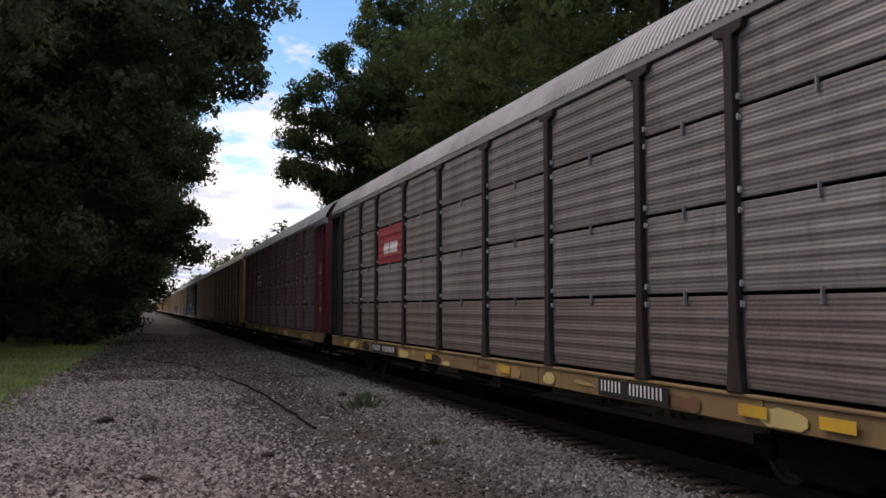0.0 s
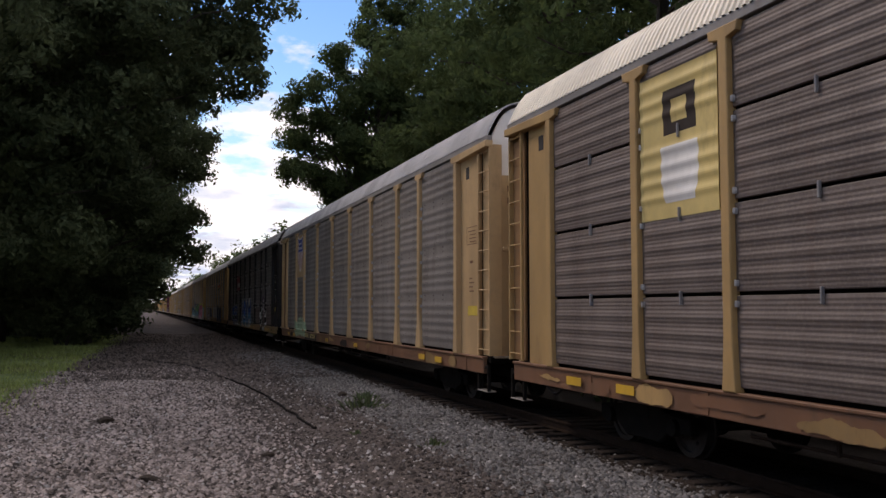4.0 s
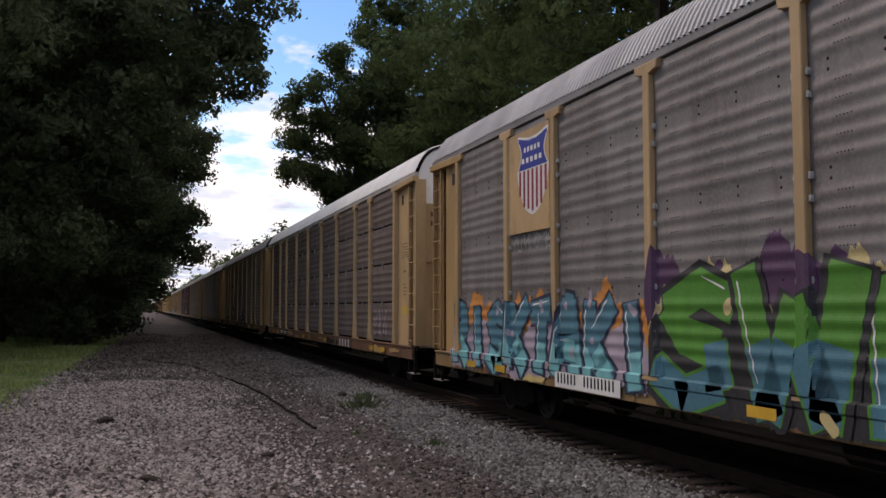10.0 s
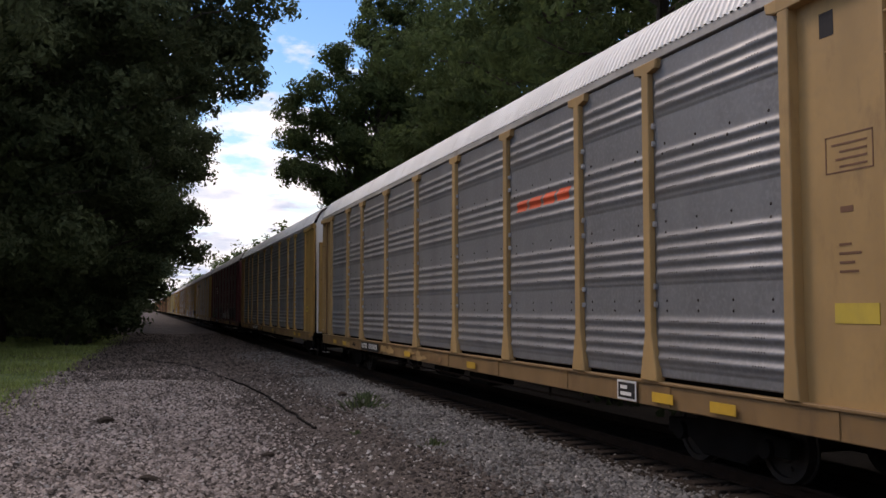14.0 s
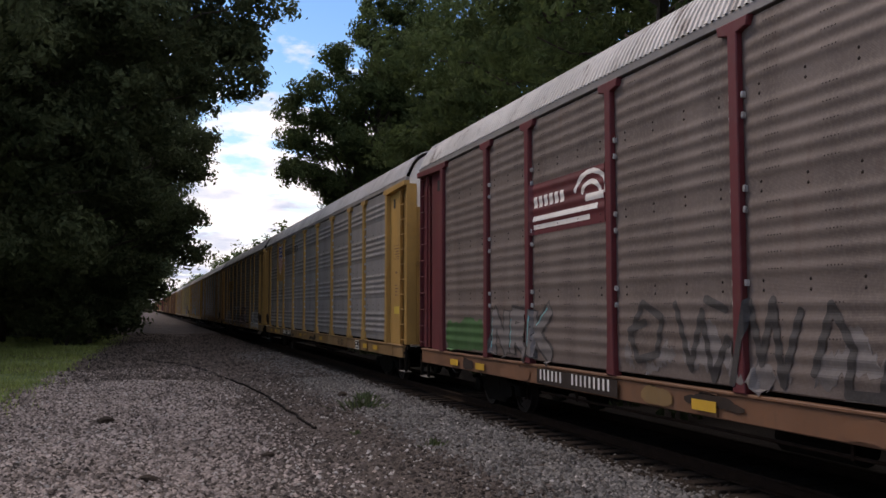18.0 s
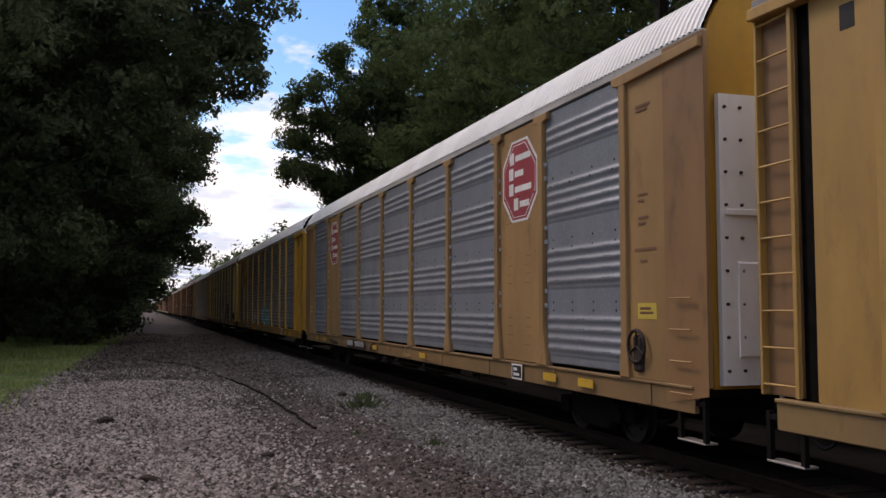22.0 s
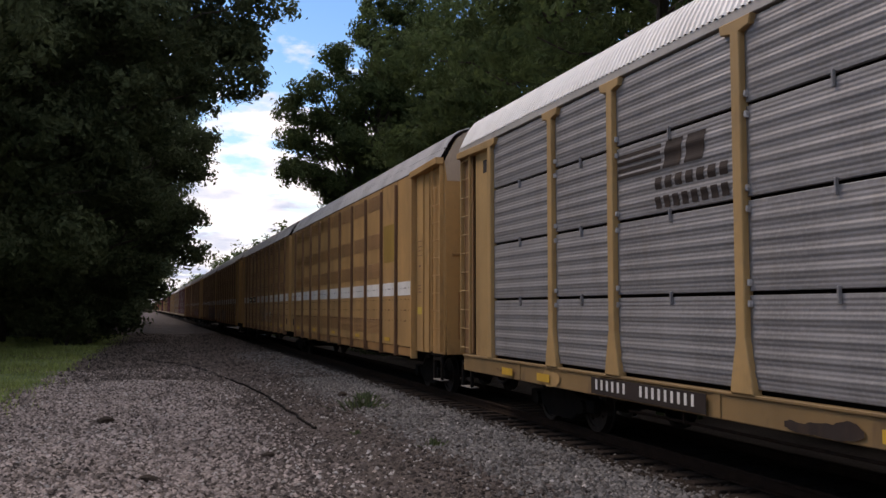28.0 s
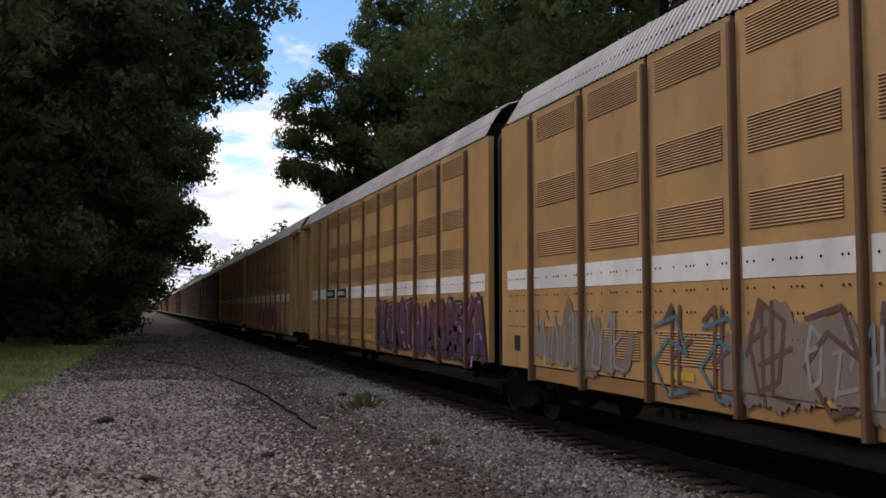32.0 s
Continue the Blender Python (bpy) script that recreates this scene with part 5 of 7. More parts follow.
        part("end_hatch", cached("hatch_a", lambda: box(-1.15, -0.5, half_out + 0.03, half_out + 0.05, 1.35, 2.45, 0.008)), spec["louvre"], unit, at=at)
        part("end_bar", cached("bar_a", lambda: box(-1.30, 1.30, half_out + 0.03, half_out + 0.06, 3.30, 3.37, 0.008)), mat, unit, at=at)
        ladder(unit, outer * (half_out - 0.36), mat, outer, EAVE_A - 0.08, 1.05)
        part("underframe", cached("under_a", lambda: box(-0.5, 0.5, -half, half, 0.55, 1.0, 0.02)), M_DARK, unit)
        truck(car, -s * (UNIT - 3.0))
        coupler(car, -s * (UNIT - 0.35), -s)
    truck(car, 0)

    def bellows():
        bm = bmesh.new()
        for k in range(5):
            y = -0.24 + k * 0.12
            prof = [(x * (0.90 - 0.02 * (k % 2)), z - 0.13) for x, z in roof_profile(EAVE_A, STEEP_ROOF)]
            prof = [(-1.42, 0.95)] + prof + [(1.42, 0.95)]
            a = [bm.verts.new((x, y - 0.055, z)) for x, z in prof]
            b = [bm.verts.new((x, y + 0.055, z)) for x, z in prof]
            for i in range(len(prof) - 1):
                bm.faces.new((a[i], a[i + 1], b[i + 1], b[i]))
            bm.faces.new(a)
            bm.faces.new(b[::-1])
        return bm
    part("bellows", cached("bellows", bellows), M_RUBBER, car, "black rubber diaphragm between the units")
    return car


def bolt_rows():
    def make():
        v, f = [], []
        for z in (2.30, 2.02, 1.74, 2.60):
            for k in (-0.78, -0.70, -0.40, -0.12, -0.04, 0.05, 0.34, 0.66, 0.78):
                b, r = len(v), 0.018
                v += [(-1.612, k + r * math.cos(6.2832 * q / 6), z + r * math.sin(6.2832 * q / 6)) for q in range(6)] + [(-1.624, k, z)]
                f += [(b + q, b + (q + 1) % 6, b + 6) for q in range(6)]
        return mesh_of("bolt_heads", v, f)
    return cached("bolt_rows", make)


# ---- the cars, in the order in which they come ----
DULL, BROWN, GREY, SILVER, BLUISH = M_STEEL_DULL, M_STEEL_BROWN, M_STEEL_GREY, M_STEEL_SILVER, M_STEEL_BLUE
SPECS = [
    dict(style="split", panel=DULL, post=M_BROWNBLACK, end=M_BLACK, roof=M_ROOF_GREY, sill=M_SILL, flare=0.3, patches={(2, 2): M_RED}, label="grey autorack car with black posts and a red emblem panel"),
    dict(style="split", panel=BROWN, post=M_MAROON, end=M_MAROON, roof=M_ROOF_PATCH, cap=M_MAROON, rail=M_FASCIA, sill=M_SILL, flare=0.26, label="brown-grey autorack car with maroon posts and peeling roof"),
    dict(style="split", panel=BROWN, post=M_TAN, end=M_TAN, roof=M_ROOF_CREAM, sill=M_SILL_RUST, flare=0.26, label="grimy autorack car with tan posts and cream roof"),
    dict(style="ribbed", panel=DULL, post=M_PALE_TAN, end=M_PALE_TAN, roof=M_ROOF_GREY, sill=M_SILL_RUST, plate=(-9.5, -7.58, 3.42), label="dull grey autorack car with tan posts and blue shield emblem"),
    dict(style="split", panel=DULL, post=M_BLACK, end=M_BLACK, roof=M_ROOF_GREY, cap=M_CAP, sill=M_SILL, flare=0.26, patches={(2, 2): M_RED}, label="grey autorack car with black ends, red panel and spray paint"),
    dict(style="split", panel=GREY, post=M_TAN, end=M_TAN, roof=M_ROOF_WHITE, sill=M_SILL, flare=0.36, label="grey autorack car with tan posts and blue spray paint"),
    dict(style="ribbed", panel=DULL, post=M_PALE_TAN, end=M_TAN, roof=M_ROOF_GREY, sill=M_SILL, plate=(-9.5, -7.58, 3.42), label="grey autorack car covered low down in pink and green spray paint"),
    dict(style="split", panel=BROWN, post=M_PALE_TAN, end=M_PALE_TAN, roof=M_ROOF_WHITE, sill=M_SILL_RUST, label="brown-grey autorack car with pale tan posts and white roof"),
    dict(style="ribbed", panel=DULL, post=M_TAN, end=M_TAN, roof=M_ROOF_GREY, sill=M_SILL_RUST, label="dull grey autorack car with tan posts and scrawled spray paint"),
    dict(style="solid", panel=SILVER, post=M_TAN, end=M_TAN, roof=M_ROOF_WHITE, sill=M_SILL_TAN, label="shiny silver autorack car with tan posts and orange emblem"),
    dict(style="solid", panel=SILVER, post=M_GOLD, end=M_GOLD, roof=M_ROOF_WHITE, sill=M_SILL_TAN, smooth_end=True, label="silver autorack car with gold posts and ends"),
    dict(style="ribbed", panel=BROWN, post=M_MAROON, end=M_MAROON, roof=M_ROOF_PATCH, sill=M_SILL_RUST, flare=0.24, label="brown-grey autorack car with maroon posts and white spray paint"),
    dict(style="solid", panel=GREY, post=M_GOLD, end=M_GOLD, roof=M_ROOF_GREY, sill=M_SILL_TAN, plate=(-9.5, -7.58, 3.42), label="silver-grey autorack car with gold posts and blue shield emblem"),
    dict(style="ribbed", panel=DULL, post=M_GOLD, end=M_GOLD, roof=M_ROOF_GREY, sill=M_SILL, label="dull grey autorack car with gold posts and white spray outlines"),
    dict(style="solid", panel=BLUISH, post=M_BROWN_TAN, end=M_BROWN_TAN, roof=M_ROOF_WHITE, sill=M_SILL_TAN, solid_bays=(1, 7), door=M_ROOF_WHITE, cap=M_YELLOW, strip=M_RUST_TAN, smooth_end=True, label="blue-grey autorack car with tan bays carrying red octagons"),
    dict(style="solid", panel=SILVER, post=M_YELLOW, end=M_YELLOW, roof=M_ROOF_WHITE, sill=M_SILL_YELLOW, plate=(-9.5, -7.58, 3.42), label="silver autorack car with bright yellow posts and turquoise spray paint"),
    dict(style="split", panel=BROWN, post=M_CREAM, end=M_CREAM, roof=M_ROOF_GREY, sill=M_SILL, flare=0.3, label="dark grey autorack car with cream posts and emblem"),
    dict(style="split", panel=GREY, post=M_TAN, end=M_TAN, roof=M_ROOF_WHITE, cap=M_CAP, sill=M_SILL, label="grey autorack car with tan posts and dark emblem"),
]
# posts of the far cars browned to stand for the trees' shade
FAR = [dict(style="solid", lite=True, panel=p, post=q, end=q, roof=r, sill=M_SILL, label=l) for p, q, r, l in (
    (BROWN, M_MAROON, M_ROOF_GREY, "brown-grey autorack car with maroon posts"), (DULL, M_RUST_TAN, M_ROOF_WHITE, "grey autorack car with tan posts darkened for distant shade"),
    (BROWN, M_BROWN_TAN, M_ROOF_GREY, "grimy autorack car with posts browned for distant shade"))]
AUTOMAX = dict(style="louvred", post=M_MUSTARD, rib=M_MUSTARD_RIB_SHADE, sill=M_MUSTARD_WORN_SHADED, louvre=M_MUSTARD_WORN_SHADED, label="mustard yellow articulated car with louvred sides and white band")
CARS, REST = [], []


def place(car, centre):
    """centre: metres ahead of the camera at the start."""
    CARS.append((car, centre))
    return car


# where the middle of each car is at the start, metres ahead
CENTRES = [18.47, 48.36, 78.42, 108.06, 138.11, 168.05, 198.1, 228.17, 258.0, 288.02, 318.5, 348.6, 378.43, 408.2, 437.8, 467.57, 497.32, 527.01]
for k, sp in enumerate(SPECS):
    place(autorack(sp), CENTRES[k])
for k in range(3):
    place(articulated_car(AUTOMAX), 565.34 + 46.34 * k)
for k in range(15):
    place(autorack(FAR[k % 3]), 565.34 + 46.34 * 2.5 + PITCH * (k + 0.5))

# ---- emblems, plates and spray paint ----
TONES = dict(white=(0.75, 0.74, 0.72), black=(0.012, 0.012, 0.014), blue=(0.03, 0.10, 0.36), navy=(0.010, 0.016, 0.05), pink=(0.72, 0.17, 0.30), rose=(0.55, 0.05, 0.14),
             green=(0.05, 0.25, 0.012), teal=(0.02, 0.33, 0.32), aqua=(0.16, 0.50, 0.52), lime=(0.50, 0.50, 0.03), orange=(0.65, 0.24, 0.04), purple=(0.075, 0.022, 0.075),
             silver=(0.45, 0.45, 0.46), olive=(0.20, 0.17, 0.05), brown=(0.13, 0.06, 0.045), lilac=(0.42, 0.34, 0.40), sky=(0.10, 0.30, 0.48), deep_blue=(0.012, 0.036, 0.11), smoke=(0.035, 0.03, 0.03), ash=(0.17, 0.15, 0.145), grey=(0.30, 0.29, 0.29),
             pale_green=(0.30, 0.42, 0.26), dull_lilac=(0.20, 0.155, 0.175), steel_teal=(0.045, 0.19, 0.25), cream=(0.62, 0.50, 0.22), deep_green=(0.025, 0.11, 0.02), magenta=(0.13, 0.018, 0.05), dust=(0.24, 0.18, 0.14), mustard=(0.465, 0.262, 0.094))
# letter-like hooks and angles in a unit box
FORMS = [[[(0.0, 0.2), (0.2, 0.95), (0.48, 0.5), (0.38, 0.05), (0.8, 0.0), (1.0, 0.7)]],
         [[(0.0, 1.0), (0.28, 0.15), (0.52, 0.85), (0.75, 0.0), (1.0, 0.55)], [(0.6, 1.0), (0.95, 0.9)]],
         [[(0.1, 0.45), (0.4, 1.0), (0.85, 0.8), (0.75, 0.25), (0.3, 0.12), (0.15, 0.6), (0.5, 0.72)]],
         [[(0.0, 0.0), (0.22, 1.0), (0.4, 0.3), (0.6, 1.0), (0.72, 0.08), (1.0, 0.9)]],
         [[(0.0, 0.55), (0.9, 0.72)], [(0.6, 1.0), (0.98, 0.74), (0.7, 0.4)], [(0.3, 0.65), (0.15, 0.0)], [(0.15, 0.05), (0.8, 0.12)]],
         [[(0.9, 0.1), (0.45, 0.0), (0.05, 0.4), (0.45, 0.7), (0.95, 0.5), (0.65, 0.97), (0.1, 0.85)]],
         [[(0.05, 0.8), (0.35, 1.0), (0.3, 0.0)], [(0.55, 1.0), (0.5, 0.1), (1.0, 0.05)], [(0.3, 0.4), (0.9, 0.6)]]]


LETTERS = {
    "A": [[(0.0, 0.0), (0.38, 1.0), (0.55, 1.0), (0.95, 0.0)], [(0.2, 0.35), (0.75, 0.35)]],
    "C": [[(0.9, 0.8), (0.6, 1.0), (0.2, 0.85), (0.05, 0.45), (0.3, 0.05), (0.75, 0.02), (0.95, 0.25)]],
    "E": [[(0.9, 0.95), (0.15, 0.9), (0.1, 0.5), (0.12, 0.05), (0.9, 0.0)], [(0.1, 0.5), (0.7, 0.55)]],
    "G": [[(0.9, 0.85), (0.5, 1.0), (0.1, 0.7), (0.1, 0.2), (0.5, 0.0), (0.95, 0.15), (0.9, 0.48), (0.55, 0.45)]],
    "I": [[(0.45, 1.0), (0.55, 0.0)]],
    "K": [[(0.12, 1.0), (0.1, 0.0)], [(0.95, 1.0), (0.25, 0.5), (0.6, 0.25), (1.0, -0.02)]],
    "M": [[(0.0, 0.0), (0.12, 1.0), (0.48, 0.3), (0.85, 1.0), (1.0, 0.0)]],
    "N": [[(0.05, 0.0), (0.12, 1.0), (0.82, 0.02), (0.92, 1.0)]],
    "O": [[(0.5, 1.0), (0.1, 0.75), (0.1, 0.25), (0.5, 0.0), (0.9, 0.25), (0.9, 0.75), (0.5, 1.0)]],
    "R": [[(0.1, 0.0), (0.12, 1.0), (0.75, 0.92), (0.8, 0.6), (0.2, 0.48), (0.95, 0.0)]],
    "S": [[(0.92, 0.82), (0.55, 1.0), (0.12, 0.78), (0.35, 0.55), (0.8, 0.42), (0.85, 0.15), (0.4, 0.0), (0.02, 0.18)]],
    "T": [[(0.0, 0.92), (1.0, 1.0)], [(0.52, 0.95), (0.48, 0.0)]],
    "U": [[(0.1, 1.0), (0.1, 0.25), (0.45, 0.0), (0.85, 0.2), (0.9, 1.0)]],
    "Y": [[(0.0, 1.0), (0.5, 0.45), (1.0, 1.0)], [(0.5, 0.45), (0.5, 0.0)]],
           "W": [[(0.0, 1.0), (0.22, 0.0), (0.5, 0.75), (0.75, 0.0), (1.0, 1.0)]],
    "Z": [[(0.05, 0.95), (0.92, 1.0), (0.1, 0.05), (1.0, 0.0)]]}


def piece(spec, car, u0, u1, z0, z1, word, fill, line, seed, width=0.22, edge=0.06, halo="", reach=0.14, second="", split=0.45, third="", glint="", lift=0.0, bounce=0.08):
    """Sprayed block letters: a halo, then each letter with its own outline, fill, lower tone, dabs and glints."""
    g = np.random.default_rng(seed)
    step = (u1 - u0) / len(word)
    wd = min(width, step * 0.36)
    lays = collections.OrderedDict()

    def on(tone, level):
        if (tone, level) not in lays:
            lays[(tone, level)] = Layer(spec, lift + level)
        lays[(tone, level)].lift = lift + level
        return lays[(tone, level)]
    for k, ch in enumerate(word):
        a, w = u0 + step * k + wd * 0.42, step - wd * 0.62
        b, h = z0 + wd / 2 + g.uniform(0, bounce), (z1 - z0 - wd) * g.uniform(0.9, 1.0)
        tilt, up = g.uniform(-0.12, 0.12), 0.018 * (k % 2)
        for i, st in enumerate(LETTERS[ch]):
            pts = [(a + w * x + tilt * h * (z - 0.5) + g.normal() * 0.015, b + h * z + g.normal() * 0.015) for x, z in st]
            q = 0.004 * i
            if halo:
                on(halo, 0.003).stroke(pts, wd + 2 * (edge + reach))
            on(line, 0.008 + up + q).stroke(pts, wd + 2 * edge, 1.2, True)
            on(fill, 0.016 + up + q).stroke(pts, wd, 1.2, True)
            if second:
                cut, zc = [], b + h * split
                for (xa, za), (xb, zb) in zip(pts[:-1], pts[1:]):
                    if min(za, zb) < zc:
                        f0, f1 = ((0.0, 1.0) if max(za, zb) <= zc else ((zc - za) / (zb - za), 1.0) if za > zc else (0.0, (zc - za) / (zb - za)))
                        cut.append([(xa + (xb - xa) * f, za + (zb - za) * f) for f in (f0, f1)])
                for seg in cut:
                    on(second, 0.020 + up + q).stroke(seg, wd * 0.97, 1.0, True)
            if third:
                x, z = pts[int(g.integers(len(pts)))]
                on(third, 0.0235 + up + q).stroke([(x, z), (x + g.normal() * 0.08, z + g.normal() * 0.1)], wd * 0.32)
            if glint:
                (xa, za), (xb, zb) = pts[0], pts[1]
                dx, dz = xb - xa, zb - za
                n = max(0.05, math.hypot(dx, dz))
                ox, oz = -abs(dz) / n * wd * 0.38, abs(dx) / n * wd * 0.38
                on(glint, 0.026 + up + q).stroke([(xa + dx * 0.08 + ox, za + dz * 0.08 + oz), (xa + dx * 0.85 + ox, za + dz * 0.85 + oz)], 0.032, 0.5)
    for (tone, _), lay in lays.items():
        lay.done("spray_paint", spray(tone, TONES[tone]), car)


def smear(spec, car, u0, u1, z0, z1, tone, seed, lift=0.004, ragged=0.22, name="spray_paint"):
    """A sprayed patch with an uneven outline."""
    g = np.random.default_rng(seed)
    ph = g.uniform(0, 6, 6)

    def wave(u, q):
        return 0.5 + 0.3 * math.sin(u * 2.3 + ph[q]) + 0.2 * math.sin(u * 5.7 + ph[q + 1]) + 0.12 * math.sin(u * 13 + ph[q + 2])
    lay = Layer(spec, lift)
    n = max(2, int(round((u1 - u0) / 0.045)))
    u0, u1 = round(u0 / 0.045) * 0.045, (round(u0 / 0.045) + n) * 0.045
    levels = [0.025 * k for k in range(int(z0 / 0.025) - 10, int(z1 / 0.025) + 12)]
    rows = []
    for i in range(n + 1):
        u = u0 + (u1 - u0) * i / n
        edge = min(1, min(i, n - i) / 4 + 0.4)
        top, bot = z1 - ragged * (wave(u, 0) * 1.2 + g.uniform(-0.12, 0.12)), z0 + ragged * (wave(u, 3) * 0.5 + g.uniform(-0.1, 0.1))
        mid = (top + bot) / 2
        top, bot = mid + (top - mid) * edge, mid + (bot - mid) * edge
        rows.append([(u, min(max(z, bot), top)) for z in levels])
    return lay.grid(rows).done(name, spray(tone, TONES[tone]) if isinstance(tone, str) else tone, car)


def scrawl(spec, car, u0, u1, z0, z1, letters, tone, seed, width=0.04):
    """Thin sprayed lines."""
    g = np.random.default_rng(seed)
    lay = Layer(spec, 0.014)
    step = (u1 - u0) / letters
    for k in range(letters):
        for i, st in enumerate(FORMS[int(g.integers(len(FORMS)))]):
            lay.lift += 0.0002
            lay.stroke([(u0 + step * (k + 0.05 + 0.85 * x) + g.normal() * 0.02, z0 + (z1 - z0) * z + g.normal() * 0.02) for x, z in st], width)
    lay.done("spray_paint", spray(tone, TONES[tone]), car)


def shield(spec, car, u0, u1, z0, z1, words=True):
    """A shield emblem: white rim, blue chief with two white bars, red stripes."""
    mid, w, h = (u0 + u1) / 2, (u1 - u0) / 2, z1 - z0

    def half(z):
        f = (z - z0) / h
        if f < 0.12:
            return w * 0.55 * (f / 0.12) ** 0.6
        if f < 0.6:
            return w * (0.55 + 0.45 * math.sin((f - 0.12) / 0.48 * 1.57))
        return w * (1.0 - 0.22 * math.sin((f - 0.6) / 0.4 * 3.14) - 0.03)

    def fill(zz0, zz1, k, lift, tone_mat, name, inset=0.0):
        Layer(spec, lift).span(zz0, zz1, lambda z: mid - max(0.01, half(z) * k - inset), lambda z: mid + max(0.01, half(z) * k - inset)).done(name, tone_mat, car)
    fill(z0, z1, 1.0, 0.004, M_WHITE, "emblem_rim")
    for s in (-1, 1):
        for lift, tone, name, grow in ((0.0045, M_WHITE, "emblem_rim", 0.0), (0.0085, M_BLUE, "emblem_chief", 0.035)):
            foot, tip = z1 - (0.05 if grow else 0.0), z1 + h * 0.055 - grow * 1.2
            inner = lambda z: mid + s * w * (0.22 + 0.66 * max(0.0, (z - foot) / (tip - foot)) ** 0.8)
            outer = lambda z: mid + s * (w * 0.96 - grow)
            Layer(spec, lift).span(foot, tip, *((inner, outer) if s > 0 else (outer, inner))).done(name, tone, car)
    split = z0 + h * 0.60
    fill(split, z1 - 0.05, 1.0, 0.008, M_BLUE, "emblem_chief", 0.035)
    lay = Layer(spec, 0.008)
    for k in range(7):
        c = mid + (k - 3) * w * 0.27
        top = split - 0.02
        bot = z0 + h * (0.05 + 0.10 * abs(k - 3) / 3 + (0.12 if abs(k - 3) == 3 else 0))
        lay.rect(c - w * 0.065, c + w * 0.065, bot, top)
    lay.done("emblem_stripe", M_RED, car)
    if words:
        lay = Layer(spec, 0.012)
        for z, k in ((0.80, 0.55), (0.66, 0.68)):
            for j in range(5):
                a = mid - w * k + 2 * w * k * j / 5
                lay.rect(a, a + 2 * w * k / 5 * 0.60, z0 + h * (z + 0.02), z0 + h * (z + 0.085))
        tagged(lay.done("emblem_detail", M_WHITE, car), kind="stuff")


def octagon(spec, car, u0, u1, z0, z1):
    """A red octagon with a white rim and four rows of white bars."""
    cut = (u1 - u0) * 0.27

    def left(z, i):
        d = min(z - z0, z1 - z) - i
        return u0 + i + max(0.0, cut - d)

    def right(z, i):
        return u0 + u1 - left(z, i)
    for i, lift, mat in ((0.0, 0.004, M_WHITE), (0.045, 0.008, M_RED), (0.085, 0.010, M_WHITE), (0.10, 0.013, M_RED)):
        Layer(spec, lift).span(z0 + i, z1 - i, lambda z: left(z, i), lambda z: right(z, i)).done("emblem", mat, car)
    lay = Layer(spec, 0.017)
    h, w = z1 - z0, u1 - u0
    for k, (a, b) in enumerate(((0.22, 0.82), (0.20, 0.62), (0.20, 0.84), (0.34, 0.78))):
        z = z1 - h * (0.26 + 0.19 * k)
        lay.rect(u0 + w * a, u0 + w * (a + 0.13), z - 0.04, z + h * 0.12)
        lay.rect(u0 + w * (a + 0.17), u0 + w * b, z, z + h * 0.075)
    lay.done("emblem_detail", M_WHITE, car)


def rail_emblem(spec, car, u0, u1, z0, z1):
    """A maroon panel with a white rail running into a wheel arc."""
    Layer(spec, 0.004).rect(u0, u1, z0, z1).done("emblem_panel", M_MAROON, car)
    lay = Layer(spec, 0.008)
    w, h = u1 - u0, z1 - z0
    lay.rect(u0 + w * 0.02, u0 + w * 0.78, z0 + h * 0.10, z0 + h * 0.19)
    lay.rect(u0 + w * 0.02, u0 + w * 0.88, z0 + h * 0.26, z0 + h * 0.36)
    for r in (0.36, 0.20):
        pts = [(u0 + w * 0.80 + w * r * 0.55 * math.cos(a), z0 + h * 0.52 + h * r * math.sin(a) * 1.15) for a in [k * 0.35 for k in range(9)]]
        lay.stroke(pts, 0.085)
    lay.rect(u0 + w * 0.74, u0 + w * 0.95, z0 + h * 0.42, z0 + h * 0.55)
    for k in range(6):
        a = u0 + w * (0.04 + 0.075 * k)
        lay.rect(a, a + w * 0.05, z0 + h * 0.52, z0 + h * 0.74)
    lay.done("emblem", M_WHITE, car)


def marks(car, u0, u1, plate_mat, bar_mat, big=0.15, z=0.86, label="painted plate with worn characters"):
    """Reporting marks on the sill as plain bars on a plate."""
    plate(car, "mark_plate", u0, u1, 0.79, 1.04, plate_mat, label)
    w = u1 - u0
    bars(car, "marking", u0 + w * 0.05, u0 + w * 0.38, z, z + big, 4, bar_mat)
    bars(car, "marking", u0 + w * 0.48, u0 + w * 0.95, z, z + big, 6, bar_mat)


def reflectors(car, places, mat=None, z=0.84):
    for u in places:
        plate(car, "reflector", u - 0.25, u + 0.25, z, z + 0.13, mat or M_REFLECT, "yellow reflective strip")


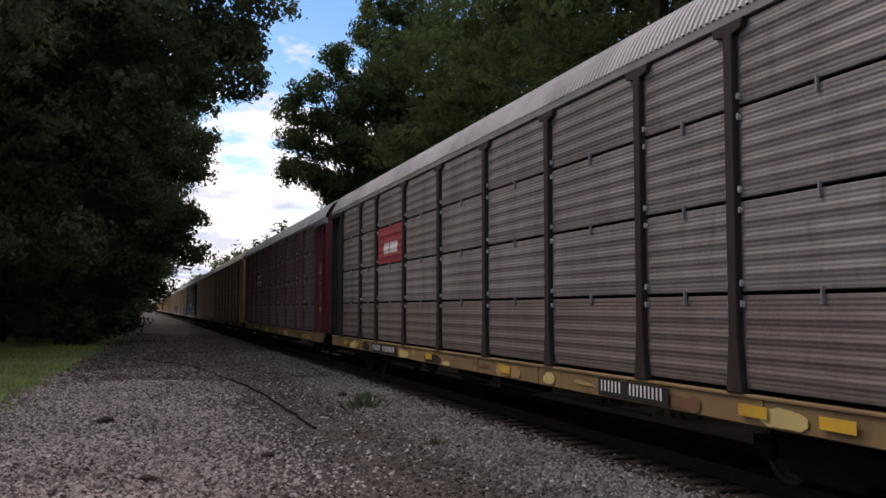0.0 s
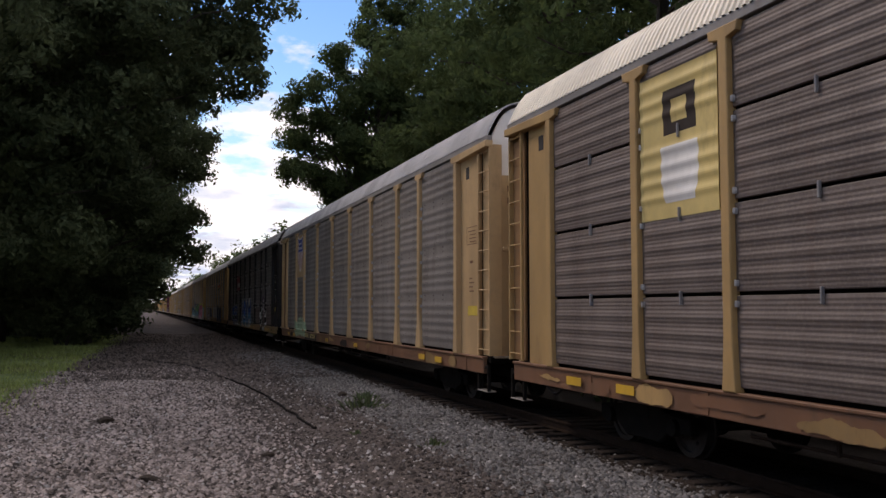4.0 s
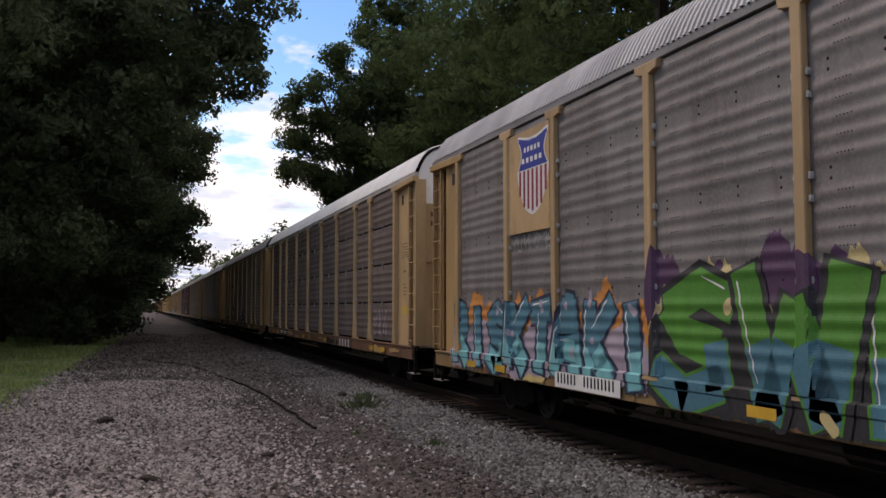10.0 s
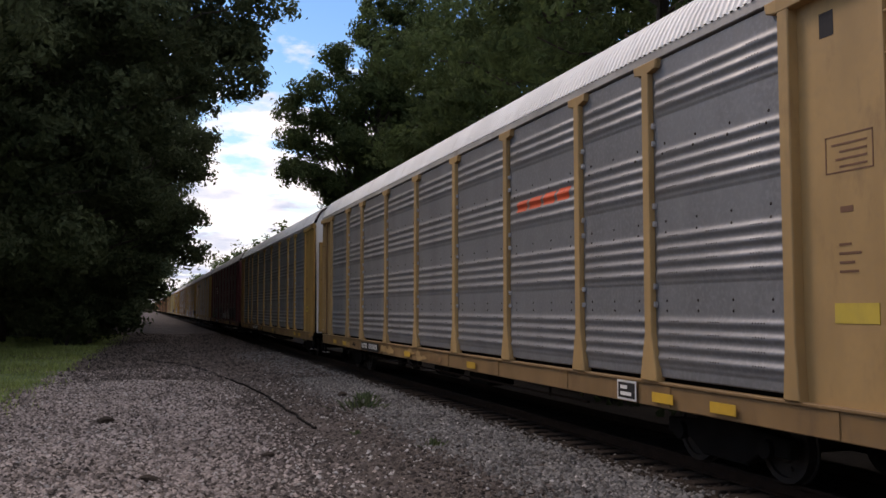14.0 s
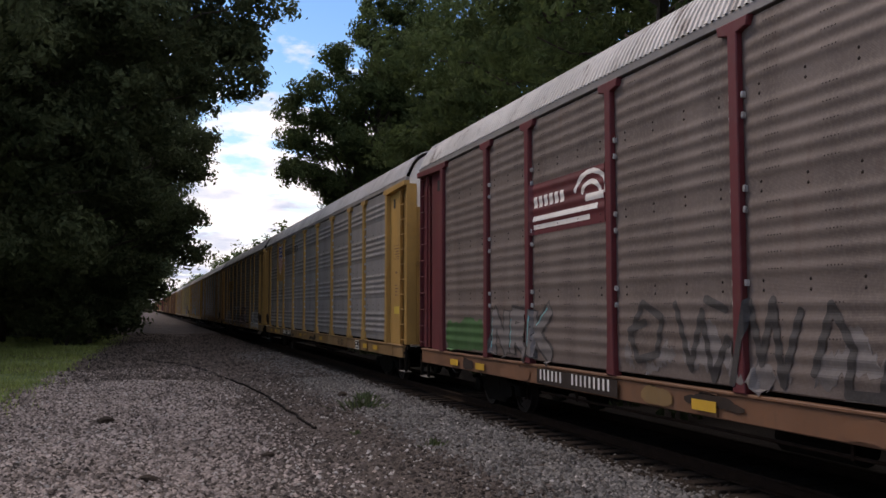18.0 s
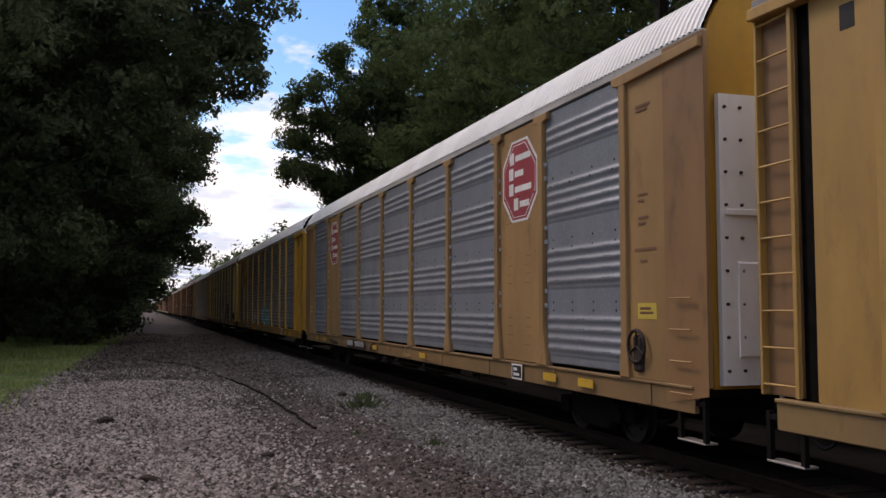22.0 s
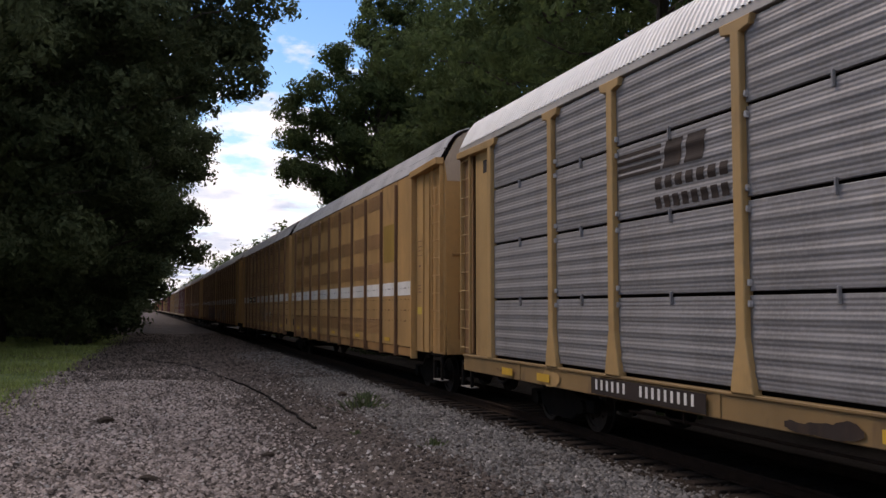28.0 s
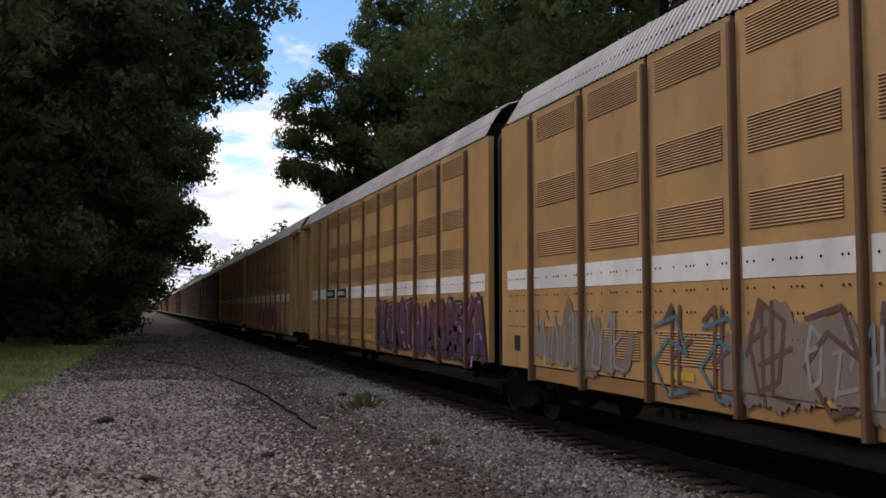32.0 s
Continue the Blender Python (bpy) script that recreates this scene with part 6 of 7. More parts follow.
def end_marks(car, tone, yellow=True):
    """Stencils on the end plates and end doors: a framed table, small lines and a yellow notice."""
    for a, b, c, d in ((12.86, 13.5, 3.785, 3.80), (12.86, 13.5, 3.42, 3.435), (12.86, 12.875, 3.42, 3.80), (13.485, 13.5, 3.42, 3.80)):
        plate(car, "stencil_frame", a, b, c, d, tone, out=1.531, thick=0.003)
    bm = bmesh.new()
    g = np.random.default_rng(4)
    for k in range(4):
        box_into(bm, -1.535, -1.531, -13.42, -12.94 - g.uniform(0, 0.12), 3.47 + k * 0.075, 3.49 + k * 0.075)
    for k in range(4):
        box_into(bm, -1.535, -1.531, -13.05 - g.uniform(0.1, 0.3), -13.02, 2.42 + k * 0.09, 2.445 + k * 0.09)
    box_into(bm, -1.535, -1.531, -13.22, -13.05, 3.02, 3.08)
    tagged(part("stencil", bm, tone, car), kind="stuff")
    if yellow:
        plate(car, "notice_plate", 12.94, 13.52, 1.92, 2.12, M_NOTICE, "yellow notice plate", out=1.531)
    bm = bmesh.new()
    for k in range(3):
        box_into(bm, -1.1, -0.5 - 0.05 * k, -14.306, -14.302, 2.2 + k * 0.08, 2.23 + k * 0.08)
    box_into(bm, -1.0, 0.2, -14.34, -14.30, 3.3, 3.36)
    tagged(part("stencil", bm, tone, car), kind="stuff")


def excess(car, mat=None, y=-14.22, z=5.02):
    """The height warning on the white top of the end."""
    key = ("text", "EXCESS")
    if key not in CACHE:
        cu = bpy.data.curves.new("words", "FONT")
        cu.body, cu.size, cu.extrude = "EXCESS", 0.17, 0.002
        tmp = new("words", cu)
        CACHE[key] = bpy.data.meshes.new_from_object(tmp.evaluated_get(bpy.context.evaluated_depsgraph_get()))
        bpy.data.objects.remove(tmp)
    part("warning_lettering", CACHE[key], mat or M_BLACK, car, at=Matrix(((1, 0, 0, -0.75), (0, 0, -1, y), (0, 1, 0, z), (0, 0, 0, 1))))


def slanted_bars():
    """A slanting frame round plain bars."""
    bm = bmesh.new()
    for a, b, c, d in ((0.0, 0.7, 0.0, 0.02), (0.0, 0.7, 0.22, 0.24), (0.08, 0.3, 0.07, 0.17), (0.36, 0.62, 0.07, 0.17)):
        vs = [bm.verts.new((-1.535, y, z - y * 0.55)) for y, z in ((a, c), (b, c), (b, d), (a, d))]
        bm.faces.new(vs)
    return bm


def brake_wheel(car, u, mat):
    def rim():
        v = [(-1.66 + 0.025 * math.cos(b), (0.22 + 0.025 * math.sin(b)) * math.cos(a), (0.22 + 0.025 * math.sin(b)) * math.sin(a))
             for a in [6.2832 * k / 16 for k in range(16)] for b in [6.2832 * q / 6 for q in range(6)]]
        f = [(k * 6 + q, k * 6 + (q + 1) % 6, (k + 1) % 16 * 6 + (q + 1) % 6, (k + 1) % 16 * 6 + q) for k in range(16) for q in range(6)]
        return mesh_of("brake_wheel", v, f, True)

    def spoke():
        b = bmesh.new()
        tube_into(b, (-1.66, 0, 0), (-1.66, 0, 0.22), 0.014, n=6)
        return b
    w = part("brake_wheel", cached("brake_rim", rim), mat, car, "dark steel hand-brake wheel", at=(0, -u, 1.55))
    for k in range(3):
        part("spoke", cached("brake_spoke", spoke), mat, w, at=Matrix.Rotation(k * 2.0944, 4, "X"))
    part("gear_box", cached("brake_gear", lambda: box(-1.65, -1.53, -0.12, 0.12, -0.35, 0.15, 0.03)), mat, w)


def sill_patches(car, spec, seed, mats, count=16, ragged=0.09):
    """Repainted, peeled and rusted stretches of the side sill with uneven edges."""
    g = np.random.default_rng(seed)
    u = -13.4
    for k in range(count):
        u += g.uniform(0.1, 1.5)
        w = g.uniform(0.2, 1.5)
        if u + w > 13.6:
            break
        smear(spec, car, u, u + w, 0.765 if k % 3 else 0.86, 1.05 if k % 4 else 0.97, mats[int(g.integers(len(mats)))], seed * 31 + k, 0.0012 * (k % 3), ragged, "sill_patch")
        u += w


def decorate():
    body = [c for c, _ in CARS]
    C = list(zip(body[:18], SPECS))
    # grey car with a red panel
    car, sp = C[0]
    Layer(sp, 0.010).rect(-6.7, -6.15, 3.62, 3.92, 0.2).rect(-6.05, -5.25, 3.62, 3.92, 0.2).done("emblem_detail", M_WHITE, car)
    marks(car, -7.85, -5.1, M_BLACK, M_WHITE)
    marks(car, 6.3, 8.2, M_BLACK, M_WHITE, 0.16)
    # maroon car
    car, sp = C[1]
    rail_emblem(sp, car, -7.4, -4.6, 3.32, 4.26)
    marks(car, -8.2, -5.3, M_BROWNBLACK, M_WHITE)
    scrawl(sp, car, -0.3, 1.0, 0.86, 1.06, 4, "black", 3, 0.035)
    scrawl(sp, car, 2.6, 3.9, 0.86, 1.06, 4, "black", 4, 0.035)
    # tan car with a small pale emblem panel
    car, sp = C[2]
    Layer(sp, 0.005).rect(-9.45, -7.6, 3.25, 5.2).done("emblem_panel", M_CREAM, car)
    Layer(sp, 0.009).rect(-8.9, -8.15, 4.35, 4.95).done("emblem", M_BROWNBLACK, car)
    Layer(sp, 0.010).span(3.45, 4.2, lambda z: -8.95 + 0.3 * max(0, 3.75 - z), lambda z: -8.1 - 0.3 * max(0, 3.75 - z)).done("emblem", M_WHITE, car)
    Layer(sp, 0.013).rect(-8.7, -8.35, 4.5, 4.8).done("emblem_detail", M_CREAM, car)
    bars(car, "marking", 5.2, 6.7, 0.82, 1.04, 3, M_WHITE)
    scrawl(sp, car, 10.4, 11.4, 2.15, 2.5, 4, "black", 8, 0.05)
    scrawl(sp, car, 12.9, 13.5, 1.5, 1.62, 4, "white", 9, 0.03)
    # tan car with a shield
    car, sp = C[3]
    Layer(sp, 0.0).rect(-9.48, -7.6, 3.43, 5.27).done("emblem_panel", M_PALE_TAN, car)
    shield(sp, car, -9.13, -7.78, 3.66, 5.12)
    smear(sp, car, -9.9, -7.0, 0.82, 1.75, "pale_green", 5)
    marks(car, -6.98, -4.4, M_BLACK, M_CREAM, 0.17)
    # second red-panel car, sprayed
    car, sp = C[4]
    Layer(sp, 0.010).rect(-6.75, -6.2, 3.58, 3.88, 0.2).rect(-6.1, -5.3, 3.58, 3.88, 0.2).done("emblem_detail", M_WHITE, car)
    smear(sp, car, -10.6, -9.0, 1.2, 2.45, "deep_green", 1, 0.003, 0.8)
    smear(sp, car, -8.9, -6.6, 2.1, 2.7, "deep_green", 111, 0.002, 0.5)
    piece(sp, car, -9.75, -6.1, 0.92, 2.36, "SEEK", "blue", "silver", 11, 0.21, 0.035, "ash", 0.05, second="deep_blue", split=0.5, glint="white")
    smear(sp, car, -9.6, -2.6, 0.79, 1.07, M_BROWNBLACK, 118, 0.002, 0.06)
    smear(sp, car, -9.5, -8.1, 0.80, 1.06, "deep_blue", 112, 0.004, 0.1)
    smear(sp, car, -12.4, -10.6, 0.80, 1.04, "brown", 113, 0.004, 0.08)
    smear(sp, car, -10.5, -9.7, 0.80, 1.04, "cream", 114, 0.003, 0.08)
    smear(sp, car, -4.95, -3.7, 0.80, 1.04, "cream", 115, 0.003, 0.08)
    smear(sp, car, -4.6, -3.1, 0.80, 0.98, "steel_teal", 116, 0.005, 0.1)
    scrawl(sp, car, -6.0, -4.9, 1.15, 1.95, 2, "pale_green", 117, 0.12)
    scrawl(sp, car, -12.0, -10.5, 1.3, 1.95, 3, "grey", 12, 0.04)
    smear(sp, car, -4.1, 2.7, 1.9, 2.95, "black", 2, 0.003, 0.7)
    smear(sp, car, -3.5, 2.4, 0.8, 2.75, "white", 3, 0.006, 0.2)
    piece(sp, car, -3.4, 2.3, 0.86, 2.62, "NSOM", "blue", "navy", 14, 0.36, 0.05, "silver", 0.08, second="sky", split=0.4, third="blue", glint="white", lift=0.006)
    smear(sp, car, 2.5, 3.6, 0.85, 2.1, "black", 4, 0.007, 0.6)
    smear(sp, car, 7.8, 9.6, 1.0, 2.75, "black", 6, 0.004, 0.35)
    smear(sp, car, 7.95, 9.35, 2.35, 2.85, "purple", 106, 0.008, 0.2)
    smear(sp, car, 8.35, 8.95, 1.15, 2.3, "brown", 107, 0.012, 0.2)
    scrawl(sp, car, 8.4, 8.9, 1.4, 2.2, 1, "lilac", 16, 0.05)
    g, lay = np.random.default_rng(15), Layer(sp, 0.016)
    for k in range(34):
        a = g.uniform(-0.5, 3.6)
        u, z, w = 8.65 + 1.15 * math.cos(a) * g.uniform(0.75, 1.25), 1.3 + 0.95 * math.sin(a) * g.uniform(0.7, 1.2), g.uniform(0.08, 0.17)
        lay.lift = 0.016 + 0.0006 * k
        lay.rect(u, u + w, z, z + w * g.uniform(0.9, 1.6), g.uniform(-0.2, 0.2))
    lay.done("spray_paint", spray("white", TONES["white"]), car)
    smear(sp, car, 8.2, 9.3, 0.80, 1.1, "silver", 108, 0.010, 0.1)
    marks(car, -7.75, -5.0, M_BLACK, M_WHITE, 0.17)
    # orange-emblem grey car
    car, sp = C[5]
    Layer(sp, 0.006).rect(4.9, 5.35, 3.95, 4.2, 0.3).rect(5.45, 5.95, 3.97, 4.22, 0.3).rect(6.05, 6.5, 3.99, 4.24, 0.3).rect(6.6, 7.05, 4.01, 4.26, 0.3).done("emblem", M_ORANGE, car)
    Layer(sp, 0.008).span(3.72, 3.86, lambda z: 4.75, lambda z: 4.9 + (z - 3.72) * 16).done("emblem_swoosh", M_BLACK, car)
    piece(sp, car, -9.8, -5.6, 0.95, 2.15, "ROTN", "ash", "silver", 21, 0.2, 0.05, "smoke", 0.06)
    smear(sp, car, -5.3, -1.6, 1.15, 2.15, "smoke", 7, 0.003)
    piece(sp, car, -5.2, -1.7, 1.15, 2.1, "RSU", "navy", "ash", 121, 0.24, 0.03)
    smear(sp, car, -1.2, 3.6, 1.15, 2.25, "silver", 8, 0.005, 0.15)
    scrawl(sp, car, -0.8, 3.2, 1.3, 2.0, 6, "grey", 22, 0.09)
    piece(sp, car, 4.5, 9.3, 0.78, 2.25, "KINGS", "navy", "black", 23, 0.40, 0.06, "dust", 0.03, second="deep_blue", split=0.35, glint="silver")
    marks(car, -8.6, -5.6, M_BLACK, M_WHITE, 0.16)
    # fully sprayed car
    car, sp = C[6]
    Layer(sp, 0.0).rect(-9.48, -7.6, 3.43, 5.27).done("emblem_panel", M_PALE_TAN, car)
    shield(sp, car, -9.02, -7.66, 3.72, 5.12)
    scrawl(sp, car, -9.3, -7.6, 3.1, 3.4, 4, "grey", 30, 0.05)
    smear(sp, car, -12.9, -4.4, 1.5, 2.45, "orange", 31, 0.002, 0.55)
    smear(sp, car, -12.9, -4.5, 0.78, 1.9, "lilac", 131, 0.004, 0.35)
    piece(sp, car, -12.8, -4.5, 0.80, 2.3, "RISKTAKI", "steel_teal", "navy", 32, 0.36, 0.06, second="aqua", split=0.35, third="lilac", glint="white", lift=0.004)
    smear(sp, car, -4.6, 4.9, 1.7, 2.9, "purple", 33, 0.002, 0.5)
    smear(sp, car, -4.5, 4.9, 1.5, 2.68, "cream", 134, 0.004, 0.7)
    smear(sp, car, -4.5, 4.9, 0.74, 2.2, "black", 34, 0.006, 0.25)
    piece(sp, car, -4.5, 4.8, 0.70, 2.62, "SWKAE", "green", "black", 35, 0.46, 0.09, second="steel_teal", split=0.44, third="cream", glint="white", lift=0.008, bounce=0.12)
    smear(sp, car, 4.9, 13.5, 1.7, 2.75, "lime", 37, 0.004, 0.22)
    smear(sp, car, 4.9, 13.5, 0.76, 2.25, "aqua", 38, 0.008, 0.3)
    piece(sp, car, 4.9, 11.9, 0.72, 2.5, "SEUK", "rose", "black", 39, 0.52, 0.09, second="pink", split=0.66, glint="white", lift=0.012)
    scrawl(sp, car, 12.05, 12.5, 1.3, 1.9, 1, "navy", 40, 0.035)
    for k in range(4):
        scrawl(sp, car, 12.7, 13.5, 1.92 - k * 0.19, 2.06 - k * 0.19, 5, "navy", 140 + k, 0.026)
    scrawl(sp, car, 11.9, 13.3, 0.82, 1.0, 6, "navy", 145, 0.028)
    marks(car, -7.45, -5.3, M_WHITE, M_BLACK, 0.16)
    # pale tan car
    car, sp = C[7]
    bars(car, "marking", 5.3, 7.1, 0.80, 1.04, 3, M_WHITE)
    scrawl(sp, car, 9.9, 11.6, 1.25, 2.0, 3, "lilac", 41, 0.05)
    tagged(part("stencil", slanted_bars(), M_BROWNBLACK, car, at=(0, 12.62, 4.1)), kind="stuff")
    scrawl(sp, car, -11.8, -10.2, 1.45, 1.75, 5, "lilac", 42, 0.04)
    marks(car, -9.0, -6.8, M_BROWNBLACK, M_WHITE)
    # scrawled car
    car, sp = C[8]
    Layer(sp, 0.006).rect(-6.9, -6.5, 3.62, 3.86, 0.2).rect(-6.4, -6.05, 3.64, 3.82, 0.2).rect(-5.95, -5.5, 3.66, 3.84, 0.2).rect(-5.4, -4.8, 3.68, 3.88, 0.2).done("emblem_detail", M_BROWNBLACK, car)
    smear(sp, car, -12.4, -7.4, 0.82, 2.15, "brown", 43, 0.004, 0.3)
    piece(sp, car, -12.3, -7.5, 1.1, 2.1, "ANEMAT", "pale_green", "smoke", 44, 0.16, 0.04, second="green", split=0.3, glint="white")
    piece(sp, car, -6.6, -2.0, 1.1, 2.15, "NEMZ", "olive", "silver", 45, 0.24, 0.03, "smoke", 0.05, second="brown", split=0.4, glint="cream")
    piece(sp, car, -0.4, 4.6, 0.76, 2.05, "GOSER", "brown", "silver", 46, 0.25, 0.035, "navy", 0.06, second="navy", split=0.4, glint="sky", bounce=0.2)
    marks(car, -7.0, -4.3, M_BLACK, M_WHITE, 0.18)
    bars(car, "marking", 6.0, 7.6, 0.80, 1.02, 3, M_WHITE)
    # silver car with an orange emblem
    car, sp = C[9]
    Layer(sp, 0.006).rect(4.95, 5.4, 3.82, 4.02, 0.4).rect(5.5, 6.0, 3.83, 4.03, 0.4).rect(6.1, 6.55, 3.84, 4.04, 0.4).rect(6.65, 7.1, 3.85, 4.05, 0.4).done("emblem", M_ORANGE, car)
    data_plate(car, 8.75, 9.2)
    marks(car, -7.4, -5.2, M_BLACK, M_WHITE)
    # silver car with gold ends
    car, sp = C[10]
    scrawl(sp, car, -11.7, -7.4, 1.2, 2.55, 2, "sky", 51, 0.07)
    marks(car, -6.4, -3.9, M_BLACK, M_WHITE, 0.17)
    # second maroon car
    car, sp = C[11]
    rail_emblem(sp, car, -7.4, -4.6, 3.36, 4.25)
    smear(sp, car, -12.2, -9.8, 1.15, 1.9, "deep_green", 52, 0.004, 0.15)
    piece(sp, car, -9.4, -6.6, 1.15, 2.1, "NRK", "ash", "smoke", 53, 0.22, 0.05, glint="aqua")
    smear(sp, car, -4.2, 0.9, 1.16, 1.9, "ash", 154, 0.004, 0.6)
    scrawl(sp, car, -4.2, 0.9, 1.2, 2.15, 4, "smoke", 54, 0.11)
    for k, (a, b, top) in enumerate(((1.2, 1.75, 1.75), (1.7, 2.2, 1.95), (2.15, 2.75, 1.7), (2.7, 3.5, 1.85), (3.4, 4.1, 2.1), (4.0, 4.6, 1.95), (4.7, 5.4, 2.2), (5.3, 6.0, 1.8), (5.9, 6.6, 1.65))):
        smear(sp, car, a, b, 1.17, top, "silver", 155 + k, 0.004 + 0.0012 * (k % 2), 0.16)
    scrawl(sp, car, 1.6, 6.2, 1.25, 1.7, 7, "grey", 56, 0.03)
    piece(sp, car, 7.2, 12.2, 1.2, 2.1, "KUNSE", "smoke", "black", 57, 0.22, 0.05, glint="ash")
    marks(car, -7.1, -4.3, M_BROWNBLACK, M_WHITE, 0.17)
    bars(car, "marking", 5.6, 7.2, 0.80, 1.02, 3, M_CREAM)
    # gold car with a shield
    car, sp = C[12]
    Layer(sp, 0.0).rect(-9.48, -7.6, 3.43, 5.27).done("emblem_panel", M_GOLD, car)
    shield(sp, car, -9.2, -7.84, 3.78, 5.16)
    lettering("BUILDING AMERICA", 0.42, M_BLACK, car, -7.0, 4.62, HALF_W + 0.052)
    data_plate(car, 8.6, 9.05)
    marks(car, -7.35, -4.7, M_BLACK, M_WHITE, 0.18)
    bars(car, "marking", 5.9, 6.9, 0.82, 1.02, 3, M_BROWNBLACK)
    # gold car with a wide emblem panel
    car, sp = C[13]
    Layer(sp, 0.004).rect(-7.4, -4.6, 3.42, 4.18).done("emblem_panel", M_GOLD, car)
    Layer(sp, 0.008).stroke([(-6.3, 3.98), (-6.75, 3.95), (-6.75, 3.62), (-6.25, 3.62), (-6.1, 3.98), (-5.8, 3.98), (-5.55, 3.62), (-5.3, 4.0)], 0.10).done("emblem", M_BROWNBLACK, car)
    piece(sp, car, -11.2, -4.6, 0.9, 1.9, "SAUNCER", "grey", "silver", 61, 0.2, 0.05)
    piece(sp, car, -4.2, 1.4, 0.80, 2.15, "CKNE", "ash", "smoke", 62, 0.26, 0.03, "silver", 0.05, glint="silver")
    smear(sp, car, 1.6, 5.4, 0.78, 2.2, "dull_lilac", 163, 0.003, 0.5)
    piece(sp, car, 1.7, 4.7, 1.0, 2.3, "NEOK", "brown", "lilac", 63, 0.24, 0.022)
    smear(sp, car, 4.9, 6.4, 0.78, 1.05, "dull_lilac", 164, 0.004, 0.12)
    smear(sp, car, 8.2, 12.3, 0.82, 1.95, "silver", 64, 0.004, 0.1)
    scrawl(sp, car, 8.4, 12.2, 1.2, 1.85, 5, "black", 65, 0.04)
    marks(car, -7.3, -4.7, M_BROWNBLACK, M_WHITE, 0.17)
    # octagon car
    car, sp = C[14]
    octagon(sp, car, 7.74, 9.34, 3.66, 5.18)
    brake_wheel(car, 12.75, M_BROWNBLACK)
    octagon(sp, car, -9.34, -7.70, 3.66, 5.18)
    marks(car, -6.05, -3.4, M_BROWNBLACK, M_WHITE, 0.17)
    data_plate(car, 8.3, 8.7)
    # bright yellow car
    car, sp = C[15]
    Layer(sp, 0.0).rect(-9.48, -7.6, 3.43, 5.27).done("emblem_panel", M_YELLOW, car)
    shield(sp, car, -8.98, -8.06, 4.22, 5.12)
    lettering("BUILDING AMERICA", 0.185, M_BLACK, car, -9.42, 3.80, HALF_W + 0.062)
    smear(sp, car, -4.0, -1.6, 1.14, 2.15, "silver", 70, 0.004, 0.8)
    scrawl(sp, car, -3.9, -1.7, 1.2, 2.0, 3, "white", 71, 0.1)
    smear(sp, car, 0.0, 2.7, 1.15, 2.25, "teal", 72, 0.004, 0.9)
    smear(sp, car, 2.0, 4.2, 1.15, 2.45, "aqua", 74, 0.008, 1.0)
    piece(sp, car, 0.2, 4.0, 1.2, 2.1, "SEKE", "silver", "teal", 75, 0.2, 0.05)
    smear(sp, car, -2.8, 5.8, 0.80, 1.04, "steel_teal", 73, 0.003, 0.2)
    marks(car, -8.0, -5.4, M_BLACK, M_WHITE)
    data_plate(car, 8.35, 8.85)
    # cream car
    car, sp = C[16]
    Layer(sp, 0.004).rect(-7.35, -4.6, 3.28, 4.2).done("emblem_panel", M_CREAM, car)
    Layer(sp, 0.008).rect(-6.8, -6.25, 3.6, 4.0).rect(-6.15, -5.6, 3.6, 4.0).rect(-5.5, -4.95, 3.6, 4.0).rect(-6.9, -4.9, 3.40, 3.47).done("emblem_detail", M_BROWNBLACK, car)
    smear(sp, car, 1.7, 4.8, 0.80, 2.5, "lilac", 81, 0.004, 0.7)
    scrawl(sp, car, 1.9, 4.6, 1.1, 2.2, 4, "brown", 82, 0.07)
    piece(sp, car, 5.0, 9.4, 1.1, 2.45, "WKTE", "ash", "black", 83, 0.22, 0.06)
    brake_wheel(car, 12.75, M_BROWNBLACK)
    # dark-emblem car
    car, sp = C[17]
    lay = Layer(sp, 0.006)
    for k in range(4):
        lay.rect(-7.35, -6.2, 4.22 - k * 0.10, 4.27 - k * 0.10)
    lay.rect(-6.15, -5.75, 3.92, 4.28, 0.2).rect(-5.65, -5.25, 3.92, 4.28, 0.2)
    for k in range(7):
        lay.rect(-6.35 + k * 0.24, -6.19 + k * 0.24, 3.66, 3.82)
    for k in range(8):
        lay.rect(-6.35 + k * 0.21, -6.21 + k * 0.21, 3.40, 3.56)
    lay.done("emblem_detail", M_BROWNBLACK, car)
    marks(car, -8.15, -5.2, M_BROWNBLACK, M_WHITE, 0.15)
    smear(sp, car, -1.2, 1.2, 1.2, 1.65, "black", 85, 0.004, 0.3)
    bars(car, "marking", 5.9, 7.6, 0.80, 1.02, 3, M_WHITE)
    # common fittings
    tones = [M_SILL_RUST] * 18
    for k in (0, 1, 4, 11):
        tones[k] = M_WHITE
    for k, (car, sp) in enumerate(C):
        if not sp.get("smooth_end"):
            end_marks(car, tones[k])
        if sp["sill"] in (M_SILL, M_SILL_RUST):
            sill_patches(car, sp, 200 + k, (M_CREAM, M_SILL_RUST, M_BROWNBLACK, M_TAN, M_SILL_RUST) if sp["sill"] is M_SILL else (M_BROWNBLACK, M_TAN, M_SILL, M_SILL_RUST))
        else:
            sill_patches(car, sp, 200 + k, (sp["post"], M_RUST_TAN, M_BROWNBLACK), 9, 0.17)
        reflectors(car, (-11.5, -9.9, -2.2, 2.6, 9.9, 11.2), z=0.83 if k % 2 else 0.86)
        if k in (5, 6, 7, 8, 12, 13, 15):
            excess(car)
        if k in (12, 13):
            brake_wheel(car, -13.2 if k == 12 else 12.8, M_BROWNBLACK)
    louvred_marks(body[18:21])


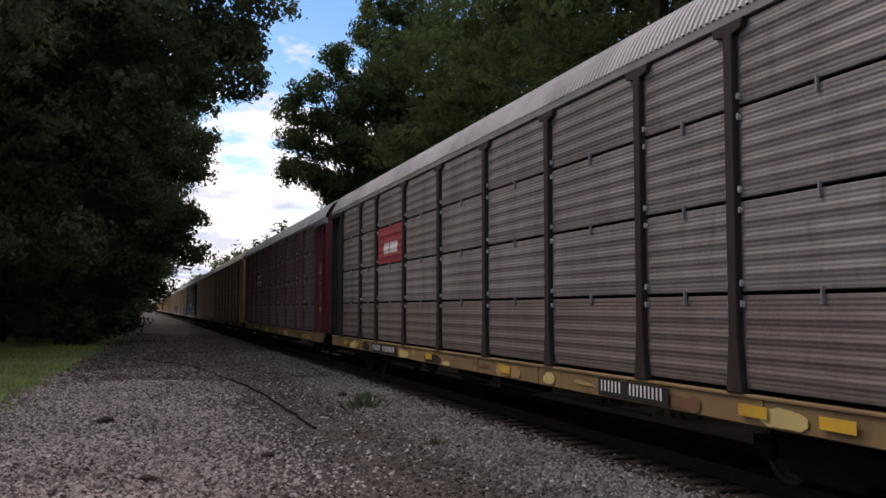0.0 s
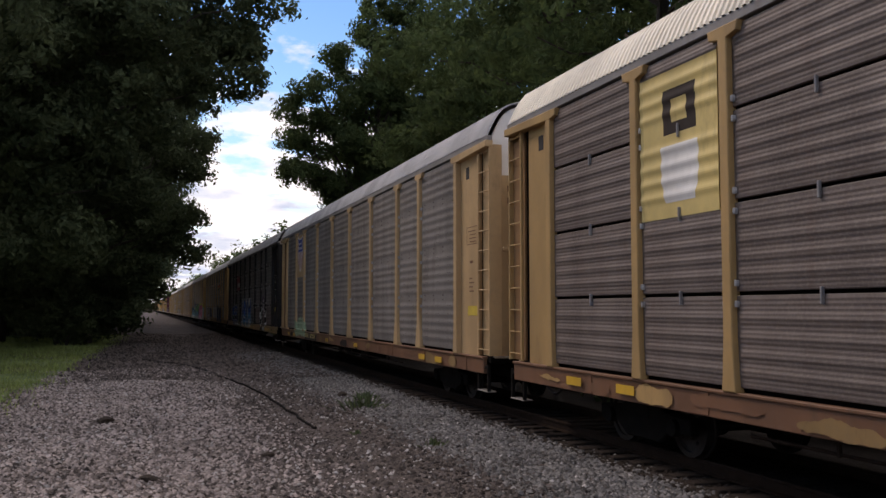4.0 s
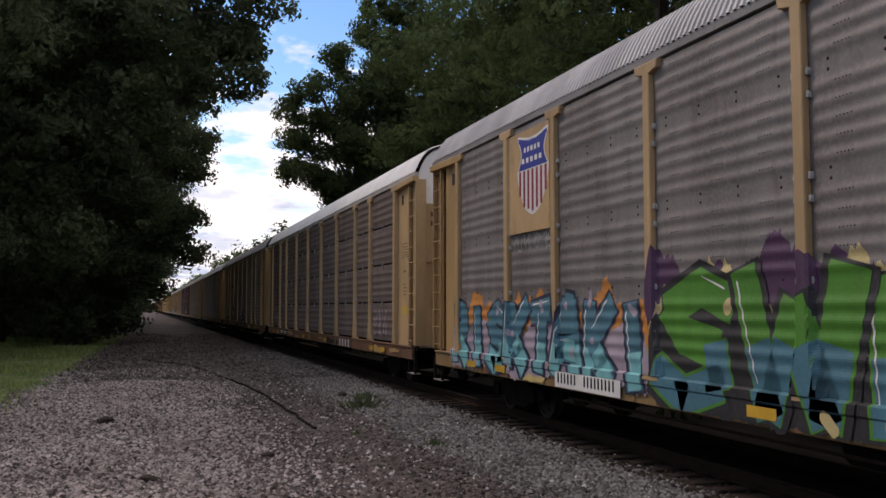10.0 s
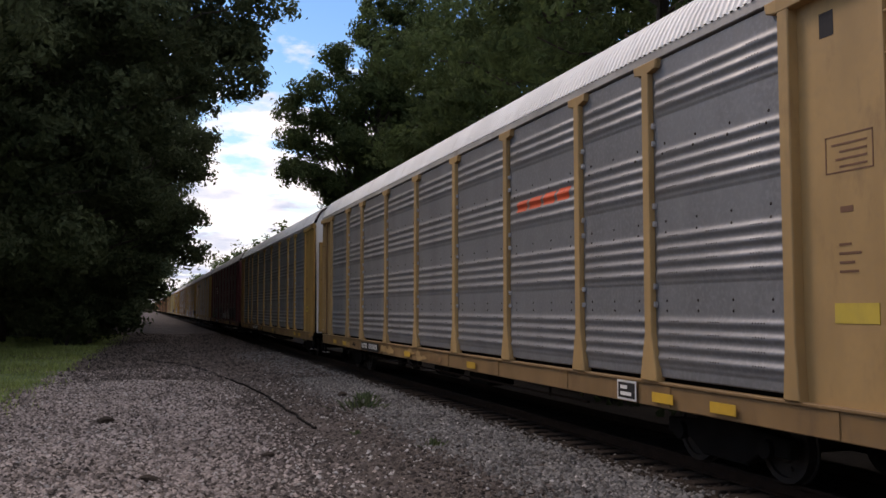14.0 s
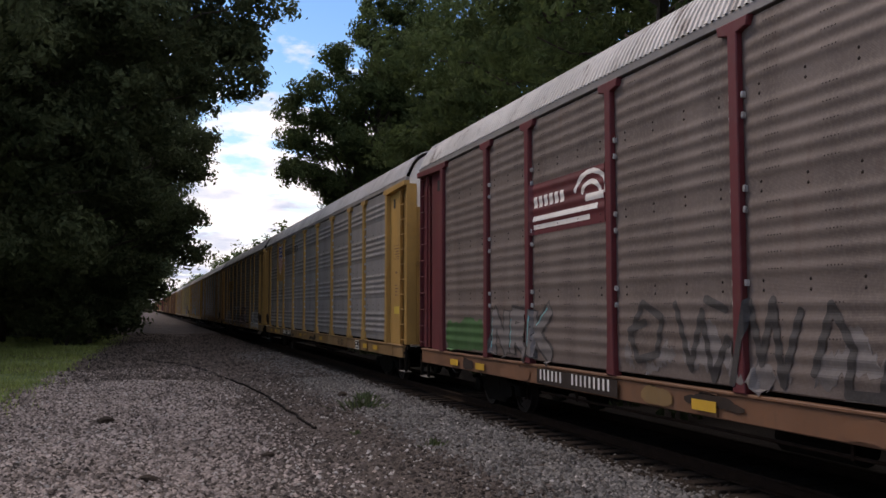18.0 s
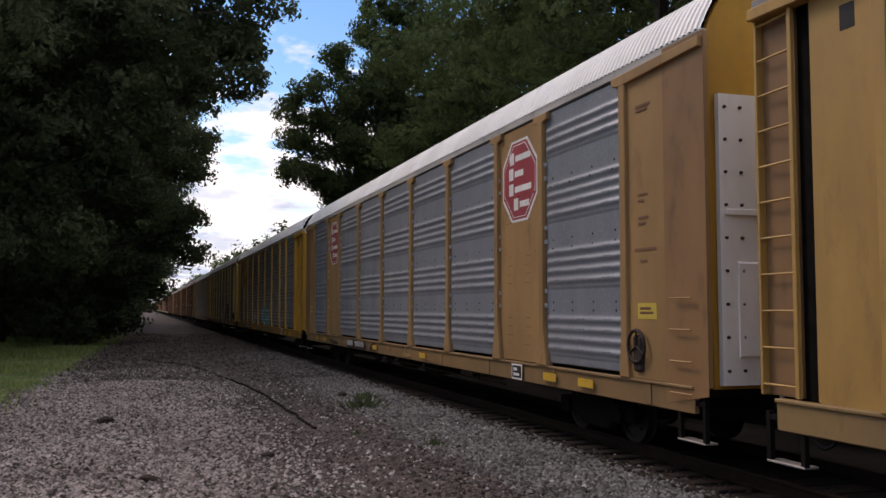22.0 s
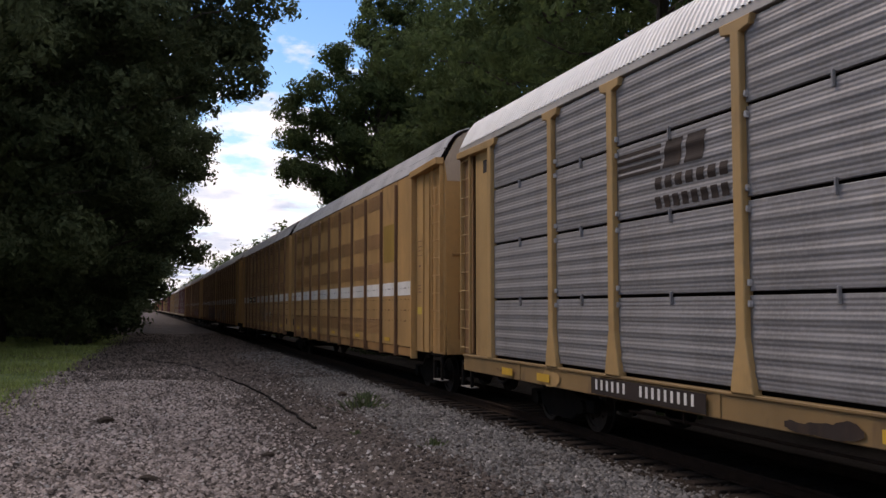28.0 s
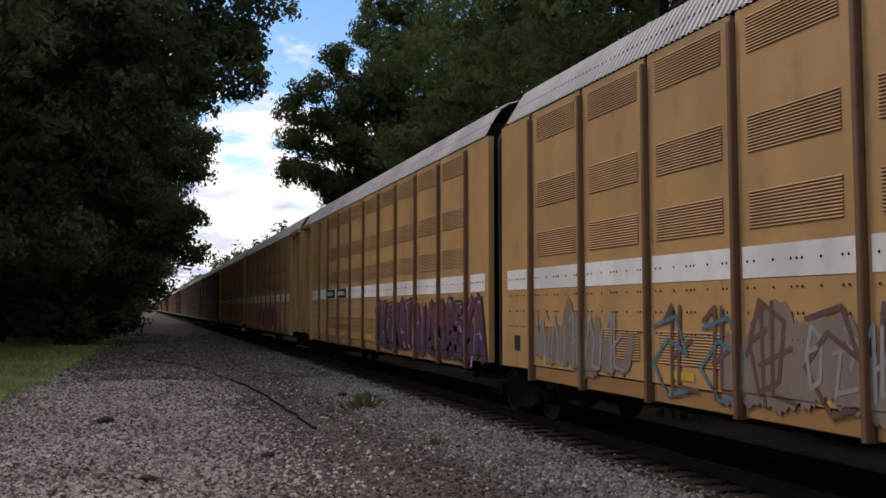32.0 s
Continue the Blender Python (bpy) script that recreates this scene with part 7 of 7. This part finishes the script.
def louvred_marks(cars):
    sp = AUTOMAX
    for k, car in enumerate(cars):
        # plain worn squares and bars on the end bays
        excess(car, None, -(UNIT - 0.58) - 0.045, 5.12)
        plate(car, "faded_square", -20.1, -19.0, 3.3, 4.4, M_FADED, "faded olive-yellow painted square", 1.600, 0.003)
        Layer(sp, 0.012).rect(-17.1, -15.6, 2.43, 2.75).rect(-15.1, -13.7, 2.43, 2.75).done("mark_plate", M_BLACK, car)
        bars(car, "marking", -16.9, -15.8, 2.52, 2.66, 5, M_WHITE, 1.64, 0.4)
        bars(car, "marking", -14.95, -13.85, 2.52, 2.66, 7, M_WHITE, 1.64, 0.4)
        if k == 0:
            plate(car, "faded_square", 17.45, 18.85, 3.35, 4.40, M_FADED, "faded yellow painted square", 1.600, 0.004)
            continue
        lay = Layer(sp, 0.012)
        for q in range(3):
            lay.rect(17.68 + 0.33 * q, 17.92 + 0.33 * q, 3.84, 4.22, 0.15)
        lay.done("emblem", M_RED, car)
    car = cars[0]
    scrawl(sp, car, -11.0, -9.6, 1.3, 2.2, 2, "black", 91, 0.05)
    scrawl(sp, car, -9.6, -6.4, 1.3, 2.1, 3, "silver", 92, 0.05)
    car = cars[1]
    piece(sp, car, 17.45, 19.45, 1.18, 2.42, "YOG", "mustard", "black", 93, 0.17, 0.055)
    piece(sp, car, 19.5, 20.5, 1.76, 2.16, "YOTAI", "black", "black", 94, 0.03, 0.008)
    label_plate = plate(car, "notice_plate", 20.0, 20.27, 3.86, 3.97, M_WHITE, "small white label plate", 1.601, 0.006)
    part("plate_mark", box(-1.610, -1.6072, -20.23, -20.04, 3.90, 3.93), M_MAROON, label_plate)
    frame_plate = plate(car, "data_plate", 19.5, 20.03, 1.40, 1.74, M_WHITE, "white-framed data plate", 1.601, 0.006)
    for a, b in ((19.53, 19.75), (19.78, 20.0)):
        part("plate_field", box(-1.611, -1.607, -b, -a, 1.46, 1.71), M_BLACK, frame_plate)
    smear(sp, car, 1.8, 5.2, 0.95, 2.2, "dust", 95, 0.005, 0.7)
    scrawl(sp, car, 1.9, 5.0, 1.15, 2.0, 5, "grey", 195, 0.05)
    scrawl(sp, car, 5.6, 7.8, 0.95, 2.0, 2, "steel_teal", 96, 0.05)
    smear(sp, car, 7.2, 11.6, 0.9, 2.2, "dust", 97, 0.006, 0.5)
    scrawl(sp, car, 5.9, 8.6, 1.0, 2.1, 3, "brown", 197, 0.06)
    scrawl(sp, car, 7.6, 11.5, 1.0, 2.15, 4, "brown", 198, 0.06)
    scrawl(sp, car, 8.6, 11.2, 1.2, 1.9, 6, "grey", 199, 0.05)
    smear(sp, car, -9.6, -0.6, 0.9, 2.15, "purple", 101, 0.003, 0.4)
    piece(sp, car, -9.6, -0.6, 0.92, 2.3, "SKENATRIOMSEKA", "magenta", "black", 98, 0.26, 0.05, second="purple", split=0.5, third="lilac", glint="lilac")
    car = cars[2]
    smear(sp, car, 8.0, 16.0, 1.0, 2.3, "magenta", 99, 0.004, 0.4)


decorate()


def motions():
    for car, centre in CARS:
        walk(car, [(t, pose(TRACK_X, centre - travelled(t), RAIL_TOP)) for t in range(0, 33)])
    lead = {}
    for w in WHEELSETS:
        side = w.location.y > 0
        if side not in lead:
            lead[side] = w
            y, z = w.location.y, w.location.z
            walk(w, [(k / 30, pose(0, y, z, math.degrees(travelled(k / 30) / 0.42))) for k in range(961)])
        else:
            w.rotation_mode = "QUATERNION"
            keys = w.animation_data_create()
            keys.action = lead[side].animation_data.action
            keys.action_slot = lead[side].animation_data.action_slot


motions()
